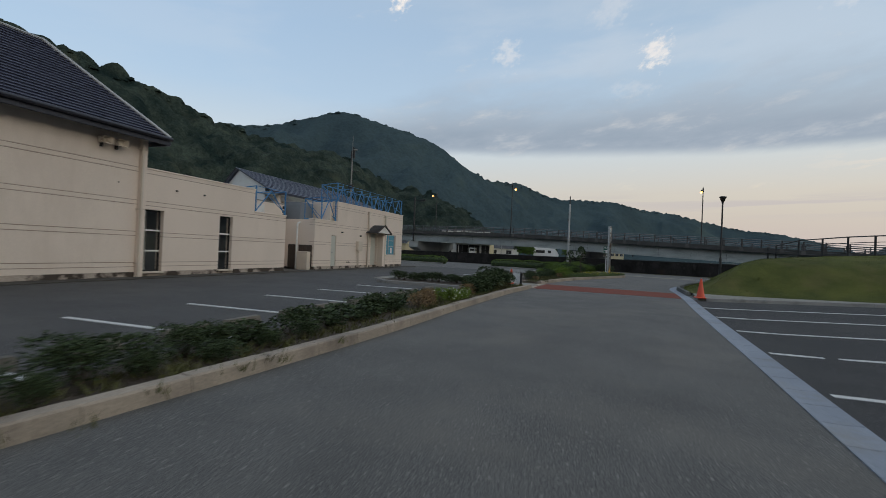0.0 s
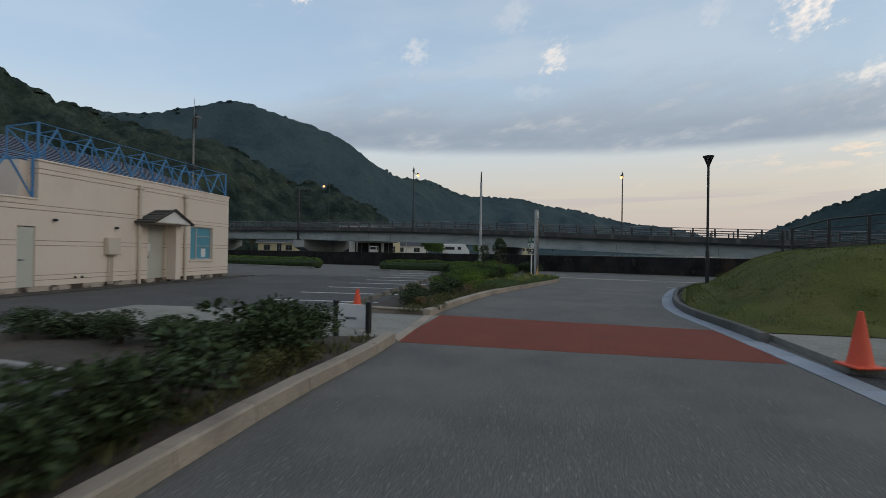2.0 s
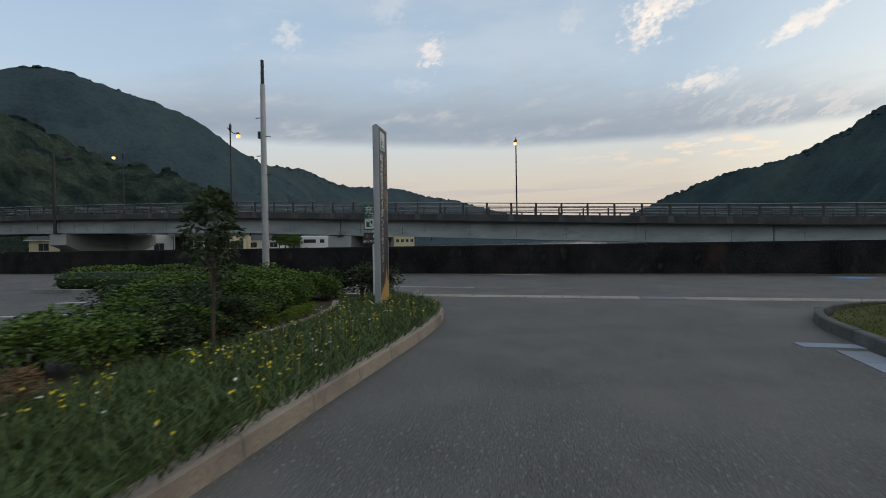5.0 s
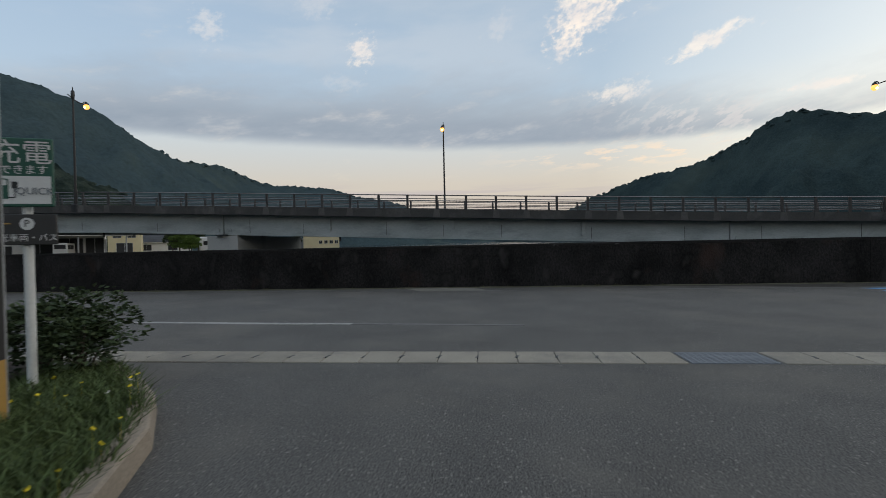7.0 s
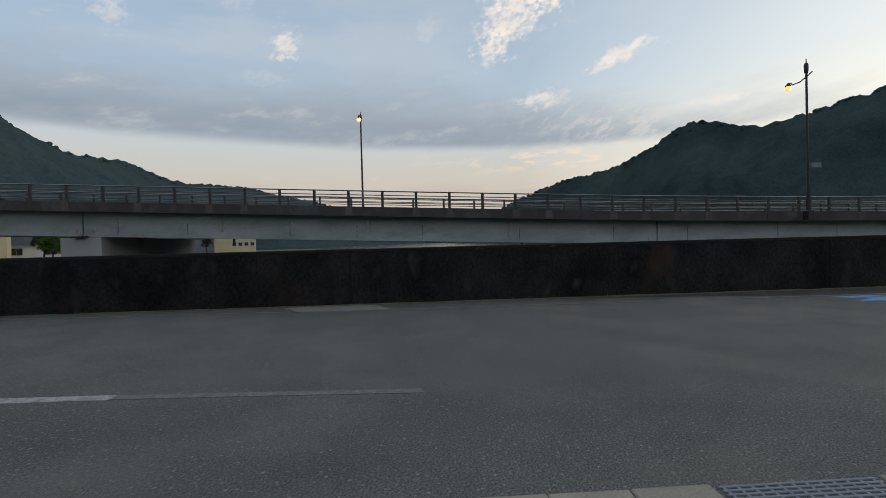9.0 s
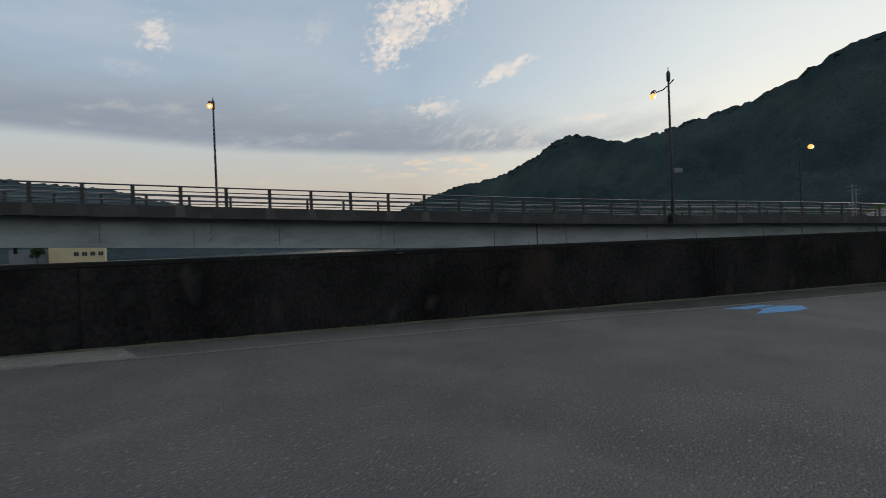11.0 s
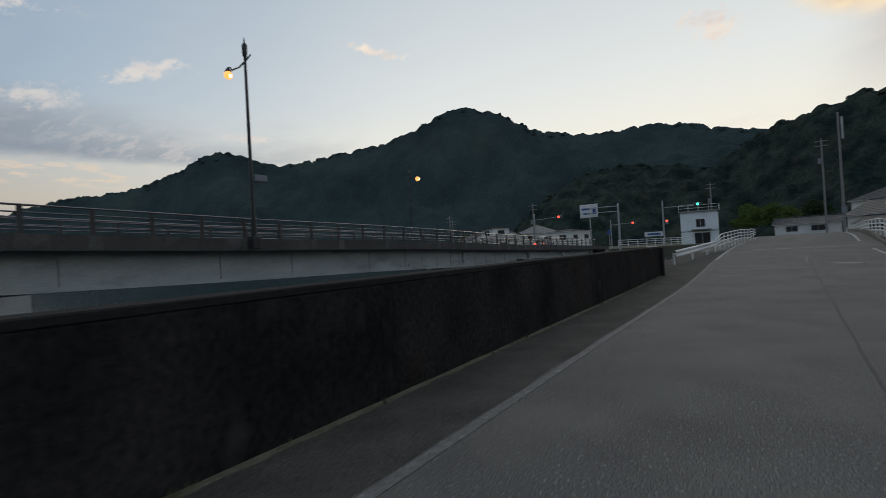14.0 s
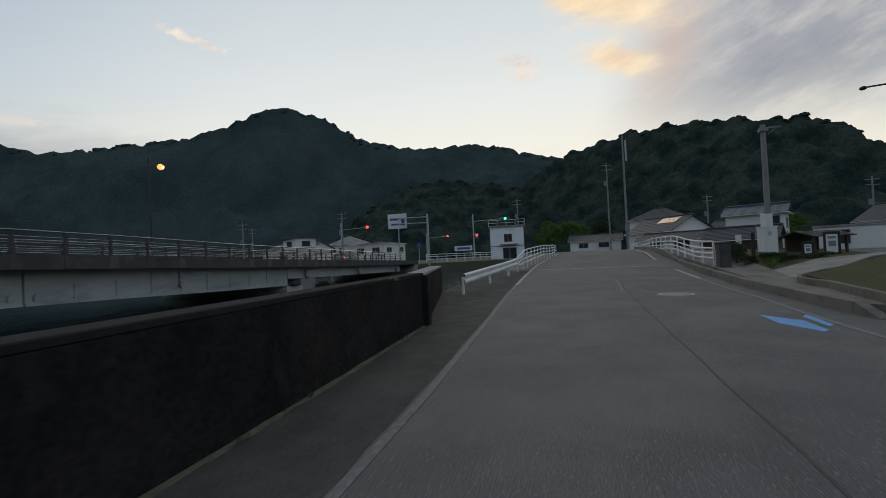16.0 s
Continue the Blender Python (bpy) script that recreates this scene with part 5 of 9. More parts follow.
    for s0, s1, z0, z1 in ((a, a + 0.06, 0.92, 2.47), (b - 0.06, b, 0.92, 2.47), (a, b, 0.92, 0.98), (a, b, 2.41, 2.47), (a + 0.42, a + 0.50, 0.92, 2.47), (a + 0.5, b, 1.55, 1.59), (a + 0.5, b, 2.0, 2.04)):
        sbox("frame_bar", s0, s1, -0.10, -0.05, z0, z1, POLE_GREY, 0.006, w)
    sbox("notice", -15.35, -15.05, -0.088, -0.082, 1.05, 1.45, SIGN_WHITE, 0.0, w)
    sbox("surround", a - 0.1, b + 0.1, 0.0, 0.05, 0.84, 0.92, STUCCO, 0.01, w)
    sbox("surround", b, b + 0.10, 0.0, 0.05, 0.92, 2.47, STUCCO, 0.01, w)
    downpipe(-19.25, 3.75)
    downpipe(-16.65, 3.70)
    downpipe(-35.98 - 0.2, 4.8, 0.16, 0.05)
    m = sbox("meter_box", -20.82, -20.28, 0.0, 0.22, 1.18, 1.80, TRIM_BEIGE, 0.02, label="beige electric meter box with conduits")
    for k in range(3):
        part("conduit", Geo().tube((0.05, -20.66 + 0.09 * k - Y, 0.1), (0.05, -20.66 + 0.09 * k - Y, 1.2), 0.018, n=6), TRIM_BEIGE, m)
    for s, z in ((-22.68, 2.30), (-20.32, 2.17)):
        lt = part("wall_light", Geo().ball(0.06, s - Y, z, 0.08, 0.05), BLACK, station, "small dark wall light")
    for s in (-21.95, -21.7):
        sbox("tap", s, s + 0.05, 0.0, 0.06, 0.38, 0.46, BLACK, 0.005)
    # rear hall with a gabled roof
    g1, zr, ze, dr, de, df = -9.0, 6.62, 4.50, -9.0, -3.0, -15.0
    end = lambda d: -25.6 + (de - d) * 0.58 - Y        # the gable runs askew to the front
    wall_line = [(de - 1.5, 2.7), (df + 0.6, 2.7), (df + 0.6, ze), (dr, zr - 0.12), (de - 1.5, ze + 0.46)]
    hall = part("rear_hall", Geo().add([(d, end(d) + 0.3, z) for d, z in wall_line] + [(d, g1 - 0.3 - Y, z) for d, z in wall_line],
                                        [(0, 4, 3, 2, 1), (5, 6, 7, 8, 9), (0, 5, 9, 4), (1, 2, 7, 6)]), WHITE_WALL, station, "white gabled hall behind the parapet")
    g0 = end(de) + Y
    ribbed_slope("roof_slope", [(de, end(de), ze), (de, g1 - Y, ze), (dr, g1 - Y, zr), (dr, end(dr), zr)], 14, ROOF_TILE, hall)
    ribbed_slope("roof_slope", [(df, g1 - Y, ze), (df, end(df), ze), (dr, end(dr), zr), (dr, g1 - Y, zr)], 14, ROOF_TILE, hall)
    part("barge_board", Geo().tube((de, end(de), ze), (dr, end(dr), zr), 0.05, n=6).tube((df, end(df), ze), (dr, end(dr), zr), 0.05, n=6), ROOF_EDGE, hall)
    part("eave_board", Geo().box(de - 0.05, de + 0.04, g0 - Y, g1 - Y, ze - 0.10, ze + 0.02), ROOF_EDGE, hall)
    part("soffit", Geo().box(de - 1.52, de - 0.05, g0 - Y, g1 - Y, ze - 0.08, ze - 0.04), WHITE_WALL, hall)
    for s in (-24.6, -20.5, -16.5):
        part("eave_column", Geo().tube((de - 0.35, s - Y, 2.7), (de - 0.35, s - Y, ze - 0.1), 0.14, n=12), STUCCO, hall, smooth=40)

    # blue steel lattices on the parapets: a zigzag in front, close uprights and braces behind
    def lattice(s0, s1, z0, z1, n, d0=-0.10, d1=-1.25):
        la = part("lattice", Geo().tube((d0, s0 - Y, z1), (d0, s1 - Y, z1), 0.014, n=6), STEEL_BLUE, station, "blue steel lattice screen on the parapet")
        w = (s1 - s0) / n
        for s in (s0, s1):
            part("end_post", Geo().box(d0 - 0.03, d0 + 0.03, s - Y - 0.03, s - Y + 0.03, z0 - 0.03, z1 + 0.02, 0.005), STEEL_BLUE, la)
            part("cross_bar", Geo().tube((d0, s - Y, z1), (d1, s - Y, z1 - 0.1), 0.022, n=6).tube((d0, s - Y, z0 + 0.1), (d1, s - Y, z1 - 0.15), 0.018, n=6), STEEL_BLUE, la)
        for i in range(n):
            a, b = s0 + w * i - Y, s0 + w * (i + 1) - Y
            m = (a + b) / 2
            part("brace", Geo().tube((d0, a, z0 + 0.02), (d0, m, z1 - 0.10), 0.030, n=6), STEEL_BLUE, la)
            part("brace", Geo().tube((d0, m, z1 - 0.10), (d0, b, z0 + 0.02), 0.030, n=6), STEEL_BLUE, la)
            part("king_post", Geo().tube((d0, m, z1 - 0.12), (d0, m, z1), 0.016, n=6), STEEL_BLUE, la)
            part("cross_bar", Geo().tube((d0, m, z1 - 0.10), (d1, m, z1 - 0.22), 0.018, n=6), STEEL_BLUE, la)
            part("rear_brace", Geo().tube((d1, a, z1 - 0.15), (d1, b, z0 + 0.04), 0.024, n=6), STEEL_BLUE, la)
            for k in (0.0, 0.5):
                part("upright", Geo().tube((d1, a + w * k, z0 - 1.4), (d1, a + w * k, z1 - 0.10), 0.024, n=6), STEEL_BLUE, la)
        part("rear_rail", Geo().tube((d1, s0 - Y, z1 - 0.1), (d1, s1 - Y, z1 - 0.1), 0.024, n=6).tube((d1, s0 - Y, z0 + 0.05), (d1, s1 - Y, z0 + 0.05), 0.03, n=6), STEEL_BLUE, la)

    lattice(-23.15, -13.5, 4.17, 5.32, 8)
    lattice(-24.8, -23.3, 2.94, 4.25, 1)
    lattice(-30.25, -28.1, 2.89, 4.1, 1)
    sbox("equipment_box", -24.9, -23.6, -2.6, -1.5, 2.70, 3.95, PANEL_GREY, 0.03, label="grey rooftop equipment box")
    sbox("apron", -54.0, -12.0, 0.0, 0.75, 0.0, 0.035, SHOULDER_DIRT, 0.008, label="narrow concrete apron")


build_station()

# ---- kerbs, drains and markings ----
def ribbon(name, pts, half, lift, mat, label, category, group="", zf=ground_z):
    """A thin painted or laid strip along a polyline."""
    l, r = offset_line(pts, half), offset_line(pts, -half)
    n = len(pts)
    g = Geo()
    g.v = [(x, y, zf(x, y) + lift) for x, y in r] + [(x, y, zf(x, y) + lift) for x, y in l]
    g.v += [(x, y, z - 0.012) for x, y, z in g.v]
    g.f = [(i, i + 1, n + i + 1, n + i) for i in range(n - 1)] + [(2 * n + i, i, n + i, 3 * n + i) for i in (0,)]
    g.f += [(2 * n + i, 2 * n + i + 1, i + 1, i) for i in range(n - 1)] + [(n + i, n + i + 1, 3 * n + i + 1, 3 * n + i) for i in range(n - 1)]
    return solid(name, g, mat, label, category, group)


def plate(name, poly, lift, mat, label, category, group="", thick=0.01, zf=ground_z):
    return solid(name, Geo().prism(poly, lambda x, y: zf(x, y) + lift - thick, lambda x, y: zf(x, y) + lift), mat, label, category, group)


PLANTER_KERB = [(4.72, -57.5), (2.98, -51.0), (1.30, -44.95), (0.40, -42.1), (-0.20, -40.4), (-1.29, -37.05), (-2.17, -34.25), (-2.62, -32.4), (-2.98, -31.2)]
ISLAND_KERB = [(-3.97, -28.33), (-4.16, -27.4), (-4.55, -24.9), (-4.79, -22.9), (-4.86, -20.5), (-4.83, -18.0), (-4.78, -16.0), (-4.76, -14.4), (-4.83, -13.0), (-5.08, -12.0), (-5.58, -11.05), (-6.38, -10.2), (-7.23, -9.6)]
GUTTER_LINE = [(8.75, -52.0), (7.3, -46.8), (5.63, -40.85), (4.72, -37.7), (3.50, -33.43), (2.57, -30.0), (1.97, -28.0), (1.65, -26.95), (1.29, -25.85), (0.89, -24.6), (0.56, -22.9), (0.41, -20.8), (0.38, -18.8), (0.43, -16.5), (0.58, -14.4)]


def kerb_run(name, pts, width, height, label, mat=KERB, length=0.6, side=1, zf=ground_z, top_in=0.02):
    """Kerb stones laid end to end; side 1: the stone lies to the left of the run."""
    root = tagged(new(name), label, "kerb", kind="structure")
    line = dense(pts, length)
    for a, b in zip(line, line[1:]):
        t = (Vector(b) - Vector(a)).normalized() * 0.004
        n = Vector((-t.y, t.x)).normalized() * side
        a2, b2 = Vector(a) + t, Vector(b) - t
        za, zb = zf(*a), zf(*b)
        q = [a2, b2, b2 + n * width, a2 + n * width]
        z = [za, zb, zb, za]
        dz = random.uniform(-0.004, 0.004)
        c = 0.018
        ins = [a2 + n * (c + top_in), b2 + n * (c + top_in), b2 + n * (width - c), a2 + n * (width - c)]
        vs = [(p.x, p.y, h - 0.05) for p, h in zip(q, z)] + [(p.x + k * n.x, p.y + k * n.y, h + height - c + dz) for p, h, k in zip(q, z, (top_in, top_in, 0, 0))] + [(p.x, p.y, h + height + dz) for p, h in zip(ins, z)]
        fs = [(0, 1, 5, 4), (1, 2, 6, 5), (2, 3, 7, 6), (3, 0, 4, 7), (4, 5, 9, 8), (5, 6, 10, 9), (6, 7, 11, 10), (7, 4, 8, 11), (8, 9, 10, 11)]
        if side < 0:
            fs = [f[::-1] for f in fs]
        part("kerb_stone", Geo().add(vs, fs), mat, root)
    return root


kerb_run("kerb_planter", PLANTER_KERB, 0.20, 0.15, "worn brownish concrete kerb of the roadside planter", length=0.9)
kerb_run("kerb_island", ISLAND_KERB, 0.20, 0.16, "worn brownish concrete kerb round the planted island", length=0.9)
kerb_run("kerb_island_end", [(-5.75, -28.55), (-4.9, -28.42), (-4.05, -28.28)], 0.16, 0.14, "concrete kerb at the end of the planted island", length=0.84)
kerb_run("kerb_mound", offset_line(GUTTER_LINE[6:], -0.30)[:-1] + [(1.02, -14.3), (1.25, -12.6), (1.9, -11.2), (3.2, -10.35), (6.0, -9.95), (14.0, -9.9), (24.0, -9.9)], 0.16, 0.17, "dark stained concrete kerb at the foot of the grass mound", KERB_DARK, 0.6, -1)
SLAB_EDGE = [from_bay(19.05, -29.45).xy.to_tuple(), from_bay(21.5, -29.3).xy.to_tuple(), from_bay(25.0, -29.3).xy.to_tuple(), from_bay(36.0, -29.3).xy.to_tuple()]
kerb_run("kerb_lot", SLAB_EDGE, 0.13, 0.12, "low concrete kerb before the walkway", CONCRETE, 0.6)


def gutter():
    root = tagged(new("gutter"), "pale bluish concrete gutter slabs beside the driveway", "gutter", kind="structure")
    line = dense(GUTTER_LINE, 0.6)
    l, r = offset_line(line, 0.0), offset_line(line, -0.34)
    for i in range(len(line) - 1):
        a, b, c, d = Vector(l[i]), Vector(l[i + 1]), Vector(r[i + 1]), Vector(r[i])
        k = 0.006 / max(0.05, (b - a).length)
        a, b, c, d = a.lerp(b, k), b.lerp(a, k), c.lerp(d, k), d.lerp(c, k)
        m1, m2 = a.lerp(d, 0.5), b.lerp(c, 0.5)
        vs = [(p.x, p.y, ground_z(p.x, p.y) + h) for p, h in ((a, 0.010), (b, 0.010), (m2, -0.0), (c, 0.016), (d, 0.016), (m1, -0.0), (a, -0.05), (b, -0.05), (c, -0.05), (d, -0.05))]
        vs[2] = (*vs[2][:2], vs[2][2] + 0.005)
        vs[5] = (*vs[5][:2], vs[5][2] + 0.005)
        part("gutter_slab", Geo().add(vs, [(0, 5, 2, 1), (5, 4, 3, 2), (6, 0, 1, 7), (8, 3, 4, 9), (7, 1, 2, 3, 8), (9, 4, 5, 0, 6)]), GUTTER, root)
    part("end_slab", Geo().box(0.30, 1.0, -14.25, -13.98, -0.05, 0.012), GUTTER, root)


gutter()


def road_drain():
    root = tagged(new("drain"), "row of concrete drain lids across the station driveway", "drain", kind="structure")
    lid = Geo().box(-0.2295, 0.2295, -0.27, 0.27, -0.05, 0.012, 0.008)
    lid = lid.mesh("drain_lid", GUTTER_WARM)
    slot = Geo().add([(-0.015, -0.06, 0.0135), (0.02, -0.055, 0.0135), (0.05, 0.06, 0.0135), (0.015, 0.055, 0.0135), (-0.015, -0.06, 0.0), (0.02, -0.055, 0.0), (0.05, 0.06, 0.0), (0.015, 0.055, 0.0)],
                     [(0, 1, 2, 3), (0, 4, 5, 1), (1, 5, 6, 2), (2, 6, 7, 3), (3, 7, 4, 0)]).mesh("lift_slot", BLACK)
    y = -8.86
    for k in range(-19, 16):
        x = (-0.80 + 0.467 * k + 0.2335) if k < 0 else (0.20 + 0.467 * k + 0.2335)
        if -9.4 < x < 7:
            ob = part("drain_lid", lid, None, root)
            ob.location = (x, y, ground_z(x, y) + random.uniform(0, 0.004))
            ob.rotation_euler = (0, 0, random.uniform(-0.006, 0.006))
            s = part("lift_slot", slot, None, ob)
            s.location = (0.218, 0, 0)
    gr = part("grate", Geo().box(-0.79, 0.19, -9.12, -8.60, -0.04, -0.015), BLACK, root, "steel drain grate")
    bar = Geo().box(-0.47, 0.47, -0.009, 0.009, -0.03, 0.012, 0.003).mesh("grate_bar", PANEL_GREY)
    for k in range(13):
        ob = part("grate_bar", bar, None, gr)
        ob.location = (-0.30, -9.10 + 0.04 * k, 0)
    cross = Geo().box(-0.01, 0.01, -0.26, 0.26, -0.03, 0.009, 0.003).mesh("grate_bar", PANEL_GREY)
    for k in range(12):
        ob = part("grate_bar", cross, None, gr)
        ob.location = (-0.74 + 0.08 * k, -8.86, 0)


road_drain()

kerb_run("kerb_dropped", [(-2.96, -31.15), (-3.3, -30.1), (-3.95, -28.25)], 0.20, 0.025, "dropped kerb flush with the walkway", length=0.75)
# painted lines
for k in range(-4, 16):
    s = -40.26 + 2.465 * k
    if -31.5 < s < -23.5 or s > -1:
        continue
    d0, d1 = (6.95, 10.75) if s < -31 else (7.45, 10.9)
    a, b = from_bay(d0, s).xy, from_bay(d1, s + 0.05).xy
    ribbon("parking_line", [a.lerp(b, i / 6).to_tuple() for i in range(7)], 0.058, 0.018, PAINT_WHITE, "white painted parking bay line on asphalt", "road marking", "parking lines")
for k in range(7):
    a = Vector((3.66, -32.75)) + Vector((0.702, -2.37)) * k
    b = a + OUT.xy * 4.7
    ribbon("parking_line", [a.lerp(b, i / 6).to_tuple() for i in range(7)], 0.058, 0.018, PAINT_WHITE, "white painted parking bay line on asphalt", "road marking", "parking lines")
plate("red_strip", [(-2.95, -31.2), (-0.5, -30.5), (2.40, -29.62), (2.05, -27.75), (1.62, -26.88), (-1.4, -27.5), (-4.05, -28.05)], 0.004, RED_PAVING, "dark red surfaced pedestrian strip across the driveway", "crossing")
LEFT_EDGE = lerp_table([(-20, -0.2), (-13, -0.45), (-9, -0.60), (-3.5, -0.96), (5, -1.12), (16, -1.30), (20, -1.40), (25, -1.50), (38, -1.45), (46, -1.75), (55, -2.25), (62, -3.0), (75, -4.4), (110, -7)])
RIGHT_EDGE = lerp_table([(25, -8.15), (30, -8.45), (34.3, -8.88), (39, -9.12), (46, -9.50), (54, -9.95), (61, -10.4), (75, -11.4), (110, -14)])
ribbon("edge_line", [(-16.0, -5.75), (-9.1, -6.22), (-7.0, -6.38), (-5.4, -6.45)], 0.075, 0.005, PAINT_FADED, "faded white line on the riverside road", "road marking")
ribbon("edge_line", [(-5.4, -6.45), (-4.0, -6.54), (-2.4, -6.66)], 0.06, 0.005, PAINT_WORN, "nearly worn away end of the white line", "road marking")
ribbon("edge_line", [(x, LEFT_EDGE(x)) for x in range(-18, 42)], 0.055, 0.009, PAINT_WORN, "worn white edge line beside the sea wall", "road marking")
ribbon("edge_line", [(x, RIGHT_EDGE(x)) for x in range(26, 42)], 0.07, 0.009, PAINT_WORN, "worn white edge line beside the pavement", "road marking")
ribbon("edge_line", [(x, LEFT_EDGE(x)) for x in range(41, 84)], 0.075, 0.009, PAINT_FADED, "pale edge line where the road climbs to the bridge", "road marking")
ribbon("edge_line", [(x, RIGHT_EDGE(x)) for x in range(41, 84)], 0.075, 0.009, PAINT_FADED, "pale edge line beside the arched rail", "road marking")
ribbon("stop_line", [(49.4, -2.3), (49.1, -5.0), (48.8, -9.4)], 0.12, 0.014, PAINT_FADED, "worn white line across the road at the bridge joint", "road marking")
strip_out = [(x, LEFT_EDGE(x) + 0.09 + 0.05 * noise.noise((x * 0.9, 2.0, 0.0)) + max(0.0, (7 - x) * 0.17)) for x in [1.0 + 0.5 * k for k in range(98)]]
g = Geo()
for x, y in strip_out:
    g.v += [(x, -0.02, ground_z(x, -0.02) + 0.004), (x, min(y, -0.1), ground_z(x, y) + 0.004)]
g.f = [(2 * i + 1, 2 * i + 3, 2 * i + 2, 2 * i) for i in range(len(strip_out) - 1)]
solid("dirt_strip", g, SHOULDER_DIRT, "dark dirty asphalt strip between edge line and sea wall", "road")
CRACK = material("tar_seam", (0.048, 0.047, 0.046), (0.065, 0.063, 0.060), rough=0.8, scale=6, fine=40, bump=0.5)
ribbon("tar_seam", [(8.0 + 1.0 * k, -4.9 - 0.062 * (8.0 + k - 23) + 0.012 * math.sin(k * 1.9) + 0.008 * math.sin(k * 4.3)) for k in range(35)], 0.016, 0.0045, CRACK, "dark tar seam along the middle of the road", "road seam")
ribbon("worn_dash", [(37.5, -5.62), (41.5, -6.0)], 0.05, 0.0055, PAINT_WORN, "faded white dash on the road", "road marking")


plate("concrete_patch", [(-5.6, -0.05), (-4.95, -0.95), (-3.9, -0.99), (-3.0, -0.86), (-3.45, -0.05)], 0.006, PAVING, "pale concrete patch at the foot of the sea wall", "pavement")


def blue_mark(x, y, turn, polys):
    m = pose(x, y, 0, 0, 0, turn)
    for poly in polys:
        q = [(m @ Vector((*p, 0))).xy.to_tuple() for p in poly]
        area = sum(a[0] * b[1] - b[0] * a[1] for a, b in zip(q, q[1:] + q[:1]))
        plate("cycle_mark", q if area > 0 else q[::-1], 0.006, PAINT_BLUE, "bright blue painted cycle arrow on the road", "road marking", "cycle marks", 0.012)


blue_mark(7.45, -1.70, 0, ([(-0.73, 0.33), (-0.48, 0.09), (0.38, 0.19), (0.22, 0.37)], [(-0.76, -0.37), (0.06, -0.46), (0.46, -0.36), (0.72, -0.07), (0.41, 0.11), (-0.27, 0.02), (-0.17, -0.04)]))
blue_mark(30.3, -8.0, 0, ([(1.07, 0.37), (-0.17, 0.49), (-1.14, 0.19), (-0.97, 0.04), (0.22, -0.09), (0.32, 0.02)], [(0.69, -0.32), (1.02, -0.54), (-0.41, -0.33), (-0.60, -0.16)]))
MANHOLE = material("rusty_iron_rim", (0.44, 0.39, 0.31), (0.30, 0.27, 0.22), rough=0.7, scale=4, fine=40, bump=0.4, grain=0.25)
manhole = thing("manhole_cover", (36.0, -7.05, ground_z(36, -7)), "round rusty grey iron manhole cover in the road", "manhole cover")
part("rim", Geo().lathe(0, 0, [(0.56, -0.03), (0.56, 0.012), (0.50, 0.014)], 28), MANHOLE, manhole)
part("cover", Geo().lathe(0, 0, [(0.49, -0.02), (0.49, 0.014), (0.46, 0.018)], 28), CONCRETE, manhole)

# walkway, beds and wheel stops
plate("walkway", [from_bay(d, s).xy.to_tuple() for d, s in ((5.2, -28.3), (12.68, -28.25), (12.95, -25.15), (5.2, -25.1))], 0.012, PAVING, "pale concrete walkway crossing the car park", "pavement")
plate("walkway_slab", [(2.42, -27.5), (3.02, -29.85)] + [from_bay(d, -29.16).xy.to_tuple() for d in (19.3, 21.5, 25.0, 36.0)] + [from_bay(36.0, -27.0).xy.to_tuple(), from_bay(21.0, -26.9).xy.to_tuple()], 0.11, PAVING, "pale concrete walkway slab beside the grass mound", "pavement", thick=0.14)


def bed(name, poly, lift, label, mat=None, wobble=0.035, category="planting bed", cuts=5):
    g = Geo()
    bm = bmesh.new()
    f = bm.faces.new([bm.verts.new((x, y, 0)) for x, y in poly])
    f.normal_update()
    bmesh.ops.triangulate(bm, faces=[f])
    bmesh.ops.subdivide_edges(bm, edges=bm.edges[:], cuts=cuts, use_grid_fill=True)
    for v in bm.verts:
        v.co.z = ground_z(v.co.x, v.co.y) + lift + wobble * noise.noise((v.co.x * 1.7, v.co.y * 1.7, 0.0))
    me = bpy.data.meshes.new(name)
    bm.to_mesh(me)
    bm.free()
    me.materials.append(mat or SOIL)
    return tagged(new(name, me), label, category, kind="structure")


bed("lot_surface", [from_bay(d, s_).xy.to_tuple() for d, s_ in ((0.7, -60.0), (10.72, -60.0), (10.72, -31.4), (10.95, -24.8), (11.15, -10.2), (0.7, -10.2))], 0.003, "dark grey asphalt of the parking bays", ASPHALT_LEFT, 0.0, "car park", 3)
right_edge = offset_line(GUTTER_LINE[:6], -0.33)
bed("lot_surface", right_edge[::-1] + [(14.0, -54.0), (24.0, -50.0), from_bay(36.0, -29.4).xy.to_tuple(), from_bay(25.0, -29.4).xy.to_tuple(), from_bay(19.3, -29.5).xy.to_tuple()], 0.012, "dark asphalt of the smaller car park, windscreen dimming in its colour", ASPHALT_LOT, 0.0, "car park", 11)
inner = offset_line(PLANTER_KERB, 0.16)
bed("planter_bed", inner[:-1] + [from_bay(d, s).xy.to_tuple() for d, s in ((12.0, -31.5), (10.75, -31.5), (10.7, -45.0), (10.7, -58.0))], 0.09, "dry dark soil of the roadside planter")
bed("cross_bed", [inner[-1]] + [from_bay(d, s).xy.to_tuple() for d, s in ((11.7, -28.6), (6.9, -28.5), (6.9, -30.6), (8.9, -30.95), (10.75, -31.45), (12.1, -31.4))], 0.088, "dry dark soil of the cross bed")
ISLAND = offset_line(ISLAND_KERB, 0.16)
bed("island_bed", ISLAND + [(-9.0, -9.4), (-12.6, -9.4), (-13.4, -11.0)] + [from_bay(11.1, s).xy.to_tuple() for s in (-10.0, -16.0, -24.9)] , 0.10, "dark soil of the planted island")
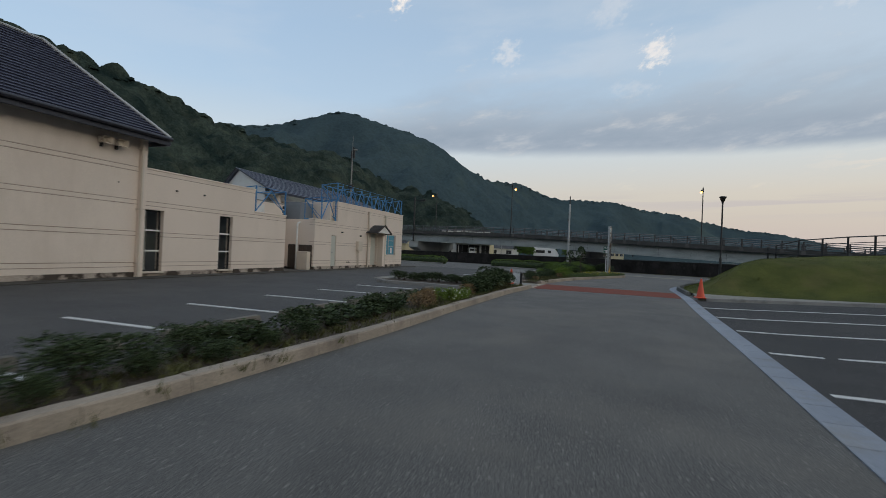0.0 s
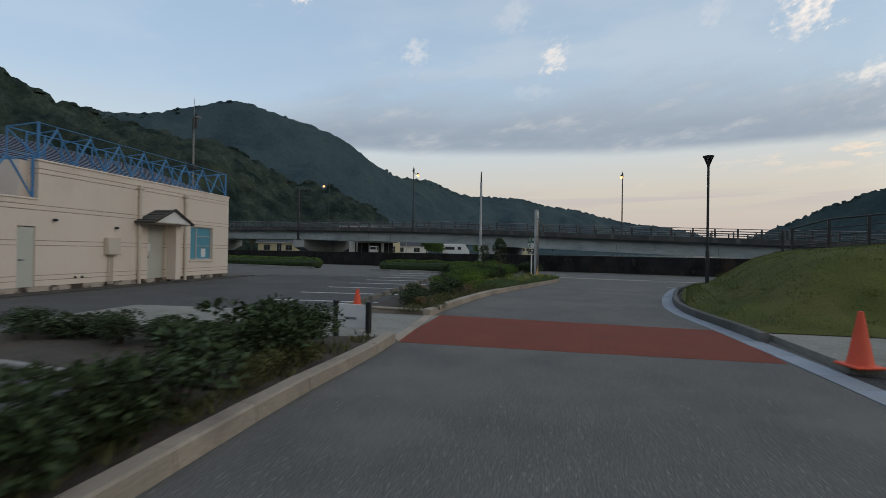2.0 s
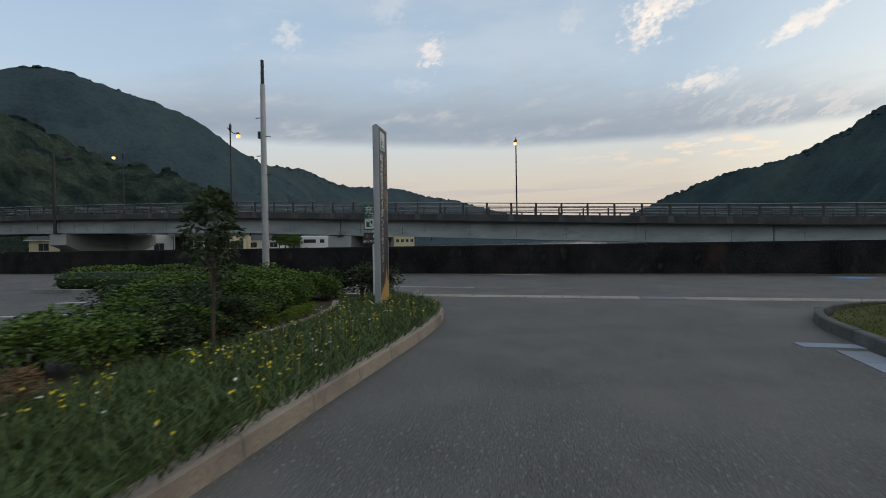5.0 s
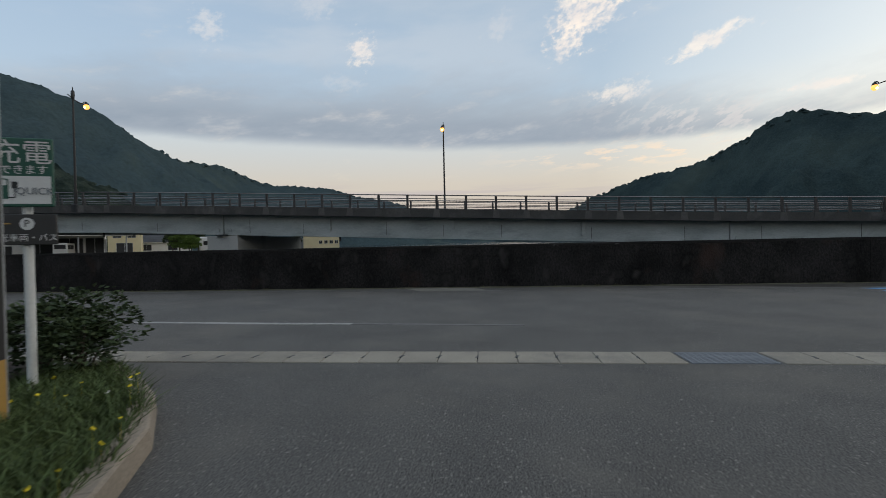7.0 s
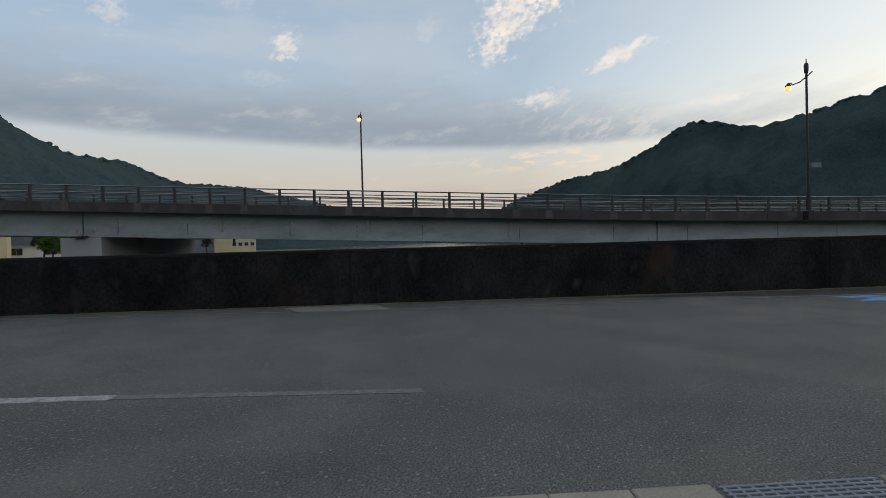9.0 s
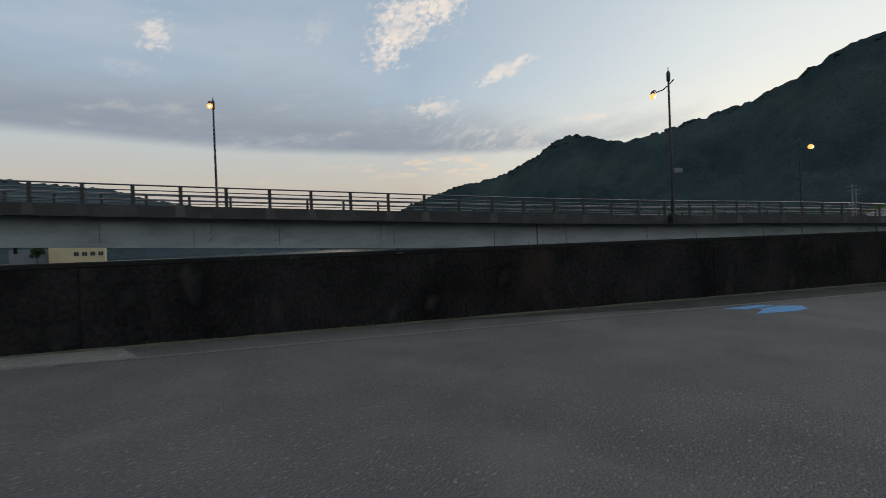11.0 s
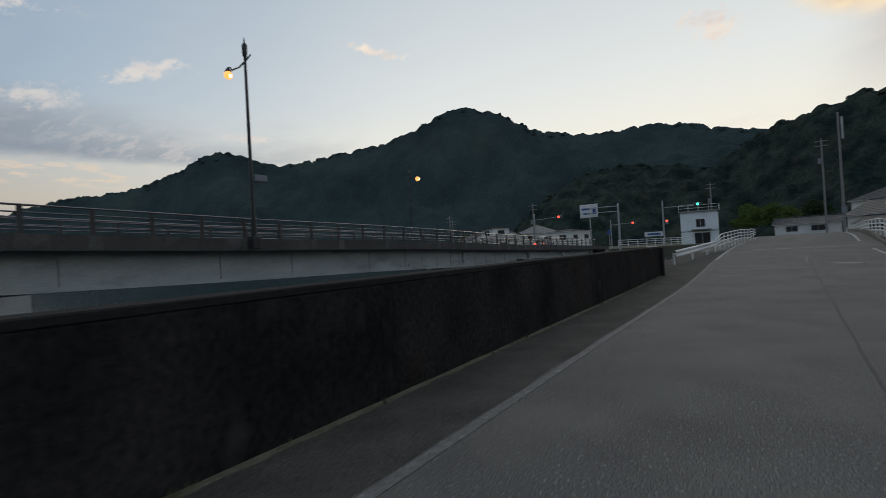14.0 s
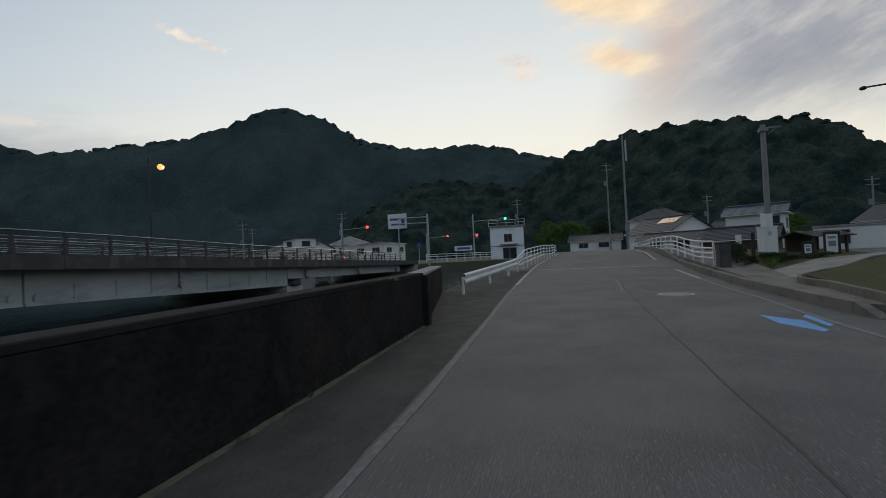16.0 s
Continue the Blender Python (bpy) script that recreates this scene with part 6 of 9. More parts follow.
kerb_run("kerb_cross_bed", [from_bay(d, s).xy.to_tuple() for d, s in ((6.8, -28.5), (6.75, -30.65), (8.9, -31.0), (10.7, -31.4))], 0.12, 0.13, "low concrete kerb of the cross bed", CONCRETE, 0.7, -1)
stop_geo = Geo().add([(-0.38, -0.085, 0), (0.38, -0.085, 0), (0.38, 0.085, 0), (-0.38, 0.085, 0), (-0.36, -0.055, 0.15), (0.36, -0.055, 0.15), (0.36, 0.055, 0.15), (-0.36, 0.055, 0.15)],
                     [(3, 2, 1, 0), (4, 5, 6, 7), (0, 1, 5, 4), (1, 2, 6, 5), (2, 3, 7, 6), (3, 0, 4, 7)]).mesh("wheel_stop", PAVING_BROWN)
for k in range(-4, 13):
    s = -40.26 + 2.465 * (k + 0.5)
    if -31.9 < s < -25.2:
        continue
    for o in (-0.68, 0.68):
        p = from_bay(9.80 if s < -28 else 10.50, s + o + 0.38)
        ob = tagged(new("wheel_stop", stop_geo), "worn grey concrete wheel stop in a parking bay", "wheel stop", "wheel stops")
        ob.matrix_world = Matrix.Translation((p.x, p.y, ground_z(p.x, p.y))) @ pose(0, 0, 0, 0, 0, 109.9 + random.uniform(-3, 3))


# ---- grass mound ----
MOUND_EDGE = [(2.45, -27.3), (2.15, -26.8), (1.62, -25.2), (1.14, -22.8), (0.98, -20.6), (0.95, -18.6), (1.0, -16.4), (1.16, -14.2), (1.45, -12.6), (2.1, -11.35), (3.3, -10.52), (6.0, -10.12), (14.0, -10.08), (24.0, -10.08), (27.0, -13.0), (27.0, -20.0), (22.0, -22.5), from_bay(24.0, -27.0).xy.to_tuple()]
MOUND_RISE = lerp_table([(0, 0.10), (0.4, 0.22), (0.8, 0.34), (1.35, 0.72), (2.4, 1.42), (3.2, 1.68), (5.0, 1.86), (8.0, 2.15), (20, 2.3)])


def edge_distance(x, y):
    best = 1e9
    for (ax, ay), (bx, by) in zip(MOUND_EDGE, MOUND_EDGE[1:] + MOUND_EDGE[:1]):
        dx, dy = bx - ax, by - ay
        t = min(1.0, max(0.0, ((x - ax) * dx + (y - ay) * dy) / (dx * dx + dy * dy)))
        best = min(best, math.hypot(x - ax - t * dx, y - ay - t * dy))
    return best


def in_mound(x, y):
    c = False
    for (ax, ay), (bx, by) in zip(MOUND_EDGE, MOUND_EDGE[1:] + MOUND_EDGE[:1]):
        if (ay > y) != (by > y) and x < (bx - ax) * (y - ay) / (by - ay) + ax:
            c = not c
    return c


def mound_z(x, y):
    e = edge_distance(x, y)
    return ground_z(x, y) + MOUND_RISE(e) + 0.05 * noise.noise((x * 0.8, y * 0.8, 2.0)) * min(1, e)


def build_mound():
    bm = bmesh.new()
    f = bm.faces.new([bm.verts.new((x, y, 0)) for x, y in MOUND_EDGE])
    f.normal_update()
    bmesh.ops.triangulate(bm, faces=[f])
    for _ in range(5):
        long_edges = [e for e in bm.edges if e.calc_length() > 0.7]
        if long_edges:
            bmesh.ops.subdivide_edges(bm, edges=long_edges, cuts=1)
            bmesh.ops.triangulate(bm, faces=bm.faces[:])
    for v in bm.verts:
        v.co.z = mound_z(v.co.x, v.co.y)
    me = bpy.data.meshes.new("grass_mound")
    bm.to_mesh(me)
    bm.free()
    me.shade_smooth()
    me.materials.append(LAWN)
    tagged(new("grass_mound", me), "mown grass mound with a dry patchy slope", "grass mound", kind="structure")


build_mound()


def blades(name, spots, h0, h1, w, mat, label, category="grass", lean=0.5):
    """Many upright blades: spots are (x, y, z)."""
    g = Geo()
    for x, y, z in spots:
        a = random.uniform(0, 2 * math.pi)
        h = random.uniform(h0, h1)
        cx, cy = math.cos(a) * w, math.sin(a) * w
        lx, ly = random.uniform(-lean, lean) * h, random.uniform(-lean, lean) * h
        g.add([(x - cx, y - cy, z), (x + cx, y + cy, z), (x + lx * 0.4 + cx * 0.7, y + ly * 0.4 + cy * 0.7, z + h * 0.6), (x + lx * 0.4 - cx * 0.7, y + ly * 0.4 - cy * 0.7, z + h * 0.6), (x + lx, y + ly, z + h)],
              [(0, 1, 2, 3), (3, 2, 4)])
    return solid(name, g, mat, label, category, kind="stuff")


spots = []
while len(spots) < 30000:
    x, y = 1.1 + 11.0 * random.random() ** 1.7, random.uniform(-27, -10.2)
    if in_mound(x, y) and noise.noise((x * 0.9, y * 0.9, 4.0)) > random.uniform(-1.1, 0.15):
        spots.append((x, y, mound_z(x, y) - 0.01))
blades("mound_grass", spots, 0.020, 0.050, 0.007, GRASS_BLADE, "short uneven grass on the mound")
spots = []
for _ in range(60):
    x, y = random.uniform(1.3, 5.5), random.uniform(-26.8, -11)
    e = edge_distance(x, y)
    if in_mound(x, y) and e < 1.5:
        spots += [(x + random.gauss(0, 0.10), y + random.gauss(0, 0.10), mound_z(x, y) - 0.01) for _ in range(28)]
blades("tall_grass", spots, 0.05, 0.13, 0.005, GRASS_BLADE, "taller pale grass tufts at the mound's foot", lean=0.8)


def mound_fence():
    fence = thing("fence", (4.5, -16.2, mound_z(4.5, -16.2)), "dark metal handrail fence on top of the grass mound", "fence")
    pts = [Vector((4.55 + 1.02 * k, -16.2 - 0.27 * k, 0)) for k in range(14)]
    for p in pts:
        p.z = mound_z(p.x, p.y)
    for k, p in enumerate(pts):
        h = 0.86 if k == 0 else 1.04
        wpart("post", Geo().box(p.x - 0.045, p.x + 0.045, p.y - 0.045, p.y + 0.045, p.z - 0.1, p.z + h, 0.008), POLE_DARK, fence)
    for h, r in ((1.03, 0.03), (0.72, 0.018), (0.45, 0.018), (0.2, 0.018)):
        for k, (a, b) in enumerate(zip(pts, pts[1:])):
            ha = 0.84 if (k == 0 and h > 1) else h
            wpart("rail", Geo().tube((a.x, a.y, a.z + ha), (b.x, b.y, b.z + h), r, n=8), POLE_DARK, fence)
    p = pts[0]
    wpart("post", Geo().box(p.x - 0.40, p.x - 0.31, p.y - 0.5, p.y - 0.41, p.z - 0.15, p.z + 0.72, 0.008), POLE_DARK, fence)


mound_fence()

# ---- plants ----
def leaf_set(points, size, droop=0.3):
    """Folded pointed leaves at the points (place, outward way)."""
    g = Geo()
    for p, o in points:
        s = size * random.uniform(0.65, 1.25)
        d = (o + Vector((random.uniform(-1, 1), random.uniform(-1, 1), random.uniform(-0.6, 0.9)))).normalized()
        side = d.cross(Vector((random.uniform(-1, 1), random.uniform(-1, 1), random.uniform(-1, 1)))).normalized()
        up = side.cross(d)
        tip = p + d * s - Vector((0, 0, droop * s * 0.4))
        mid = p + d * s * 0.5
        g.add([p, mid + side * s * 0.30 + up * s * 0.08, tip, mid - side * s * 0.30 + up * s * 0.08], [(0, 1, 2), (0, 2, 3)])
    return g


def bushy(n, blobs):
    """Places in the outer part of several overlapping ovals (x, y, z, radius, height)."""
    out = []
    weights = [b[3] ** 2 for b in blobs]
    for _ in range(n):
        b = random.choices(blobs, weights)[0]
        v = Vector((random.gauss(0, 1), random.gauss(0, 1), random.gauss(0, 1))).normalized()
        if v.z < -0.5:
            v.z = -v.z
        r = random.uniform(0.55, 1.0) ** 0.6 * random.uniform(0.9, 1.12)
        p = Vector((b[0] + v.x * r * b[3], b[1] + v.y * r * b[3], b[2] + v.z * r * b[4]))
        if p.z > 0.01:
            out.append((p, v))
    return out


def shrub_kind(seed, n, size, spread, blobs_n, mat, flower=None, flowers=0, flower_size=0.03):
    """The meshes of one kind of shrub, one metre across and one metre high."""
    random.seed(seed)
    blobs = []
    for _ in range(blobs_n):
        a, r = random.uniform(0, 6.28), random.uniform(0.0, spread)
        k = random.uniform(0.20, 0.32)
        blobs.append((math.cos(a) * r, math.sin(a) * r, random.uniform(0.22, 0.68), k, k * random.uniform(0.8, 1.2)))
    leaves = leaf_set(bushy(n, blobs), size).mesh("leaves", mat)
    st = Geo()
    for b in blobs:
        x, y = b[0] * 0.2, b[1] * 0.2
        st.tube((x, y, -0.05), (b[0] * 0.6, b[1] * 0.6, b[2] * 0.6), 0.014, 0.009, 5)
        st.tube((b[0] * 0.6, b[1] * 0.6, b[2] * 0.6), (b[0], b[1], b[2] + b[4] * 0.7), 0.009, 0.003, 5)
    stems = st.mesh("stems", BARK)
    fl = None
    if flower:
        g = Geo()
        for p, v in bushy(flowers, blobs):
            c = p + v * 0.03
            a = v.orthogonal().normalized()
            b = v.cross(a)
            ring = [c + (a * math.cos(t) + b * math.sin(t)) * flower_size for t in (i * 1.2566 for i in range(5))]
            g.add([c + v * 0.006] + ring, [(0, 1 + i, 1 + (i + 1) % 5) for i in range(5)])
        fl = g.mesh("flowers", flower)
    return stems, leaves, fl


KINDS = {
    "dark": shrub_kind(11, 2300, 0.062, 0.27, 12, LEAF_DARK),
    "dark_b": shrub_kind(12, 1200, 0.10, 0.30, 8, LEAF_DARK),
    "mid": shrub_kind(13, 2600, 0.058, 0.28, 13, LEAF_MID),
    "mid_b": shrub_kind(14, 2500, 0.062, 0.29, 13, LEAF_MID),
    "bright": shrub_kind(15, 1400, 0.075, 0.26, 9, LEAF_BRIGHT),
    "white": shrub_kind(16, 1500, 0.085, 0.26, 9, LEAF_BRIGHT, PETAL_WHITE, 70, 0.03),
    "rose": shrub_kind(17, 1100, 0.085, 0.30, 8, LEAF_DARK, PETAL_PINK, 3, 0.03),
    "dry": shrub_kind(18, 900, 0.060, 0.28, 9, LEAF_DRY),
    "leggy": shrub_kind(19, 620, 0.105, 0.32, 8, LEAF_DARK),
    "leggy_b": shrub_kind(20, 560, 0.095, 0.34, 9, LEAF_DARK),
    "low": shrub_kind(21, 700, 0.085, 0.34, 8, LEAF_WEED),
}
random.seed(5)


def shrub(kind, x, y, w, h, label, z=None, name="shrub", group="planter shrubs"):
    z = ground_z(x, y) + 0.09 if z is None else z
    ob = new(name)
    ob.empty_display_size = 0.2
    ob.matrix_world = pose(x, y, z, 0, 0, random.uniform(0, 360)) @ Matrix.Diagonal((w, w, h, 1))
    stems, leaves, fl = KINDS[kind]
    part("stem", stems, None, ob)
    part("foliage", leaves, None, ob)
    if fl:
        part("blossom", fl, None, ob)
    return tagged(ob, label, "shrub", group)


TEXT = {"dark": "dark green leafy shrub in the planter soil", "dark_b": "dark green leggy shrub in the planter soil", "mid": "leafy green shrub in the planter soil", "mid_b": "leafy green shrub in the planter soil",
        "bright": "bright yellow-green shrub in the planter soil", "white": "bright green shrub covered in small white flowers", "rose": "dark rose bush with a few red flowers", "dry": "dry brown withered shrub in the planter",
        "leggy": "sparse dark green shrub with bare stems", "leggy_b": "sparse dull green shrub with bare stems", "low": "low yellow-green weedy plant in the soil"}


def row(kinds, s0, s1, d, n, w, h, jitter=0.18):
    for i in range(n):
        s = s0 + (s1 - s0) * (i + 0.5) / n + random.uniform(-0.15, 0.15)
        p = from_bay(d + random.uniform(-jitter, jitter), s)
        k = random.choice(kinds)
        q = random.uniform(0.8, 1.2)
        shrub(k, p.x, p.y, w * q, h * random.uniform(0.8, 1.2), TEXT[k])


row(["dark", "leggy", "leggy_b"], -54, -45, 11.22, 13, 0.75, 0.40, 0.1)
row(["dark", "leggy", "dark_b", "leggy_b"], -45, -39.0, 11.20, 11, 0.75, 0.40, 0.1)
row(["leggy_b", "leggy", "dark", "leggy"], -46, -39, 11.50, 9, 0.45, 0.26, 0.1)
row(["dry"], -38.7, -37.2, 11.60, 4, 0.66, 0.46, 0.12)
row(["leggy"], -39.2, -36.4, 11.1, 4, 0.55, 0.35, 0.1)
row(["bright", "white"], -36.95, -36.15, 11.68, 3, 0.55, 0.34, 0.08)
row(["white"], -35.7, -34.9, 11.74, 3, 0.48, 0.32, 0.06)
row(["dry"], -34.8, -33.3, 11.55, 4, 0.60, 0.40, 0.2)
row(["leggy", "dark_b"], -34.3, -32.2, 11.70, 4, 0.85, 0.62, 0.15)
row(["dark", "leggy"], -32.2, -29.9, 11.60, 4, 0.90, 0.72, 0.2)
for k in range(10):                       # along the cross bed
    p = from_bay(7.05 + 0.40 * k, -29.55 + random.uniform(-0.3, 0.3))
    kind = random.choice(["leggy", "dark", "dark_b"])
    shrub(kind, p.x, p.y, random.uniform(0.7, 0.95), random.uniform(0.36, 0.48), TEXT[kind])
row(["leggy", "dark"], -31.0, -29.0, 11.60, 4, 0.95, 0.66, 0.12)
# taller weeds by the low board
row(["low"], -31.6, -30.2, 12.0, 4, 0.5, 0.34, 0.1)
# island, road side to lot side
row(["leggy", "leggy_b", "rose"], -24.6, -22.2, 12.0, 5, 0.72, 0.46, 0.3)
row(["leggy", "leggy_b", "dry"], -22.2, -20.3, 12.1, 5, 0.75, 0.48, 0.3)
row(["low"], -24.9, -20.5, 12.70, 12, 0.38, 0.19, 0.12)
row(["leggy_b", "low", "dry"], -24.7, -19.5, 12.35, 8, 0.45, 0.26, 0.15)
row(["low", "dry"], -24.6, -20.5, 12.40, 6, 0.36, 0.18, 0.15)
row(["leggy", "dark_b", "mid"], -20.5, -14.5, 12.3, 9, 0.9, 0.56, 0.4)
row(["mid", "dry"], -20.5, -14.5, 13.3, 7, 0.55, 0.35, 0.2)
for x, y, w, h, k in ((-8.35, -13.6, 1.5, 0.92, "mid"), (-9.5, -13.2, 1.5, 0.95, "mid_b"), (-8.3, -12.7, 1.3, 0.88, "mid_b"), (-9.6, -12.0, 1.6, 0.92, "mid"), (-8.6, -11.7, 1.3, 0.85, "mid"), (-10.5, -12.9, 1.5, 0.85, "mid_b"),
                      (-7.75, -15.3, 1.1, 0.66, "rose"), (-8.5, -14.9, 1.3, 0.72, "dark"), (-7.6, -16.1, 1.1, 0.62, "mid"), (-8.3, -16.2, 1.3, 0.75, "mid_b"), (-9.2, -15.6, 1.3, 0.70, "rose"), (-7.5, -17.3, 1.1, 0.64, "mid"), (-8.2, -17.5, 1.3, 0.72, "mid"),
                      (-7.45, -15.35, 1.0, 0.72, "dark"), (-7.6, -15.95, 1.1, 0.78, "dark"), (-7.55, -16.5, 1.0, 0.66, "dark"), (-7.5, -14.75, 0.8, 0.56, "mid"), (-7.25, -15.9, 0.9, 0.52, "rose"), (-7.35, -16.7, 0.9, 0.50, "dark"), (-7.75, -14.4, 0.9, 0.60, "dark"), (-7.95, -13.6, 1.0, 0.72, "mid_b"), (-7.9, -12.9, 0.9, 0.70, "mid"), (-8.9, -13.0, 1.3, 0.98, "mid_b"), (-9.1, -12.5, 1.3, 0.98, "mid"),
                      (-9.2, -14.4, 1.3, 0.80, "dark"), (-10.2, -14.2, 1.5, 0.82, "mid"), (-10.3, -11.3, 1.3, 0.80, "mid"), (-11.5, -12.0, 1.5, 0.85, "mid_b"), (-11.2, -13.8, 1.5, 0.75, "dark")):
    shrub(k, x, y, w, h, TEXT[k], 0.08)
for x, y in ((-7.35, -13.75), (-7.36, -13.40), (-7.50, -13.0), (-7.25, -14.2), (-7.30, -14.6)):
    shrub("bright", x, y, 0.34, 0.26, "small yellow-green plant at the path edge", 0.08)
for x, y, w, h in ((-8.9, -11.0, 1.4, 0.80), (-9.6, -10.5, 1.5, 0.85), (-8.3, -10.9, 1.1, 0.72)):
    shrub("mid_b", x, y, w, h, TEXT["mid_b"], 0.06)
for x, y, w, h in ((-7.75, -9.95, 1.5, 0.95), (-7.15, -10.15, 1.1, 0.80), (-8.4, -10.2, 1.2, 0.85)):
    shrub("dark", x, y, w, h, "rounded dark green bush behind the tall sign", 0.06)


for x, y, w, h in ((-6.15, -21.3, 0.95, 0.60), (-6.4, -20.5, 0.95, 0.62)):
    shrub("bright", x, y, w, h, "feathery yellow-green bush at the middle of the island", 0.08)
for x, y in ((-6.85, -16.9),):
    shrub("white", x, y, 0.45, 0.24, "low plant covered in small white flowers", 0.08)


def sapling(x, y, h, n, seed, label):
    """A thin young tree with leaves on a few rising limbs."""
    random.seed(seed)
    t = thing("young_tree", (x, y, ground_z(x, y) + 0.08), label, "tree", "island trees")
    g = Geo().tube((0, 0, -0.1), (0.03, 0.02, h * 0.55), 0.028, 0.018, 7)
    blobs = []
    for i in range(7):
        a = i * 2.4
        z0 = h * (0.35 + 0.06 * i)
        r = 0.27 * (1 - i * 0.07)
        tip = (math.cos(a) * r, math.sin(a) * r, z0 + 0.28 * h * (0.5 + i * 0.05))
        g.tube((0.02, 0.01, z0 * 0.8), tip, 0.012, 0.004, 5)
        blobs.append((*tip, random.uniform(0.12, 0.20), random.uniform(0.13, 0.20)))
    blobs.append((0.03, 0.02, h * 0.86, 0.2, 0.22))
    part("trunk", g, BARK, t)
    pts = [(p, v) for p, v in bushy(n, blobs) if p.z > 0.2]
    part("crown", leaf_set(pts, 0.10, 0.8), LEAF_DARK, t)
    random.seed(seed + 1)


sapling(-6.97, -16.32, 2.05, 700, 31, "slim young tree with drooping dark leaves in the island")
sapling(-8.75, -14.1, 1.75, 500, 33, "small young tree with dark leaves in the island")

# ground cover with yellow flowers
spots, blooms = [], []


def on_cover(x, y):
    return EDGE_X(y) + 0.08 < x < KERB_X(y) - 0.09


EDGE_X = lerp_table([(-21.5, -7.3), (-16.6, -7.2), (-15.9, -6.98), (-15.2, -6.98), (-14.5, -6.97), (-13.6, -7.02), (-12.45, -7.28), (-11.5, -7.6), (-9.9, -7.7)])
KERB_X = lerp_table(sorted((y, x) for x, y in ISLAND_KERB))


while len(spots) < 42000:
    x, y = random.uniform(-7.4, -4.8), random.uniform(-21.5, -9.9)
    if on_cover(x, y):
        spots.append((x, y, 0.10 + 0.03 * noise.noise((x * 2, y * 2, 0))))
blades("ground_cover", spots, 0.06, 0.20, 0.0075, LEAF_GAZANIA, "dense green ground cover in the island", "ground cover", 1.2)
g, gw = Geo(), Geo()
for i in range(480):
    x, y = random.uniform(-7.3, -5.0), random.uniform(-19, -10.5)
    if not on_cover(x, y) or noise.noise((x * 1.1, y * 1.1, 9.0)) < -0.12:
        continue
    z = 0.10 + random.uniform(0.17, 0.29)
    r = random.uniform(0.009, 0.020)
    ring = [(x + r * math.cos(t), y + r * math.sin(t), z + random.uniform(-0.012, 0.012)) for t in (k * 0.785 for k in range(8))]
    (g if i % 6 else gw).add([(x, y, z - 0.01)] + ring, [(0, 1 + k, 1 + (k + 1) % 8) for k in range(8)])
    (g if i % 6 else gw).add([(x - 0.003, y, 0.1), (x + 0.003, y, 0.1), (x, y, z)], [(0, 1, 2)])
solid("yellow_flowers", g, PETAL_YELLOW, "scattered small yellow flowers in the ground cover", "flowers", kind="stuff")
solid("pale_flowers", gw, PETAL_WHITE, "scattered small pale flowers in the ground cover", "flowers", kind="stuff")
ribbon("edging", [(-7.02, -15.7), (-6.98, -15.1), (-6.97, -14.5), (-7.02, -13.6), (-7.28, -12.45), (-7.72, -11.5)], 0.07, 0.17, KERB, "curved concrete edging between shrubs and ground cover", "edging")
# weeds on the planter soil
spots = []
for _ in range(230):
    s = random.uniform(-50, -29)
    p = from_bay(random.uniform(10.9, 12.15), s)
    spots += [(p.x + random.gauss(0, 0.05), p.y + random.gauss(0, 0.05), 0.09) for _ in range(12)]
for _ in range(150):
    s = random.uniform(-24.8, -14)
    p = from_bay(random.uniform(11.9, 13.0), s)
    spots += [(p.x + random.gauss(0, 0.05), p.y + random.gauss(0, 0.05), 0.09) for _ in range(12)]
for line, a, b, n in ((ISLAND_KERB, 0, 5, 330), (PLANTER_KERB, 1, 8, 200)):
    run = dense(line[a:b + 1], 0.2)
    inner_run = offset_line(run, 1.0)
    for _ in range(n):
        i = random.randrange(len(run))
        k = random.uniform(0.32, 0.70)
        x, y = (run[i][c] + (inner_run[i][c] - run[i][c]) * k for c in (0, 1))
        spots += [(x + random.gauss(0, 0.06), y + random.gauss(0, 0.06), ground_z(x, y) + 0.09) for _ in range(14)]
blades("weeds", spots, 0.04, 0.13, 0.007, LEAF_WEED, "sparse weeds on the planter soil", "weeds", 1.0)


def hedge(x0, x1, y, w, h, label):
    t = thing("hedge", ((x0 + x1) / 2, y, ground_z((x0 + x1) / 2, y)), label, "hedge", "lot hedges")
    pts = []
    half = (x1 - x0) / 2
    for _ in range(int(900 * half * 2 * 0.28)):
        x = random.uniform(-half, half)
        a = random.uniform(0, math.pi)
        e = min(1.0, (half - abs(x)) / 0.5)
        k = 1 + 0.12 * noise.noise((x * 1.3, y, 1.0))
        v = Vector((0, math.cos(a), math.sin(a)))
        pts.append((Vector((x, v.y * w / 2 * e * k, 0.08 + (h - 0.08) * abs(v.z) ** 0.5 * (0.5 + 0.5 * e) * k)), v))
    part("foliage", leaf_set(pts, 0.11), LEAF_MID, t)
    # filler block; its darker green stands in for the hedge's inner shade
    part("trunk", Geo().box(-half + 0.2, half - 0.2, -w * 0.36, w * 0.36, 0.02, h * 0.80, 0.2), LEAF_DARK, t, "solid dark green block in the hedge, inner shade in its colour")
    kerb_run("kerb_hedge", [(x0 - 0.2, y - w / 2 - 0.2), (x0 + (x1 - x0) / 2, y - w / 2 - 0.22), (x1 + 0.2, y - w / 2 - 0.2)], 0.12, 0.14, "low concrete kerb of the hedge bed", CONCRETE, 1.2)


hedge(-19.6, -11.6, -8.6, 1.5, 0.80, "long clipped green hedge at the edge of the car park")
hedge(-40.5, -25.0, -9.2, 1.6, 0.80, "long clipped green hedge beside the car park entrance")


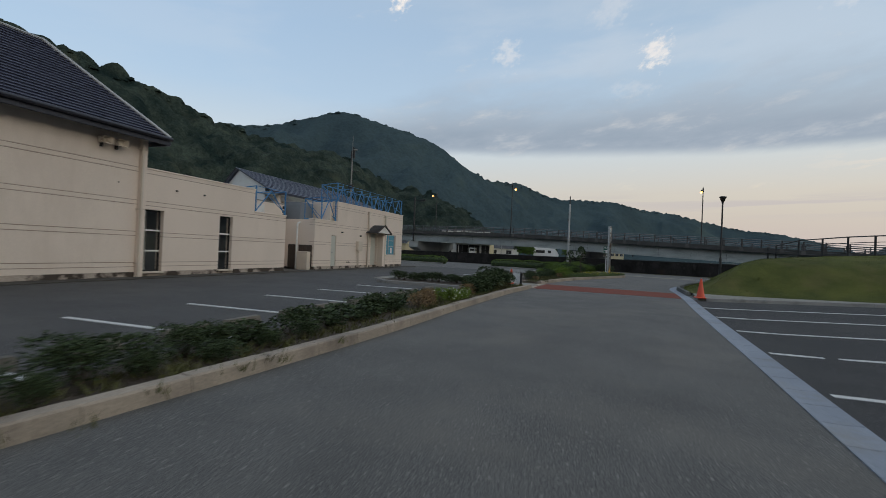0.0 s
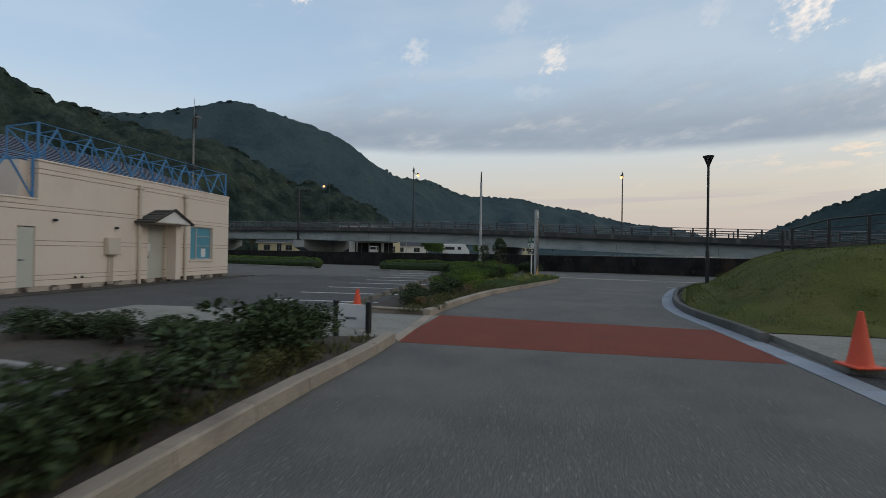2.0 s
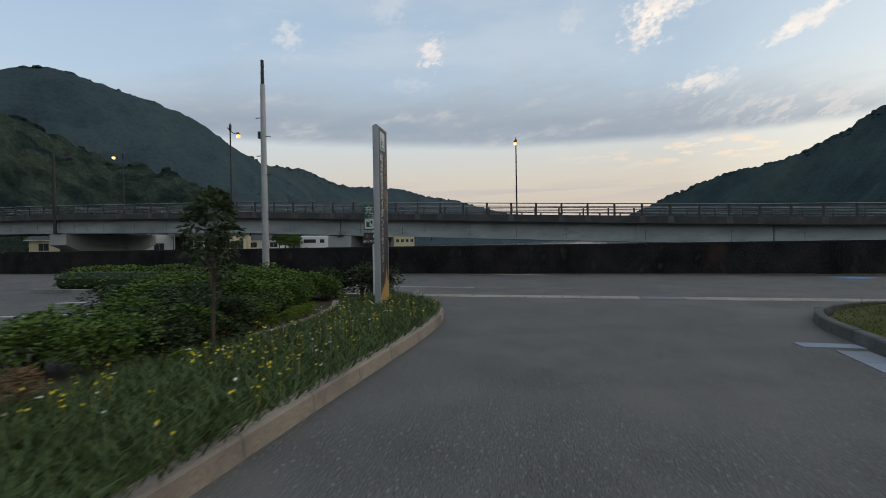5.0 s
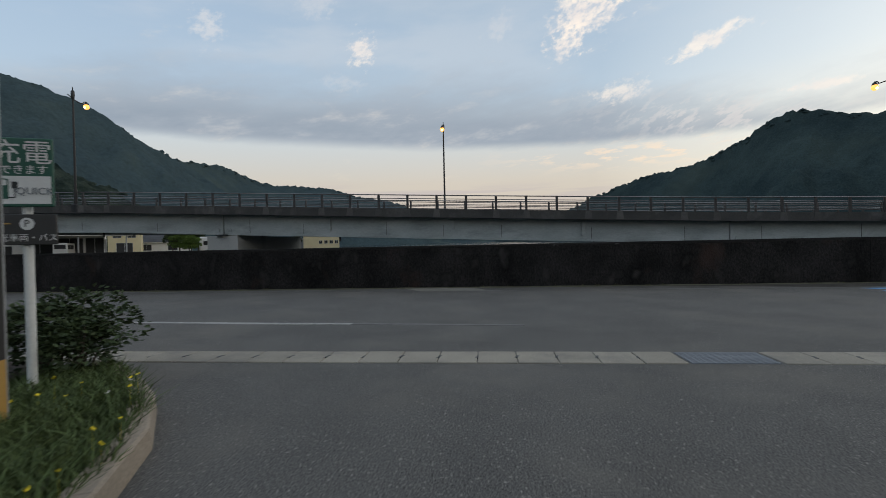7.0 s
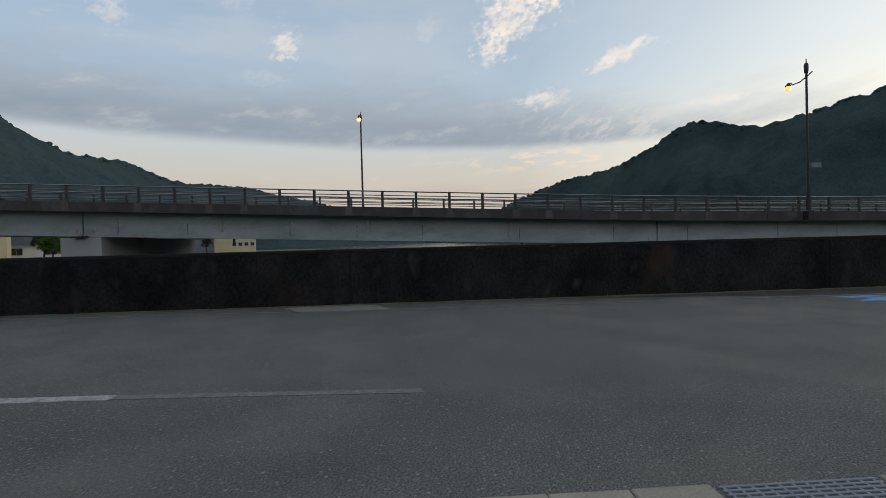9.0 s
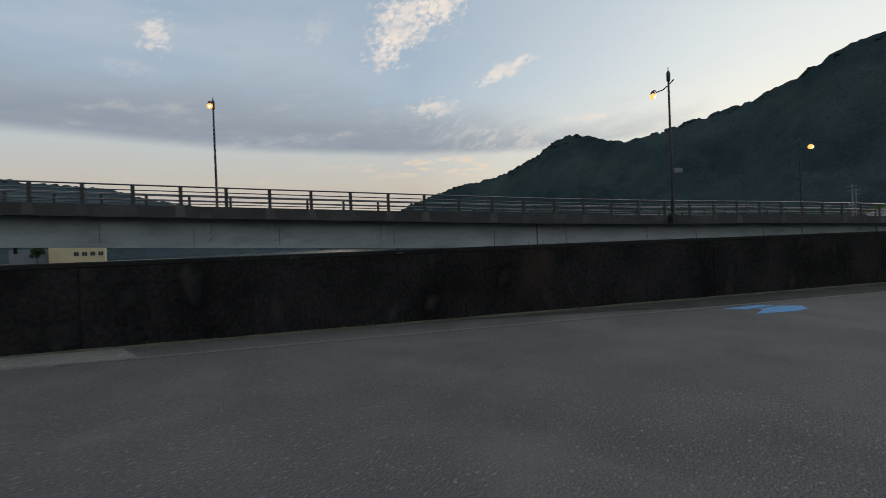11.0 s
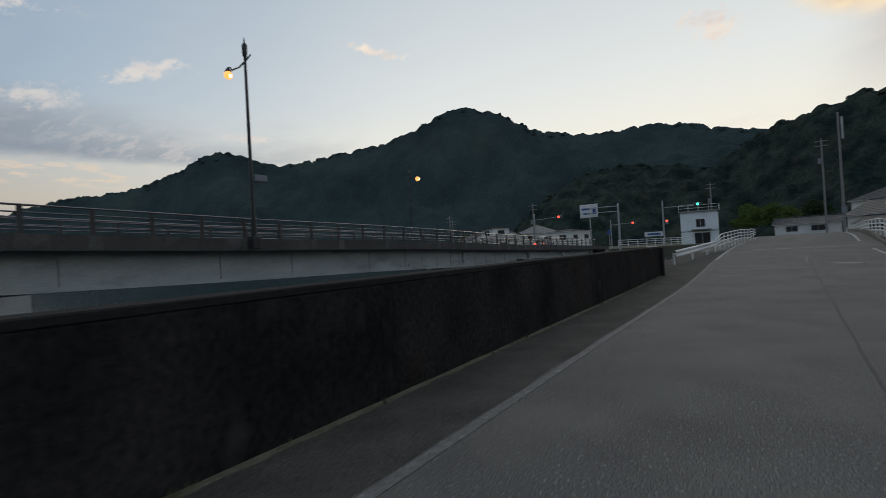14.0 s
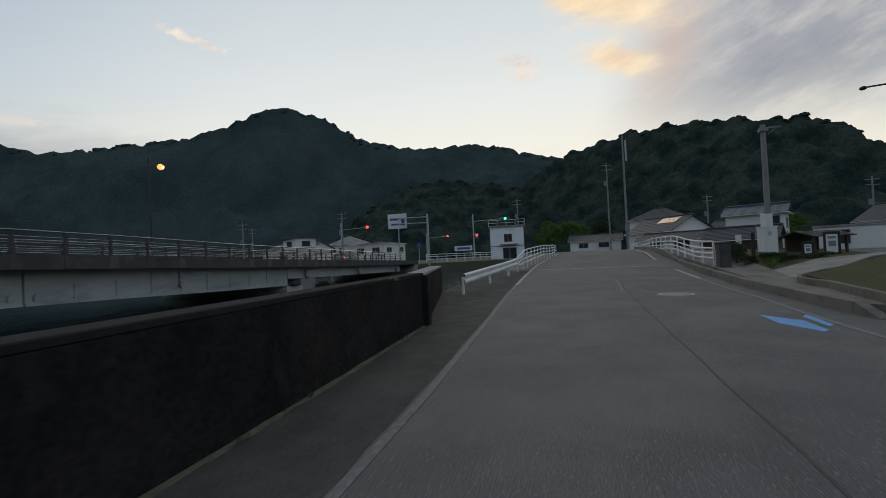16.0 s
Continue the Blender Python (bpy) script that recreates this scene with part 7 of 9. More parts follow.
# ---- trees ----
def tree_kind(seed, h, r, n, leaf, mat):
    random.seed(seed)
    g = Geo().tube((0, 0, -0.2), (0.05 * h, 0, h * 0.38), 0.035 * h, 0.024 * h, 8)
    blobs = []
    for i in range(11):
        a = i * 2.4 + random.uniform(-0.3, 0.3)
        z = h * random.uniform(0.38, 0.86)
        q = r * random.uniform(0.25, 0.72) * (1.15 - z / h * 0.6)
        tip = (math.cos(a) * q, math.sin(a) * q, z)
        g.tube((0.05 * h, 0, h * 0.34), tip, 0.014 * h, 0.005 * h, 6)
        blobs.append((*tip, r * random.uniform(0.28, 0.45), h * random.uniform(0.10, 0.17)))
    blobs.append((0, 0, h * 0.88, r * 0.35, h * 0.12))
    return g.mesh("trunk", BARK), leaf_set(bushy(n, blobs), leaf, 0.6).mesh("crown", mat)


TREES = [tree_kind(41, 7.0, 3.2, 2600, 0.42, LEAF_DARK), tree_kind(42, 6.0, 3.4, 5200, 0.28, LEAF_MID), tree_kind(43, 8.0, 3.6, 2600, 0.45, LEAF_DARK)]
random.seed(9)


def tree(k, x, y, s, label, z=None):
    ob = new("tree")
    ob.matrix_world = pose(x, y, far_ground(x, y) if z is None else z, 0, 0, random.uniform(0, 360)) @ Matrix.Diagonal((s, s, s, 1))
    part("trunk", TREES[k][0], None, ob)
    part("crown", TREES[k][1], None, ob)
    return tagged(ob, label, "tree", "bank trees")

# ---- signs, cones and poles ----
def tall_sign():
    s = thing("tall_sign", (-6.495, -11.745, 0.10), "tall narrow charcoal sign pillar with white lettering and an ochre foot", "sign")
    s.matrix_world = pose(-6.495, -11.745, 0.10, 0, 0, 95)
    w, d, h = 0.325, 0.066, 3.84
    part("frame", Geo().box(-w, -w + 0.025, -d, d, 0, h, 0.01).box(w - 0.025, w, -d, d, 0, h, 0.01).box(-w, w, -d, d, h - 0.03, h, 0.01).box(-w + 0.01, w - 0.01, -d + 0.03, d - 0.03, 0, h - 0.01), POLE_GREY, s, "pale aluminium frame")
    part("crest", Geo().box(-w + 0.02, -w + 0.10, -0.03, 0.03, h - 0.002, h + 0.02, 0.005), POLE_DARK, s)
    for y0, y1, k in ((-d + 0.004, -d + 0.012, 1), (d - 0.012, d - 0.004, -1)):
        panel = part("panel", Geo().box(-w + 0.022, w - 0.022, y0, y1, 0.02, h - 0.03), SIGN_BLACK, s, "charcoal sign face")
        f = -d if k > 0 else d

        def raised(name, polys, mat, e0, e1, label=""):
            g = Geo()
            for poly in polys:
                n = len(poly)
                g.add([(x * k, f + (0.002 - e0) * k, z) for x, z in poly] + [(x * k, f + (0.002 - e1) * k, z) for x, z in poly],
                      [tuple(range(n, 2 * n))] + [(i, (i + 1) % n, n + (i + 1) % n, n + i) for i in range(n)])
            return part(name, g, mat, panel, label)

        raised("ochre_foot", ([(-0.30, 0.03), (0.30, 0.03), (0.30, 0.52), (0.02, 0.50), (-0.14, 0.40), (-0.30, 0.26)], [(0.02, 0.50), (0.235, 0.518), (0.20, 0.63), (0.06, 0.60)], [(0.085, 0.61), (0.175, 0.625), (0.165, 0.72), (0.10, 0.72)],
                              [(0.118, 0.72), (0.148, 0.72), (0.140, 0.90), (0.126, 0.90)]), SIGN_GOLD, 0.0, 0.003, "ochre church silhouette")
        raised("emblem", ([(-0.21, 3.36), (0.13, 3.36), (0.13, 3.74), (-0.21, 3.74)],), SIGN_WHITE, 0.0, 0.003, "white emblem panel")
        arch = [(0.10 * math.cos(a), 0.13 * math.sin(a)) for a in (math.pi * i / 8 for i in range(9))]
        raised("emblem_mark", ([(-0.19, 3.38), (0.11, 3.38), (0.11, 3.42), (-0.19, 3.42)], [(-0.17, 3.44), (-0.10, 3.44), (-0.135, 3.70)], [(-0.12, 3.44), (-0.07, 3.44), (-0.095, 3.62)],
                               [(x + 0.01, z + 3.44) for x, z in arch] + [(-0.05, 3.44), (-0.04, 3.52), (0.01, 3.55), (0.06, 3.52), (0.07, 3.44)]), SIGN_TEAL, 0.003, 0.005, "teal house and trees")
        turn = Matrix.Translation((0, f - 0.004 * k, 0)) @ (pose(0, 0, 0, 90) if k > 0 else pose(0, 0, 0, 90, 0, 180))
        for i, ch in enumerate("﨑津集落ガイダンスセンター"):
            z = 3.155 - 0.1945 * i
            bar = ch == "ー"
            m = turn @ Matrix.Translation((-0.135, z, 0)) @ (pose(0, 0, 0, 0, 0, 90) if bar else Matrix.Identity(4))
            lettering("lettering", ch, 0.215, SIGN_WHITE, panel, m)
        for i, ch in enumerate("道の駅﨑津"):
            z = 3.15 - (0.215 * i if i < 3 else 0.235 * i + 0.06)
            lettering("lettering", ch, 0.20 if i < 3 else 0.25, SIGN_BROWN, panel, turn @ Matrix.Translation((0.12, z, 0)), "bronze lettering")
    part("footing", Geo().box(-0.36, 0.36, -0.12, 0.12, -0.12, 0.0, 0.02), CONCRETE, s)


tall_sign()


def charge_sign():
    s = thing("charging_sign", (-7.10, -10.68, 0.08), "white post with a green charging sign above a dark parking sign", "sign")
    s.matrix_world = pose(-7.10, -10.68, 0.38, 0, 0, 22) @ Matrix.Diagonal((0.85, 0.85, 0.85, 1))
    part("post", Geo().tube((0, 0.06, -0.5), (0, 0.06, 2.25), 0.045, n=14), RAIL_WHITE, s, smooth=40)
    up = part("green_panel", Geo().box(-0.27, 0.27, -0.02, 0.01, 1.66, 2.38, 0.008), SIGN_GREEN, s, "green charging panel")
    part("white_field", Geo().box(-0.25, 0.25, -0.024, -0.02, 1.69, 1.98), SIGN_WHITE, up)
    face = pose(0, -0.026, 0, 90)
    lettering("lettering", "充電", 0.27, SIGN_WHITE, up, face @ Matrix.Translation((0, 2.21, 0)))
    lettering("lettering", "できます", 0.105, SIGN_WHITE, up, face @ Matrix.Translation((0.02, 2.04, 0)))
    lettering("lettering", "QUICK", 0.105, PANEL_GREY, up, face @ Matrix.Translation((0.11, 1.82, 0.003)))
    part("pump_mark", Geo().box(-0.21, -0.12, -0.028, -0.024, 1.74, 1.88).box(-0.21, -0.20, -0.028, -0.024, 1.88, 1.95).box(-0.13, -0.12, -0.028, -0.024, 1.88, 1.95).box(-0.21, -0.12, -0.028, -0.024, 1.94, 1.95), SIGN_GREEN, up, "green pump symbol")
    part("plug_mark", Geo().box(-0.09, -0.04, -0.028, -0.024, 1.85, 1.92).box(-0.07, -0.06, -0.028, -0.024, 1.76, 1.85).box(-0.12, -0.06, -0.028, -0.024, 1.75, 1.76), BLACK, up)
    lo = part("dark_panel", Geo().box(-0.29, 0.29, -0.02, 0.01, 1.26, 1.58, 0.008), SIGN_BLACK, s, "dark parking panel")
    lettering("lettering", "観光車両・バス", 0.085, SIGN_WHITE, lo, face @ Matrix.Translation((0, 1.33, 0)))
    part("disc", Geo().add([(0.03 + 0.065 * math.cos(a), -0.024, 1.48 + 0.065 * math.sin(a)) for a in (i * math.pi / 10 for i in range(20))], [tuple(range(20))]), SIGN_WHITE, lo)
    lettering("lettering", "P", 0.10, SIGN_BLACK, lo, face @ Matrix.Translation((0.03, 1.48, 0.002)))
    lettering("arrow", "←", 0.17, SIGN_GOLD, lo, face @ Matrix.Translation((-0.17, 1.48, 0)), "ochre arrow")
    for z in (1.45, 1.95):
        part("clamp", Geo().box(-0.06, 0.06, 0.01, 0.06, z - 0.02, z + 0.02), POLE_GREY, s)


charge_sign()


def cone(x, y, z, lean, stripe):
    c = thing("traffic_cone", (x, y, z), "faded orange-red plastic traffic cone standing on concrete", "traffic cone", "traffic cones")
    c.matrix_world = pose(x, y, z, lean, 0, 25)
    part("base", Geo().box(-0.19, 0.19, -0.19, 0.19, 0, 0.035, 0.012), BLACK if stripe else CONE_RED, c, "square base plate")
    part("body", Geo().lathe(0, 0, [(0.15, 0.03), (0.135, 0.06), (0.035, 0.66), (0.028, 0.70), (0.02, 0.70)], 20), CONE_RED, c, smooth=40)
    if stripe:
        part("collar", Geo().lathe(0, 0, [(0.112, 0.22), (0.106, 0.26)], 20), PLINTH, c)


cone(3.10, -29.86, ground_z(3.1, -29.86) + 0.10, 0, False)
cone(-4.62, -30.15, 0.012, 1.5, True)


def low_board():
    b = thing("low_board", (-3.55, -31.3, 0.09), "low white board between two black posts beside the walkway", "notice board")
    m = pose(-3.42, -31.37, 0.09, 0, 0, 187)
    b.matrix_world = m
    for x in (0.0, 0.62):
        part("post", Geo().box(x - 0.04, x + 0.04, -0.04, 0.04, -0.1, 0.52, 0.01), BLACK, b)
        part("cap", Geo().box(x - 0.05, x + 0.05, -0.05, 0.05, 0.52, 0.545, 0.01), BLACK, b)
    part("board", Geo().box(0.04, 0.58, -0.012, 0.012, 0.10, 0.49, 0.005), SIGN_WHITE, b, "plain white board")
    part("printed_mark", Geo().box(0.22, 0.42, 0.012, 0.015, 0.24, 0.28), PANEL_GREY, b)
    part("footing", Geo().box(-0.12, 0.12, -0.12, 0.12, -0.08, 0.03, 0.02), CONCRETE, b)


low_board()


def park_lamp(x, y, z):
    l = thing("park_lamp", (x, y, z), "slim black park lamp post with a flared unlit head", "street lamp")
    part("post", Geo().tube((0, 0, -0.2), (0, 0, 1.35), 0.072, n=14).tube((0, 0, 1.35), (0, 0, 1.45), 0.072, 0.048, 14).tube((0, 0, 1.45), (0, 0, 4.75), 0.048, 0.044, 14), POLE_DARK, l, smooth=40)
    part("head", Geo().lathe(0, 0, [(0.05, 4.72), (0.07, 4.80), (0.165, 5.04), (0.205, 5.10), (0.205, 5.13), (0.08, 5.16)], 20), POLE_DARK, l, smooth=50)
    part("lens", Geo().lathe(0, 0, [(0.085, 4.84), (0.16, 5.02), (0.155, 5.03)], 20), LAMP_GLASS, l, "clear lens", smooth=50)


park_lamp(1.82, -16.3, mound_z(1.82, -16.3) - 0.05)


def round_pole(x, y, h, r0, r1, mat, label, name="utility_pole", z=None, steps=True, group="poles"):
    z = (ground_z(x, y) if y < 0.3 else far_ground(x, y)) if z is None else z
    p = thing(name, (x, y, z), label, "pole", group)
    part("shaft", Geo().tube((0, 0, -0.3), (0, 0, h), r0, r1, 14), mat, p, smooth=40)
    if steps:
        n = int((h - 2.5) / 0.55)
        for i in range(n):
            zz = 2.4 + 0.55 * i
            a = math.pi * (i % 2)
            part("step_bolt", Geo().tube((0, 0, zz), (math.cos(a) * (r0 + 0.13), math.sin(a) * (r0 + 0.13), zz), 0.012, n=5), BLACK, p)
    return p


p = round_pole(-10.98, -9.40, 6.10, 0.105, 0.070, POLE_GREY, "bare pale grey steel pole with step bolts in the island", "steel_pole")
part("top_sleeve", Geo().tube((0, 0, 5.9), (0, 0, 6.80), 0.055, 0.045, 10), BLACK, p)
part("fitting", Geo().box(-0.16, -0.06, -0.05, 0.05, 4.55, 4.75, 0.01), BLACK, p)

# radio mast behind the building
mast = thing("radio_mast", (-41.0, -9.6, 0.0), "thin dark radio mast with aerials behind the building", "mast")
part("shaft", Geo().tube((0, 0, -0.1), (0, 0, 12.5), 0.11, 0.08, 10).tube((0, 0, 12.5), (0, 0, 15.9), 0.04, 0.02, 8), POLE_CONC, mast, smooth=40)
for z, x in ((13.6, 0.28), (13.3, -0.30), (13.7, 0.05)):
    part("aerial", Geo().tube((x, 0.1, z - 0.7), (x, 0.1, z + 0.7), 0.09, n=8), POLE_DARK, mast)
part("dish", Geo().lathe(0.35, 0.2, [(0.05, 13.9), (0.25, 14.0), (0.27, 14.1)], 12), POLE_GREY, mast)
part("arm", Geo().tube((0, 0, 11.2), (1.1, 0.4, 11.3), 0.04).tube((0, 0, 9.6), (-2.6, -1.0, 9.9), 0.03), POLE_DARK, mast)
part("bracket", Geo().box(-0.3, 0.3, -0.25, 0.25, 9.0, 9.5, 0.03), POLE_DARK, mast)
lamp_post = round_pole(-41.3, -8.7, 6.6, 0.06, 0.05, POLE_GREY, "slim pale lamp post with a lit amber lamp beside the mast", "street_lamp", z=0.0, steps=False)
part("arm", Geo().path([(0, 0, 6.5), (0.15, 0.1, 6.7), (0.35, 0.2, 6.65)], 0.03), POLE_DARK, lamp_post)
part("globe", Geo().ball(0.38, 0.22, 6.50, 0.17, n=12, k=8), LAMP_GLOW, lamp_post, "lit amber globe", smooth=80)
cam_pole = round_pole(-52.45, 15.32, 7.85, 0.16, 0.12, POLE_DARK, "dark pole with signal boxes standing at the bridge edge", z=RAIL_TOP(-52.45) - 2.6, steps=False)
part("arm", Geo().tube((0, 0, 7.2), (2.4, 0, 7.4), 0.05).box(1.4, 2.0, -0.15, 0.15, 7.0, 7.3, 0.02).box(2.1, 2.6, -0.12, 0.12, 7.1, 7.35, 0.02), POLE_DARK, cam_pole)


# ---- houses ----
def house(x, y, w, d, h, rot, wall_mat, roof_mat, roof="gable", rise=1.6, over=0.45, label="", windows=(), z=None, storeys=1, name="house"):
    """A house with real eaves; windows: (face, across, up, width, height)."""
    z = far_ground(x, y) if z is None else z
    t = thing(name, (x, y, z), label, "house", "riverside houses")
    t.matrix_world = pose(x, y, z, 0, 0, rot)
    a, b = w / 2, d / 2
    body = Geo().box(-a, a, -b, b, -0.8, h)
    if roof == "gable":
        body.add([(-a, -b, h), (-a, b, h), (-a, 0, h + rise * 0.93), (a, -b, h), (a, b, h), (a, 0, h + rise * 0.93)], [(0, 2, 1), (3, 4, 5)])
    part("wall", body, wall_mat, t)
    A, B = a + over, b + over
    zr, ze = h + rise, h - over * rise / b
    if roof == "gable":
        ribbed_slope("roof", [(-A, -B, ze), (A, -B, ze), (A, 0, zr), (-A, 0, zr)], 9, roof_mat, t, 0.028)
        ribbed_slope("roof", [(A, B, ze), (-A, B, ze), (-A, 0, zr), (A, 0, zr)], 9, roof_mat, t, 0.028)
        part("ridge", Geo().tube((-A, 0, zr + 0.05), (A, 0, zr + 0.05), 0.10, n=8), roof_mat, t)
    elif roof == "hip":
        k = max(0.3, a - b)
        for c in ([(-A, -B, ze), (A, -B, ze), (k, 0, zr), (-k, 0, zr)], [(A, B, ze), (-A, B, ze), (-k, 0, zr), (k, 0, zr)], [(A, -B, ze), (A, B, ze), (k, 0.001, zr), (k, -0.001, zr)], [(-A, B, ze), (-A, -B, ze), (-k, -0.001, zr), (-k, 0.001, zr)]):
            ribbed_slope("roof", c, 9, roof_mat, t, 0.028)
        part("ridge", Geo().tube((-k, 0, zr + 0.05), (k, 0, zr + 0.05), 0.10, n=8), roof_mat, t)
    else:
        part("roof", Geo().box(-a - 0.08, a + 0.08, -b - 0.08, b + 0.08, h, h + 0.22, 0.02), roof_mat, t)
    if roof != "flat":
        part("eave", Geo().box(-A, A, -B, B, ze - 0.10, ze - 0.02), WHITE_WALL, t)
    for face, u, v, ww, hh in windows:
        m = {"f": pose(0, -b, 0), "b": pose(0, b, 0, 0, 0, 180), "l": pose(-a, 0, 0, 0, 0, -90), "r": pose(a, 0, 0, 0, 0, 90)}[face]
        win = part("window", Geo().box(u - ww / 2, u + ww / 2, -0.03, 0.02, v, v + hh, m=m), DARK_ROOM, t, "dark window")
        part("frame", Geo().box(u - ww / 2 - 0.05, u + ww / 2 + 0.05, -0.06, 0.0, v - 0.06, v, m=m).box(u - ww / 2 - 0.05, u + ww / 2 + 0.05, -0.06, 0.0, v + hh, v + hh + 0.05, m=m)
             .box(u - 0.025, u + 0.025, -0.05, 0.0, v, v + hh, m=m).box(u - ww / 2 - 0.05, u - ww / 2, -0.06, 0, v, v + hh, m=m).box(u + ww / 2, u + ww / 2 + 0.05, -0.06, 0, v, v + hh, m=m), POLE_GREY, win)
    return t


W2 = [("f", -1.6, 0.9, 1.5, 1.1), ("f", 1.6, 0.9, 1.5, 1.1), ("f", -1.6, 3.5, 1.4, 0.9), ("f", 1.5, 3.5, 1.4, 0.9)]
# far bank, seen under the bridge
house(-82, 40, 9, 7, 2.7, 25, CREAM_WALL, ROOF_GREY, rise=1.5, label="small cream house with a grey tiled gable", windows=[("f", -2.4, 0.8, 1.4, 1.1), ("f", 0.4, 0.2, 1.0, 2.0), ("f", 2.6, 0.8, 1.4, 1.1)])
h = house(-58.5, 40, 11, 8, 5.6, 40, WHITE_WALL, CONCRETE, "flat", label="white two-storey shop building with a projecting canopy", windows=[("f", -4.6, 3.6, 1.0, 1.0), ("f", -2.9, 3.5, 1.7, 1.3), ("f", -0.9, 3.3, 1.8, 1.7), ("f", 1.1, 3.3, 1.8, 1.7), ("f", 3.1, 3.3, 1.8, 1.7), ("f", 4.9, 3.3, 1.0, 1.7),
    ("f", -3.9, 0.4, 1.2, 1.2), ("f", -0.8, 0.1, 2.6, 2.4), ("f", 2.0, 0.1, 2.6, 2.4), ("f", 4.5, 0.1, 1.8, 2.4), ("r", -2.0, 3.4, 1.6, 1.3), ("r", 1.6, 3.4, 1.6, 1.3), ("r", -1.5, 0.2, 3.0, 2.2), ("r", 2.3, 0.2, 2.0, 2.2)])
part("canopy", Geo().box(-2.5, 8.5, -6.8, -4.0, 2.75, 3.10, 0.03), WHITE_WALL, h, "flat white canopy")
for x in (-1.8, 3.0, 7.8):
    part("canopy_post", Geo().tube((x, -6.4, 0), (x, -6.4, 2.8), 0.09), POLE_GREY, h)
house(-70, 66, 5, 6, 5.2, 35, CREAM_WALL, CONCRETE, "flat", label="narrow cream two-storey building", windows=[("f", -1.1, 3.2, 1.2, 1.0), ("f", 1.1, 3.2, 1.2, 1.0), ("f", 0, 0.6, 2.4, 1.6)])
house(-70, 76, 10, 7, 2.6, 30, WHITE_WALL, ROOF_GREY, rise=1.5, label="low white house with a grey roof", windows=[("f", -2.5, 0.8, 1.6, 1.1), ("f", 2, 0.8, 1.6, 1.1)])
house(-95, 70, 11, 8, 4.6, 40, WHITE_WALL, ROOF_GREY, rise=1.7, label="white two-storey house with a grey roof", windows=W2)
house(-68, 46, 7, 6, 2.6, 40, CREAM_WALL, ROOF_GREY, rise=1.4, label="small cream house beside the river road", windows=[("f", -1.6, 0.8, 1.3, 1.1), ("f", 1.4, 0.3, 1.1, 1.9)])
h = house(-49.5, 113, 9.5, 9, 3.85, 18, CREAM_WALL, CONCRETE, "flat", label="cream harbour shed with four small windows", windows=[("f", -0.2, 1.7, 0.8, 0.8), ("f", 1.2, 1.7, 0.8, 0.8), ("f", 2.6, 1.7, 0.8, 0.8), ("f", 4.0, 1.7, 0.8, 0.8)])
part("annex", Geo().box(-11.0, -4.75, -3.6, 4.0, -0.3, 3.3, 0.03), PANEL_GREY, h, "grey lower annex")


def camper(x, y, rot):
    c = thing("camper_van", (x, y, far_ground(x, y)), "long white parked camper van with dark side windows", "van")
    c.matrix_world = pose(x, y, far_ground(x, y), 0, 0, rot)
    part("body", Geo().box(-2.9, 2.3, -1.0, 1.0, 0.45, 2.75, 0.16).add([(2.2, -0.95, 0.5), (3.1, -0.95, 0.5), (3.1, -0.95, 1.3), (2.2, -0.95, 2.5), (2.2, 0.95, 0.5), (3.1, 0.95, 0.5), (3.1, 0.95, 1.3), (2.2, 0.95, 2.5)],
         [(0, 1, 2, 3), (7, 6, 5, 4), (1, 5, 6, 2), (2, 6, 7, 3), (0, 4, 5, 1)]), SIGN_WHITE, c)
    for a, b in ((-2.3, -0.2), (0.5, 1.3)):
        part("side_window", Geo().box(a, b, -1.012, -0.99, 1.45, 2.1, 0.004), DARK_ROOM, c)
    part("windscreen", Geo().add([(2.28, -0.85, 2.35), (3.08, -0.85, 1.36), (3.08, 0.85, 1.36), (2.28, 0.85, 2.35)], [(0, 1, 2, 3)]).move(Matrix.Translation((0.02, 0, 0.02))), DARK_ROOM, c)
    for xx in (-1.9, 2.0):
        for yy in (-0.9, 0.9):
            wh = part("wheel", Geo().tube((xx, yy - 0.1, 0.36), (xx, yy + 0.1, 0.36), 0.36, n=16), BLACK, c)
            part("rim", Geo().tube((xx, yy - 0.12, 0.36), (xx, yy + 0.12, 0.36), 0.2, n=12), POLE_GREY, wh)


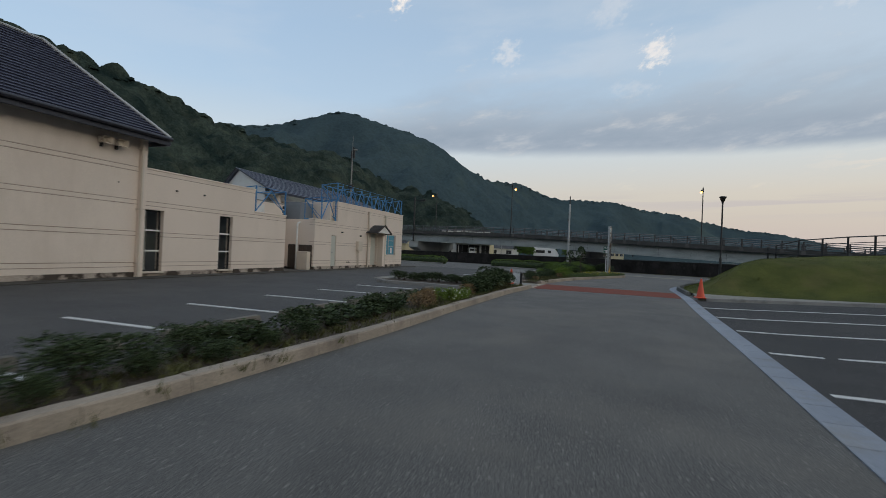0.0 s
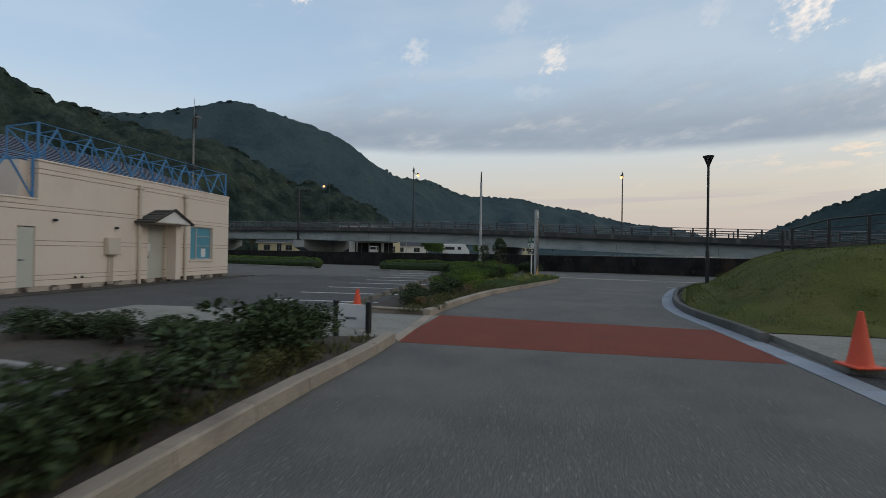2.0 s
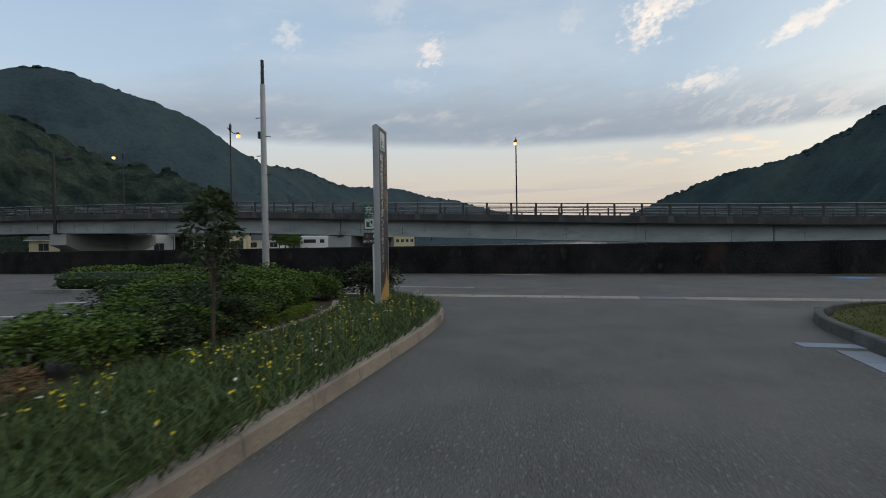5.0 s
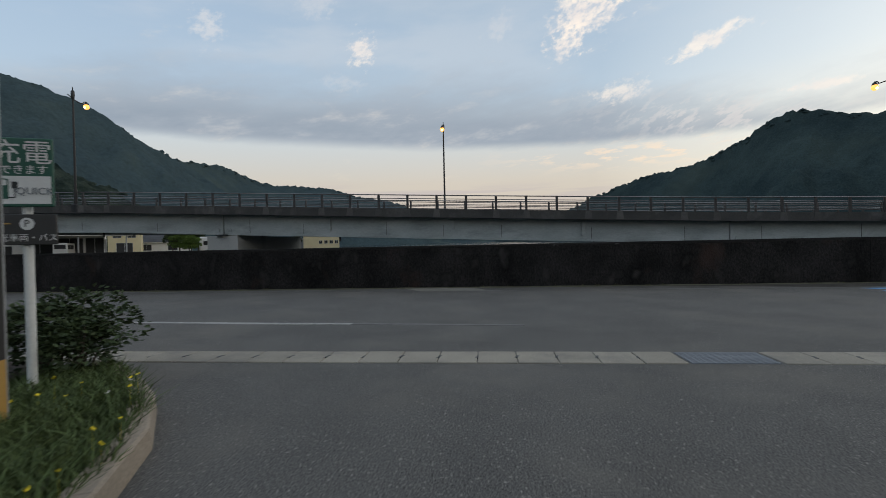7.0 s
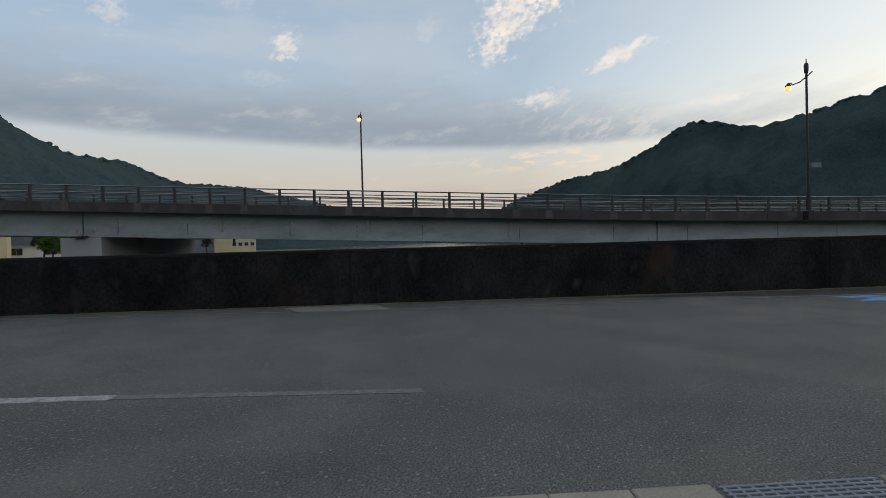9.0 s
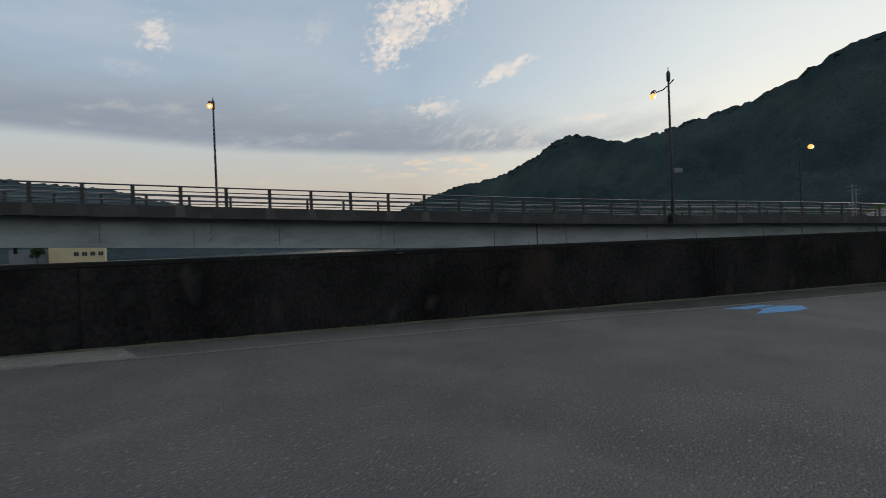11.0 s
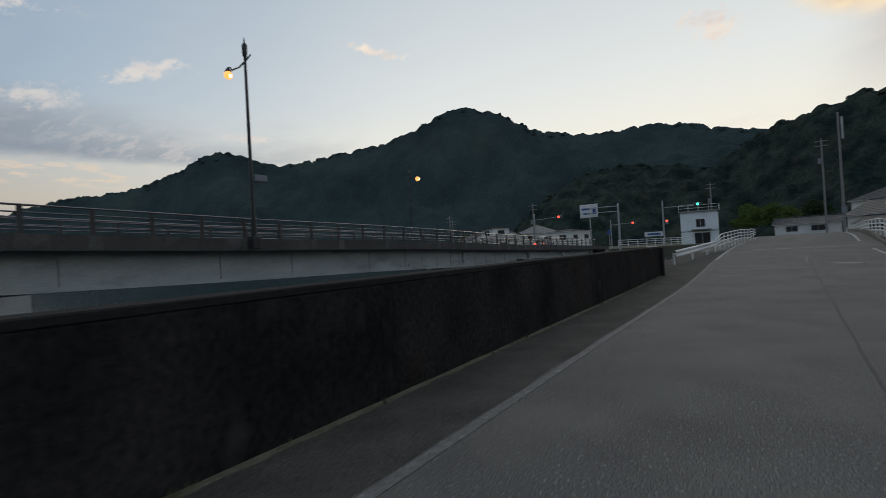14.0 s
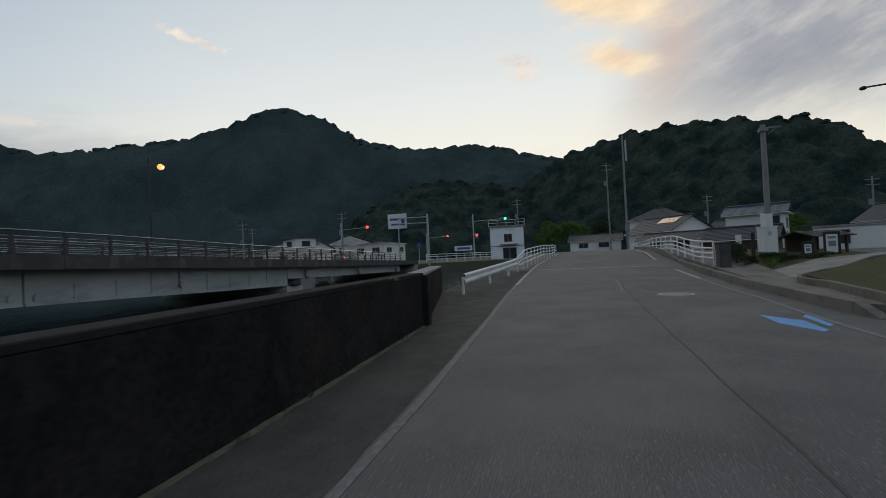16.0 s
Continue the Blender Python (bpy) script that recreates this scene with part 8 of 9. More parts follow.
def small_van(x, y, rot, mat, label):
    """A boxy little delivery van."""
    c = thing("delivery_van", (x, y, far_ground(x, y)), label, "van", "parked vans")
    c.matrix_world = pose(x, y, far_ground(x, y), 0, 0, rot)
    prof = [(-1.65, 0.30), (-1.68, 1.78), (-1.55, 1.90), (0.75, 1.90), (1.25, 1.15), (1.66, 1.02), (1.68, 0.30)]
    n = len(prof)
    vs = [(px, y_ * (0.93 if pz > 1.5 else 1.0), pz) for y_ in (-0.73, 0.73) for px, pz in prof]
    part("body", Geo().add(vs, [tuple(range(n)), tuple(range(2 * n - 1, n - 1, -1))] + [(i, n + i, n + (i + 1) % n, (i + 1) % n) for i in range(n)]), mat, c)
    for a, b in ((-1.45, -0.55), (-0.45, 0.35)):
        for k in (-1, 1):
            part("side_window", Geo().box(a, b, k * 0.725 - 0.012, k * 0.725 + 0.012, 1.15, 1.65, 0.004), DARK_ROOM, c)
    part("windscreen", Geo().add([(0.82, -0.62, 1.84), (1.27, -0.66, 1.18), (1.27, 0.66, 1.18), (0.82, 0.62, 1.84)], [(0, 1, 2, 3)]).move(Matrix.Translation((0.02, 0, 0.01))), DARK_ROOM, c)
    part("rear_window", Geo().box(-1.70, -1.675, -0.55, 0.55, 1.2, 1.7, 0.004), DARK_ROOM, c)
    for xx in (-1.1, 1.15):
        for yy in (-0.68, 0.68):
            wh = part("wheel", Geo().tube((xx, yy - 0.07, 0.27), (xx, yy + 0.07, 0.27), 0.27, n=14), BLACK, c)
            part("rim", Geo().tube((xx, yy - 0.08, 0.27), (xx, yy + 0.08, 0.27), 0.15, n=10), POLE_GREY, wh)


small_van(-54.2, 37.4, 118, SIGN_WHITE, "small white delivery van parked under the shop canopy")
camper(-45.2, 55.5, 28)
for k, x, y, s in ((1, -46.3, 49.5, 0.46), (1, -48.4, 50.3, 0.56), (0, -50.3, 51.2, 0.50), (1, -47.4, 51.5, 0.52), (0, -52, 60, 0.55), (1, -49.5, 68, 0.5), (2, -60, 84, 0.7), (1, -56, 92, 0.6), (0, -53, 104, 0.55), (2, -66, 100, 0.8), (0, -75, 52, 0.6), (1, -90, 52, 0.7), (2, -100, 46, 0.8), (0, -47.5, 76, 0.4)):
    tree(k, x, y, s, "leafy green tree on the far river bank")


# ---- right bank ----
def tower():
    paint = material("pale_blue_white_wall", (0.78, 0.82, 0.84), (0.70, 0.74, 0.76), rough=0.8, scale=0.7, fine=30, bump=0.1, grain=0.06, stain=(0.52, 0.54, 0.54), stain_scale=0.7, stain_at=(0.56, 0.85))
    t = thing("gate_house", (106, 4.3, 0.8), "pale bluish white two-storey river gate house with a railed flat roof", "building")
    t.matrix_world = pose(106, 4.3, 0.8, 0, 0, 4)
    part("wall", Geo().box(-2.6, 3.0, -3.0, 3.0, -0.3, 5.7, 0.03), paint, t)
    part("roof", Geo().box(-2.9, 3.3, -3.3, 3.3, 5.7, 5.95, 0.03), CONCRETE, t)
    for y in (-3.2, -1.6, 0, 1.6, 3.2):
        part("post", Geo().tube((-2.85, y, 5.95), (-2.85, y, 6.95), 0.035, n=6), RAIL_WHITE, t)
    for zz in (6.45, 6.95):
        part("rail", Geo().tube((-2.85, -3.25, zz), (-2.85, 3.25, zz), 0.035, n=6).tube((-2.85, -3.25, zz), (3.2, -3.25, zz), 0.035, n=6), RAIL_WHITE, t)
    for y0, y1, z0, z1 in ((-0.9, 0.5, 3.0, 4.4), (-1.6, 0.8, -0.2, 1.9)):
        w = part("window", Geo().box(-2.64, -2.58, y0, y1, z0, z1), DARK_ROOM, t)
        part("frame", Geo().box(-2.68, -2.6, (y0 + y1) / 2 - 0.04, (y0 + y1) / 2 + 0.04, z0, z1), POLE_GREY, w)
    part("balcony", Geo().box(-3.5, -2.6, -1.9, 1.3, 2.45, 2.60, 0.02), CONCRETE, t)
    part("band", Geo().box(-2.66, -2.6, -3.0, 3.0, 2.2, 2.3), CONCRETE, t)


tower()
h = house(101, 44.2, 9.5, 6.5, 3.3, 62, WHITE_WALL, CONCRETE, "hip", 1.2, label="white house with a small flat-topped upper storey", windows=[("l", -1.2, 1.6, 1.6, 0.9), ("b", 0, 1.6, 3.0, 1.0)])
up = part("upper_storey", Geo().box(-2.6, 1.8, -2.2, 2.2, 3.2, 5.75, 0.02), WHITE_WALL, h)
part("roof", Geo().add([(-3.0, -2.6, 5.75), (2.6, -2.6, 5.45), (2.6, 2.6, 5.45), (-3.0, 2.6, 5.75), (-3.0, -2.6, 5.95), (1.6, -2.6, 6.0), (1.6, 2.6, 6.0), (-3.0, 2.6, 5.95)],
                       [(3, 2, 1, 0), (4, 5, 6, 7), (0, 1, 5, 4), (1, 2, 6, 5), (2, 3, 7, 6), (3, 0, 4, 7)]), ROOF_GREY, up, "low dark roof")
for m in (pose(-2.6, 0, 0, 0, 0, -90), pose(-0.4, 2.2, 0, 0, 0, 180), pose(-0.4, -2.2, 0)):
    win = part("window", Geo().box(-0.9, 0.9, -0.03, 0.02, 4.2, 5.2, m=m), DARK_ROOM, up, "dark window")
house(108, 45.5, 7, 6, 3.9, 66, WHITE_WALL, ROOF_GREY, "gable", 1.3, label="pale house with a low grey roof", windows=[("b", 0, 2.2, 1.6, 0.9)])
house(114.4, 39.6, 7.4, 6.4, 4.7, 62, WHITE_WALL, CONCRETE, "hip", 1.7, label="white house with a pale hipped roof", windows=[("b", -1.4, 2.9, 1.6, 0.9), ("b", 1.4, 2.9, 1.6, 0.9), ("l", 0, 2.9, 1.6, 0.9)])
house(111.3, 31.4, 8, 7, 4.2, 72, WHITE_WALL, ROOF_GREY, "hip", 0.5, 0.3, label="low white house with a nearly flat dark roof", windows=[("b", -2.2, 2.4, 1.8, 1.0), ("b", 1.8, 2.4, 1.8, 1.0), ("l", -2, 2.4, 1.5, .9), ("l", 2, 2.4, 1.5, 0.9)])
house(119, 58, 10, 8, 4.2, 50, WHITE_WALL, ROOF_GREY, "gable", 1.6, label="pale house with a grey tiled roof", windows=W2)
house(118, -12.5, 9.5, 7, 2.5, 82, WHITE_WALL, ROOF_GREY, "gable", 1.1, label="low white house with a shallow grey roof", windows=[("b", -2.2, 1.0, 1.7, 0.9), ("b", 1.6, 1.0, 1.9, 0.9), ("l", 0, 1, 1.6, 0.9)], z=1.0)
house(109.4, -23.0, 9.5, 8, 5.6, 72, WHITE_WALL, ROOF_GREY, "hip", 1.9, label="white two-storey house with a dark hipped roof", windows=[("b", 3.0, 3.9, 2.6, 1.4), ("b", -1.8, 3.9, 1.6, 1.0), ("l", 0, 3.9, 1.6, 1.0)], z=0.9)
h = house(90.4, -19.7, 8, 7, 2.9, 32, WHITE_WALL, ROOF_GREY, "gable", 1.85, label="white house with a gold-tinted skylight on its dark roof", windows=[("b", -1.6, 1.0, 1.4, 1.0), ("l", 0.0, 1.2, 1.8, 1.0)], z=0.9)
sk = part("skylight", Geo().add([(-2.9, 0.45, 4.60), (0.3, 0.45, 4.60), (0.3, 1.75, 3.91), (-2.9, 1.75, 3.91), (-2.9, 0.45, 4.45), (0.3, 0.45, 4.45), (0.3, 1.75, 3.80), (-2.9, 1.75, 3.80)],
     [(3, 2, 1, 0), (0, 1, 5, 4), (1, 2, 6, 5), (2, 3, 7, 6), (3, 0, 4, 7)]), SUNSET_SKYLIGHT, h, "skylight with the sunset's gold reflection in its colour")
h = house(73.8, -24.4, 4.9, 5.0, 3.7, 62, WHITE_WALL, SOLAR, "gable", 0.85, 0.4, label="white house with solar panels on its low roof", windows=[("b", 1.4, 2.0, 1.4, 1.2), ("l", 0.0, 2.0, 2.0, 1.0), ("l", 0, 0.4, 1.2, 1.3)], z=0.85)
part("balcony", Geo().box(-2.4, -0.6, 2.5, 3.3, 1.55, 1.65, 0.02).box(-2.4, -0.6, 3.24, 3.3, 1.65, 2.35, 0.01), WHITE_WALL, h, "white balcony")
house(77.6, -18.8, 9, 6, 1.55, 58, WHITE_WALL, ROOF_GREY, "gable", 0.75, label="low white house under a dark tiled roof", windows=[("b", -2.6, 0.5, 1.5, 1.0), ("b", 0.2, 0.5, 1.5, 1.0), ("b", 2.8, 0.5, 1.5, 1.0), ("l", 0, 0.5, 1.5, 1.0)], z=0.85)
house(92.4, -28.8, 4.8, 4.8, 2.7, 40, WOOD_DARK, ROOF_GREY, "gable", 1.3, label="dark timber house with a grey tiled roof", windows=[("l", 0, 0.9, 1.6, 1.0)], z=0.85)
house(64.5, -19.6, 5, 4, 1.25, 60, WOOD_DARK, ROOF_GREY, "gable", 0.9, 0.35, label="low dark timber shed with a tiled roof", z=0.8)
house(69.0, -30.5, 5.5, 5, 1.75, 55, WHITE_WALL, CONCRETE, "flat", label="small white flat-roofed garage", windows=[("b", -1, 0.3, 1.6, 1.2), ("l", 0, 0.3, 1.6, 1.2)], z=0.8)
house(90.5, -48.5, 8, 7, 3.0, 18, WHITE_WALL, ROOF_GREY, "gable", 2.0, label="white house with a steep grey roof", windows=[("b", -2, 0.9, 1.6, 1.1), ("l", 0, 0.9, 1.6, 1.1)], z=0.85)

# information point: white pillar, timber shelter and panels beside the path
z0 = ground_z(53.8, -17)
pil = thing("white_pillar", (53.8, -17.05, z0), "white rendered stepped pillar beside the footpath", "pillar")
pil.matrix_world = pose(53.8, -17.05, z0, 0, 0, 22)
part("base", Geo().box(-0.30, 0.30, -0.52, 0.50, -0.1, 2.02, 0.03), WHITE_WALL, pil)
part("upper", Geo().box(-0.24, 0.24, -0.28, 0.24, 2.02, 2.88, 0.03), WHITE_WALL, pil)
part("cap", Geo().box(-0.33, 0.33, -0.55, 0.53, 2.0, 2.06, 0.015), WHITE_WALL, pil)
part("plaque", Geo().box(-0.315, -0.30, -0.05, 0.22, 1.45, 1.72), POLE_GREY, pil)
z0 = ground_z(55.5, -20.6) - 0.05
shel = thing("shelter", (55.5, -20.6, z0), "dark timber information shelter with open sides", "shelter")
shel.matrix_world = pose(55.5, -20.6, z0, 0, 0, 112) @ Matrix.Diagonal((1, 1, 0.8, 1))
for x in (-1.25, 0, 1.25):
    for y in (-1.0, 1.0):
        part("post", Geo().box(x - 0.07, x + 0.07, y - 0.07, y + 0.07, -0.1, 1.72, 0.01), WOOD_DARK, shel)
ribbed_slope("roof", [(-1.6, -1.4, 1.62), (1.6, -1.4, 1.62), (1.6, 0, 2.10), (-1.6, 0, 2.10)], 6, ROOF_GREY, shel, 0.04)
ribbed_slope("roof", [(1.6, 1.4, 1.62), (-1.6, 1.4, 1.62), (-1.6, 0, 2.10), (1.6, 0, 2.10)], 6, ROOF_GREY, shel, 0.04)
part("wall_panel", Geo().box(-1.25, 1.25, -1.03, -0.97, 0.1, 1.6, 0.01), WOOD_DARK, shel)
part("bench", Geo().box(-1.0, 1.0, -0.6, -0.2, 0.36, 0.42, 0.01), WOOD_DARK, shel)
for x, y, w, hh, zl in ((52.06, -18.5, 0.34, 0.80, 0.25), (52.5, -20.0, 0.55, 1.34, 0.22)):
    zz = ground_z(x, y)
    b = thing("information_panel", (x, y, zz), "information panel with a pale face in a dark frame", "notice board", "information panels")
    b.matrix_world = pose(x, y, zz, 0, 0, 64)
    part("frame", Geo().box(-w / 2 - 0.14, w / 2 + 0.14, -0.05, 0.05, -0.05, hh + 0.16, 0.02), BLACK, b)
    part("face", Geo().box(-w / 2, w / 2, 0.05, 0.058, zl, hh), SIGN_WHITE, b, "pale face")
    part("printed_mark", Geo().box(-w * 0.35, w * 0.35, 0.058, 0.062, hh * 0.80, hh * 0.9).box(-w * 0.35, w * 0.3, 0.058, 0.062, hh * 0.45, hh * 0.7), PANEL_GREY, b)
bp_ = thing("black_post", (44.8, -12.75, ground_z(44.8, -12.7)), "slim black post beside the pavement", "post")
part("shaft", Geo().box(-0.07, 0.07, -0.07, 0.07, -0.1, 1.55, 0.015), BLACK, bp_)
part("cap", Geo().box(-0.09, 0.09, -0.09, 0.09, 1.55, 1.60, 0.01), BLACK, bp_)

# pavement, lawn and rails on the road's south side
KERB_ROAD = [(31.3, -9.4), (32.6, -9.45), (36, -9.6), (41.9, -9.9), (48.2, -10.35), (60, -11.1), (70, -11.6)]
road_kerb = kerb_run("kerb_road", KERB_ROAD, 0.24, 0.27, "thick worn concrete kerb with a ramped end before the roadside pavement", PAVING_BROWN, 1.2, -1)
part("ramped_end", Geo().add([(30.35, -9.36, -0.02), (31.30, -9.40, -0.02), (31.30, -9.64, -0.02), (30.35, -9.60, -0.02), (30.40, -9.38, 0.05), (31.30, -9.43, 0.30), (31.30, -9.63, 0.30), (30.40, -9.59, 0.05)],
                             [(0, 1, 5, 4), (1, 2, 6, 5), (2, 3, 7, 6), (3, 0, 4, 7), (4, 5, 6, 7), (3, 2, 1, 0)]), PAVING_BROWN, road_kerb)
plate("pavement", [(31.0, -9.95), (34.3, -10.6), (37.3, -11.2), (40.5, -11.85), (50.3, -13.2), (72, -13.6), (72, -11.9), (60, -11.33), (48.2, -10.58), (41.9, -10.13), (36, -9.83), (32.6, -9.68), (31.3, -9.63)], 0.21, PAVING_BROWN, "worn brownish roadside pavement", "pavement", thick=0.2)
plate("path", [(37.9, -11.45), (42.7, -16.7), (47, -22), (50, -21), (45.2, -15.6), (41.2, -12.0), (39.0, -11.5)], 0.216, PAVING, "pale footpath beside the lawn", "pavement", thick=0.12)
plate("lawn", [(37.2, -11.35), (34.3, -10.75), (31.2, -10.1), (27.3, -12), (27.2, -21), (40, -30), (46.5, -22), (42.3, -16.7)], 0.38, DULL_LAWN, "mown lawn behind a low kerb", "lawn", thick=0.38)
kerb_run("kerb_lawn", [(31.0, -9.95), (34.3, -10.6), (37.4, -11.2), (42.4, -16.7), (46.7, -22)], 0.14, 0.42, "low concrete kerb of the lawn", PAVING_BROWN, 0.9, -1)
plate("verge", [(42.0, -12.3), (45.6, -15.8), (50.4, -21.2), (75, -30), (75, -13.9), (50.3, -13.4)], 0.12, DULL_LAWN, "rough grassy ground round the houses", "lawn", thick=0.12)
for x, y, w, hh in ((44.6, -11.95, 1.1, 0.95), (43.3, -12.05, 0.9, 0.62), (45.8, -12.3, 1.2, 1.0)):
    shrub("dark", x, y, w, hh, "dark bush behind the stone rail pillar", ground_z(x, y) + 0.2, group="verge shrubs")
nb = thing("small_notice", (50.6, -14.2, ground_z(50.6, -14.2)), "small white notice on a short post", "sign")
part("post", Geo().tube((0, 0, -0.05), (0, 0, 0.9), 0.03, n=8), BLACK, nb)
part("plate", Geo().box(-0.03, 0.0, -0.16, 0.16, 0.75, 1.30, 0.01), SIGN_WHITE, nb)
spots = []
for _ in range(2600):
    u, v = random.random(), random.random()
    spots.append((42.6 + 6.0 * u + 4.0 * v, -12.6 - 3.6 * u - 0.9 * v))
blades("verge_grass", [(x, y, ground_z(x, y) + 0.1) for x, y in spots], 0.05, 0.28, 0.012, LEAF_MID, "rough grass verge by the pavement", "grass", 0.7)
for x, y in ((45.0, -13.6), (45.8, -14.3), (46.6, -15.0), (47.4, -15.9), (48.2, -16.8), (49.0, -17.6)):
    shrub("dark", x, y, 1.4, 0.34, "low dark green shrub on the verge", ground_z(x, y) + 0.1, group="verge shrubs")


def arched_rail(pts, heights, post_step, mats, label, name, base=0.2, hpost=1.05, dip=0.38, fall=0.0):
    r = thing(name, (pts[0][0], pts[0][1], ground_z(*pts[0])), label, "railing", "bridge rails")
    line = dense(pts, 0.5)
    n = len(line) - 1
    rise = lambda i: smooth01(min(i, n - i) * 0.5 / 3.5) if name == "arched_railing" else 1.0
    for hh in heights:
        g = [(x, y, ground_z(x, y) - fall * i / n + base + 0.25 + (hh - 0.25) * (1 - dip + dip * rise(i))) for i, (x, y) in enumerate(line)]
        wpart("rail", Geo().path(g, 0.042, 8), mats, r, smooth=40)
    k = max(1, round(post_step / 0.5))
    for i in range(0, n + 1, k):
        x, y = line[i]
        z = ground_z(x, y) - fall * i / n
        wpart("post", Geo().box(x - 0.05, x + 0.05, y - 0.04, y + 0.04, z - 0.02, z + base + 0.25 + (hpost - 0.25) * (1 - dip + dip * rise(i)), 0.01), mats, r)
    return r


arched_rail([(44.0, -10.75), (48.5, -10.98), (54, -11.28), (60, -11.62), (66, -12.0), (72, -12.3), (78, -12.6)], (0.28, 0.52, 0.78, 1.12), 2.0, RAIL_WHITE, "white arched steel railing of the small road bridge", "arched_railing", 0.36, 1.10, 0.06, 1.05)
post_r = thing("rail_pillar", (43.45, -10.98, ground_z(43.45, -10.98) + 0.2), "dark stone end pillar of the bridge railing", "pillar")
part("shaft", Geo().box(-0.28, 0.28, -0.24, 0.24, -0.1, 1.12, 0.05), DECK_EDGE, post_r)
part("cap", Geo().box(-0.31, 0.31, -0.27, 0.27, 1.12, 1.20, 0.03), DECK_EDGE, post_r)
arched_rail([(48.5, -1.15), (54, -1.75), (60, -2.35), (66, -3.1), (72, -3.9)], (0.30, 0.58, 0.86, 1.14), 2.0, RAIL_WHITE, "white steel railing on the river side of the bridge", "arched_railing", 0.12, 1.14)


def guard_rail():
    g = thing("guard_rail", (37.9, 0.2, ground_z(38, 0)), "white corrugated steel guard rail beside the road", "guard rail")
    line = dense([(37.8, 0.28), (41.5, -0.25), (45.0, -0.75), (49.0, -1.2)], 1.0)
    prof = [(0.0, 0.44), (-0.06, 0.49), (-0.06, 0.56), (0.0, 0.62), (0.0, 0.69), (-0.06, 0.75), (-0.06, 0.82), (0.0, 0.87)]
    b = Geo()
    for x, y in line:
        z = ground_z(x, y)
        b.v += [(x, y + dy, z + dz) for dy, dz in prof]
    m = len(prof)
    b.f = [(i * m + j, i * m + j + 1, (i + 1) * m + j + 1, (i + 1) * m + j) for i in range(len(line) - 1) for j in range(m - 1)]
    wpart("beam", b, RAIL_WHITE, g)
    for i in (0, 4, 8, 11):
        x, y = line[min(i, len(line) - 1)]
        z = ground_z(x, y)
        wpart("post", Geo().tube((x + 0.15, y + 0.08, z - 0.2), (x + 0.15, y + 0.08, z + 0.72), 0.06, n=10), RAIL_WHITE, g, smooth=40)


guard_rail()
# crossroads: gantry, signals, poles
gan = round_pole(81.3, 13.0, 6.8, 0.17, 0.13, POLE_GREY, "pale steel gantry pole carrying a blue and white road sign", "sign_gantry", 0.9, False)
part("arm", Geo().tube((0, 0, 6.4), (1.2, 5.6, 6.6), 0.07).tube((0, 0, 5.6), (1.2, 5.6, 5.8), 0.07), POLE_GREY, gan)
bd = part("board", Geo().box(1.05, 1.12, 3.3, 6.1, 5.1, 7.2, 0.02), SIGN_WHITE, gan, "white direction board with blue bars")
part("printed_mark", Geo().box(1.02, 1.05, 3.6, 4.1, 5.6, 6.4).box(1.02, 1.05, 4.6, 5.8, 6.3, 6.6).box(1.02, 1.05, 4.6, 5.6, 5.6, 5.85), SIGN_BLUE, bd)
part("rear_post", Geo().tube((1.2, 4.6, 0), (1.2, 4.6, 5.2), 0.08), POLE_GREY, gan)


def signal(x, y, z, h, reach, glow, label, turn=0.0):
    p = round_pole(x, y, h, 0.13, 0.10, POLE_GREY, label, "traffic_signal", z, False, "traffic signals")
    dx, dy = reach
    part("arm", Geo().tube((0, 0, h - 1.2), (dx, dy, h - 1.0), 0.045), POLE_GREY, p)
    hd = part("signal_head", Geo().box(dx - 0.15, dx + 0.05, dy - 0.65, dy + 0.65, h - 1.25, h - 0.80, 0.04), PANEL_GREY, p, "long signal head")
    part("lamp", Geo().tube((dx - 0.22, dy, h - 1.02), (dx - 0.15, dy, h - 1.02), 0.19, n=14), glow, hd, "lit signal lamp")
    for o in (-0.42, 0.42):
        part("lamp", Geo().tube((dx - 0.18, dy + o, h - 1.02), (dx - 0.15, dy + o, h - 1.02), 0.16, n=12), BLACK, hd)
    return p


signal(94.3, 8.7, 0.8, 7.6, (0.6, -5.2), GREEN_GLOW, "grey signal pole with a lit green signal on its arm")
signal(90.5, 30.2, 0.9, 7.2, (-0.5, -4.9), RED_GLOW, "grey signal pole with a lit red signal on its arm")
signal(122.0, 24.0, 0.9, 6.4, (0, -5.0), RED_GLOW, "far signal pole with a lit red signal")
ped = part("side_lamp", Geo().box(-0.3, -0.05, -0.8, -0.3, 3.6, 4.4, 0.03), PANEL_GREY, bpy.data.objects["traffic_signal"])
part("red_lens", Geo().tube((-0.36, -0.55, 4.15), (-0.30, -0.55, 4.15), 0.15, n=12), RED_GLOW, ped)
rail = arched_rail([(78, 12.5), (83, 9.8), (90, 6.5), (97, 4.5)], (0.4, 0.75, 1.05), 2.0, RAIL_WHITE, "white railing along the river corner", "corner_railing", 0.0, 1.08)
board = thing("low_sign", (86, 9.0, ground_z(86, 0)), "low white name board with dark bars", "sign")
part("board", Geo().box(-0.05, 0.05, -1.3, 1.3, 1.0, 1.7, 0.02), SIGN_WHITE, board)
part("printed_mark", Geo().box(-0.07, -0.05, -1.0, 0.9, 1.2, 1.5), SIGN_BLUE, board)
for y in (-1.0, 1.0):
    part("leg", Geo().tube((0, y, 0), (0, y, 1.0), 0.05), POLE_GREY, board)
sg = round_pole(84.2, 15.2, 3.0, 0.05, 0.05, POLE_GREY, "thin pole with a small round blue sign", "round_sign", 0.9, False)
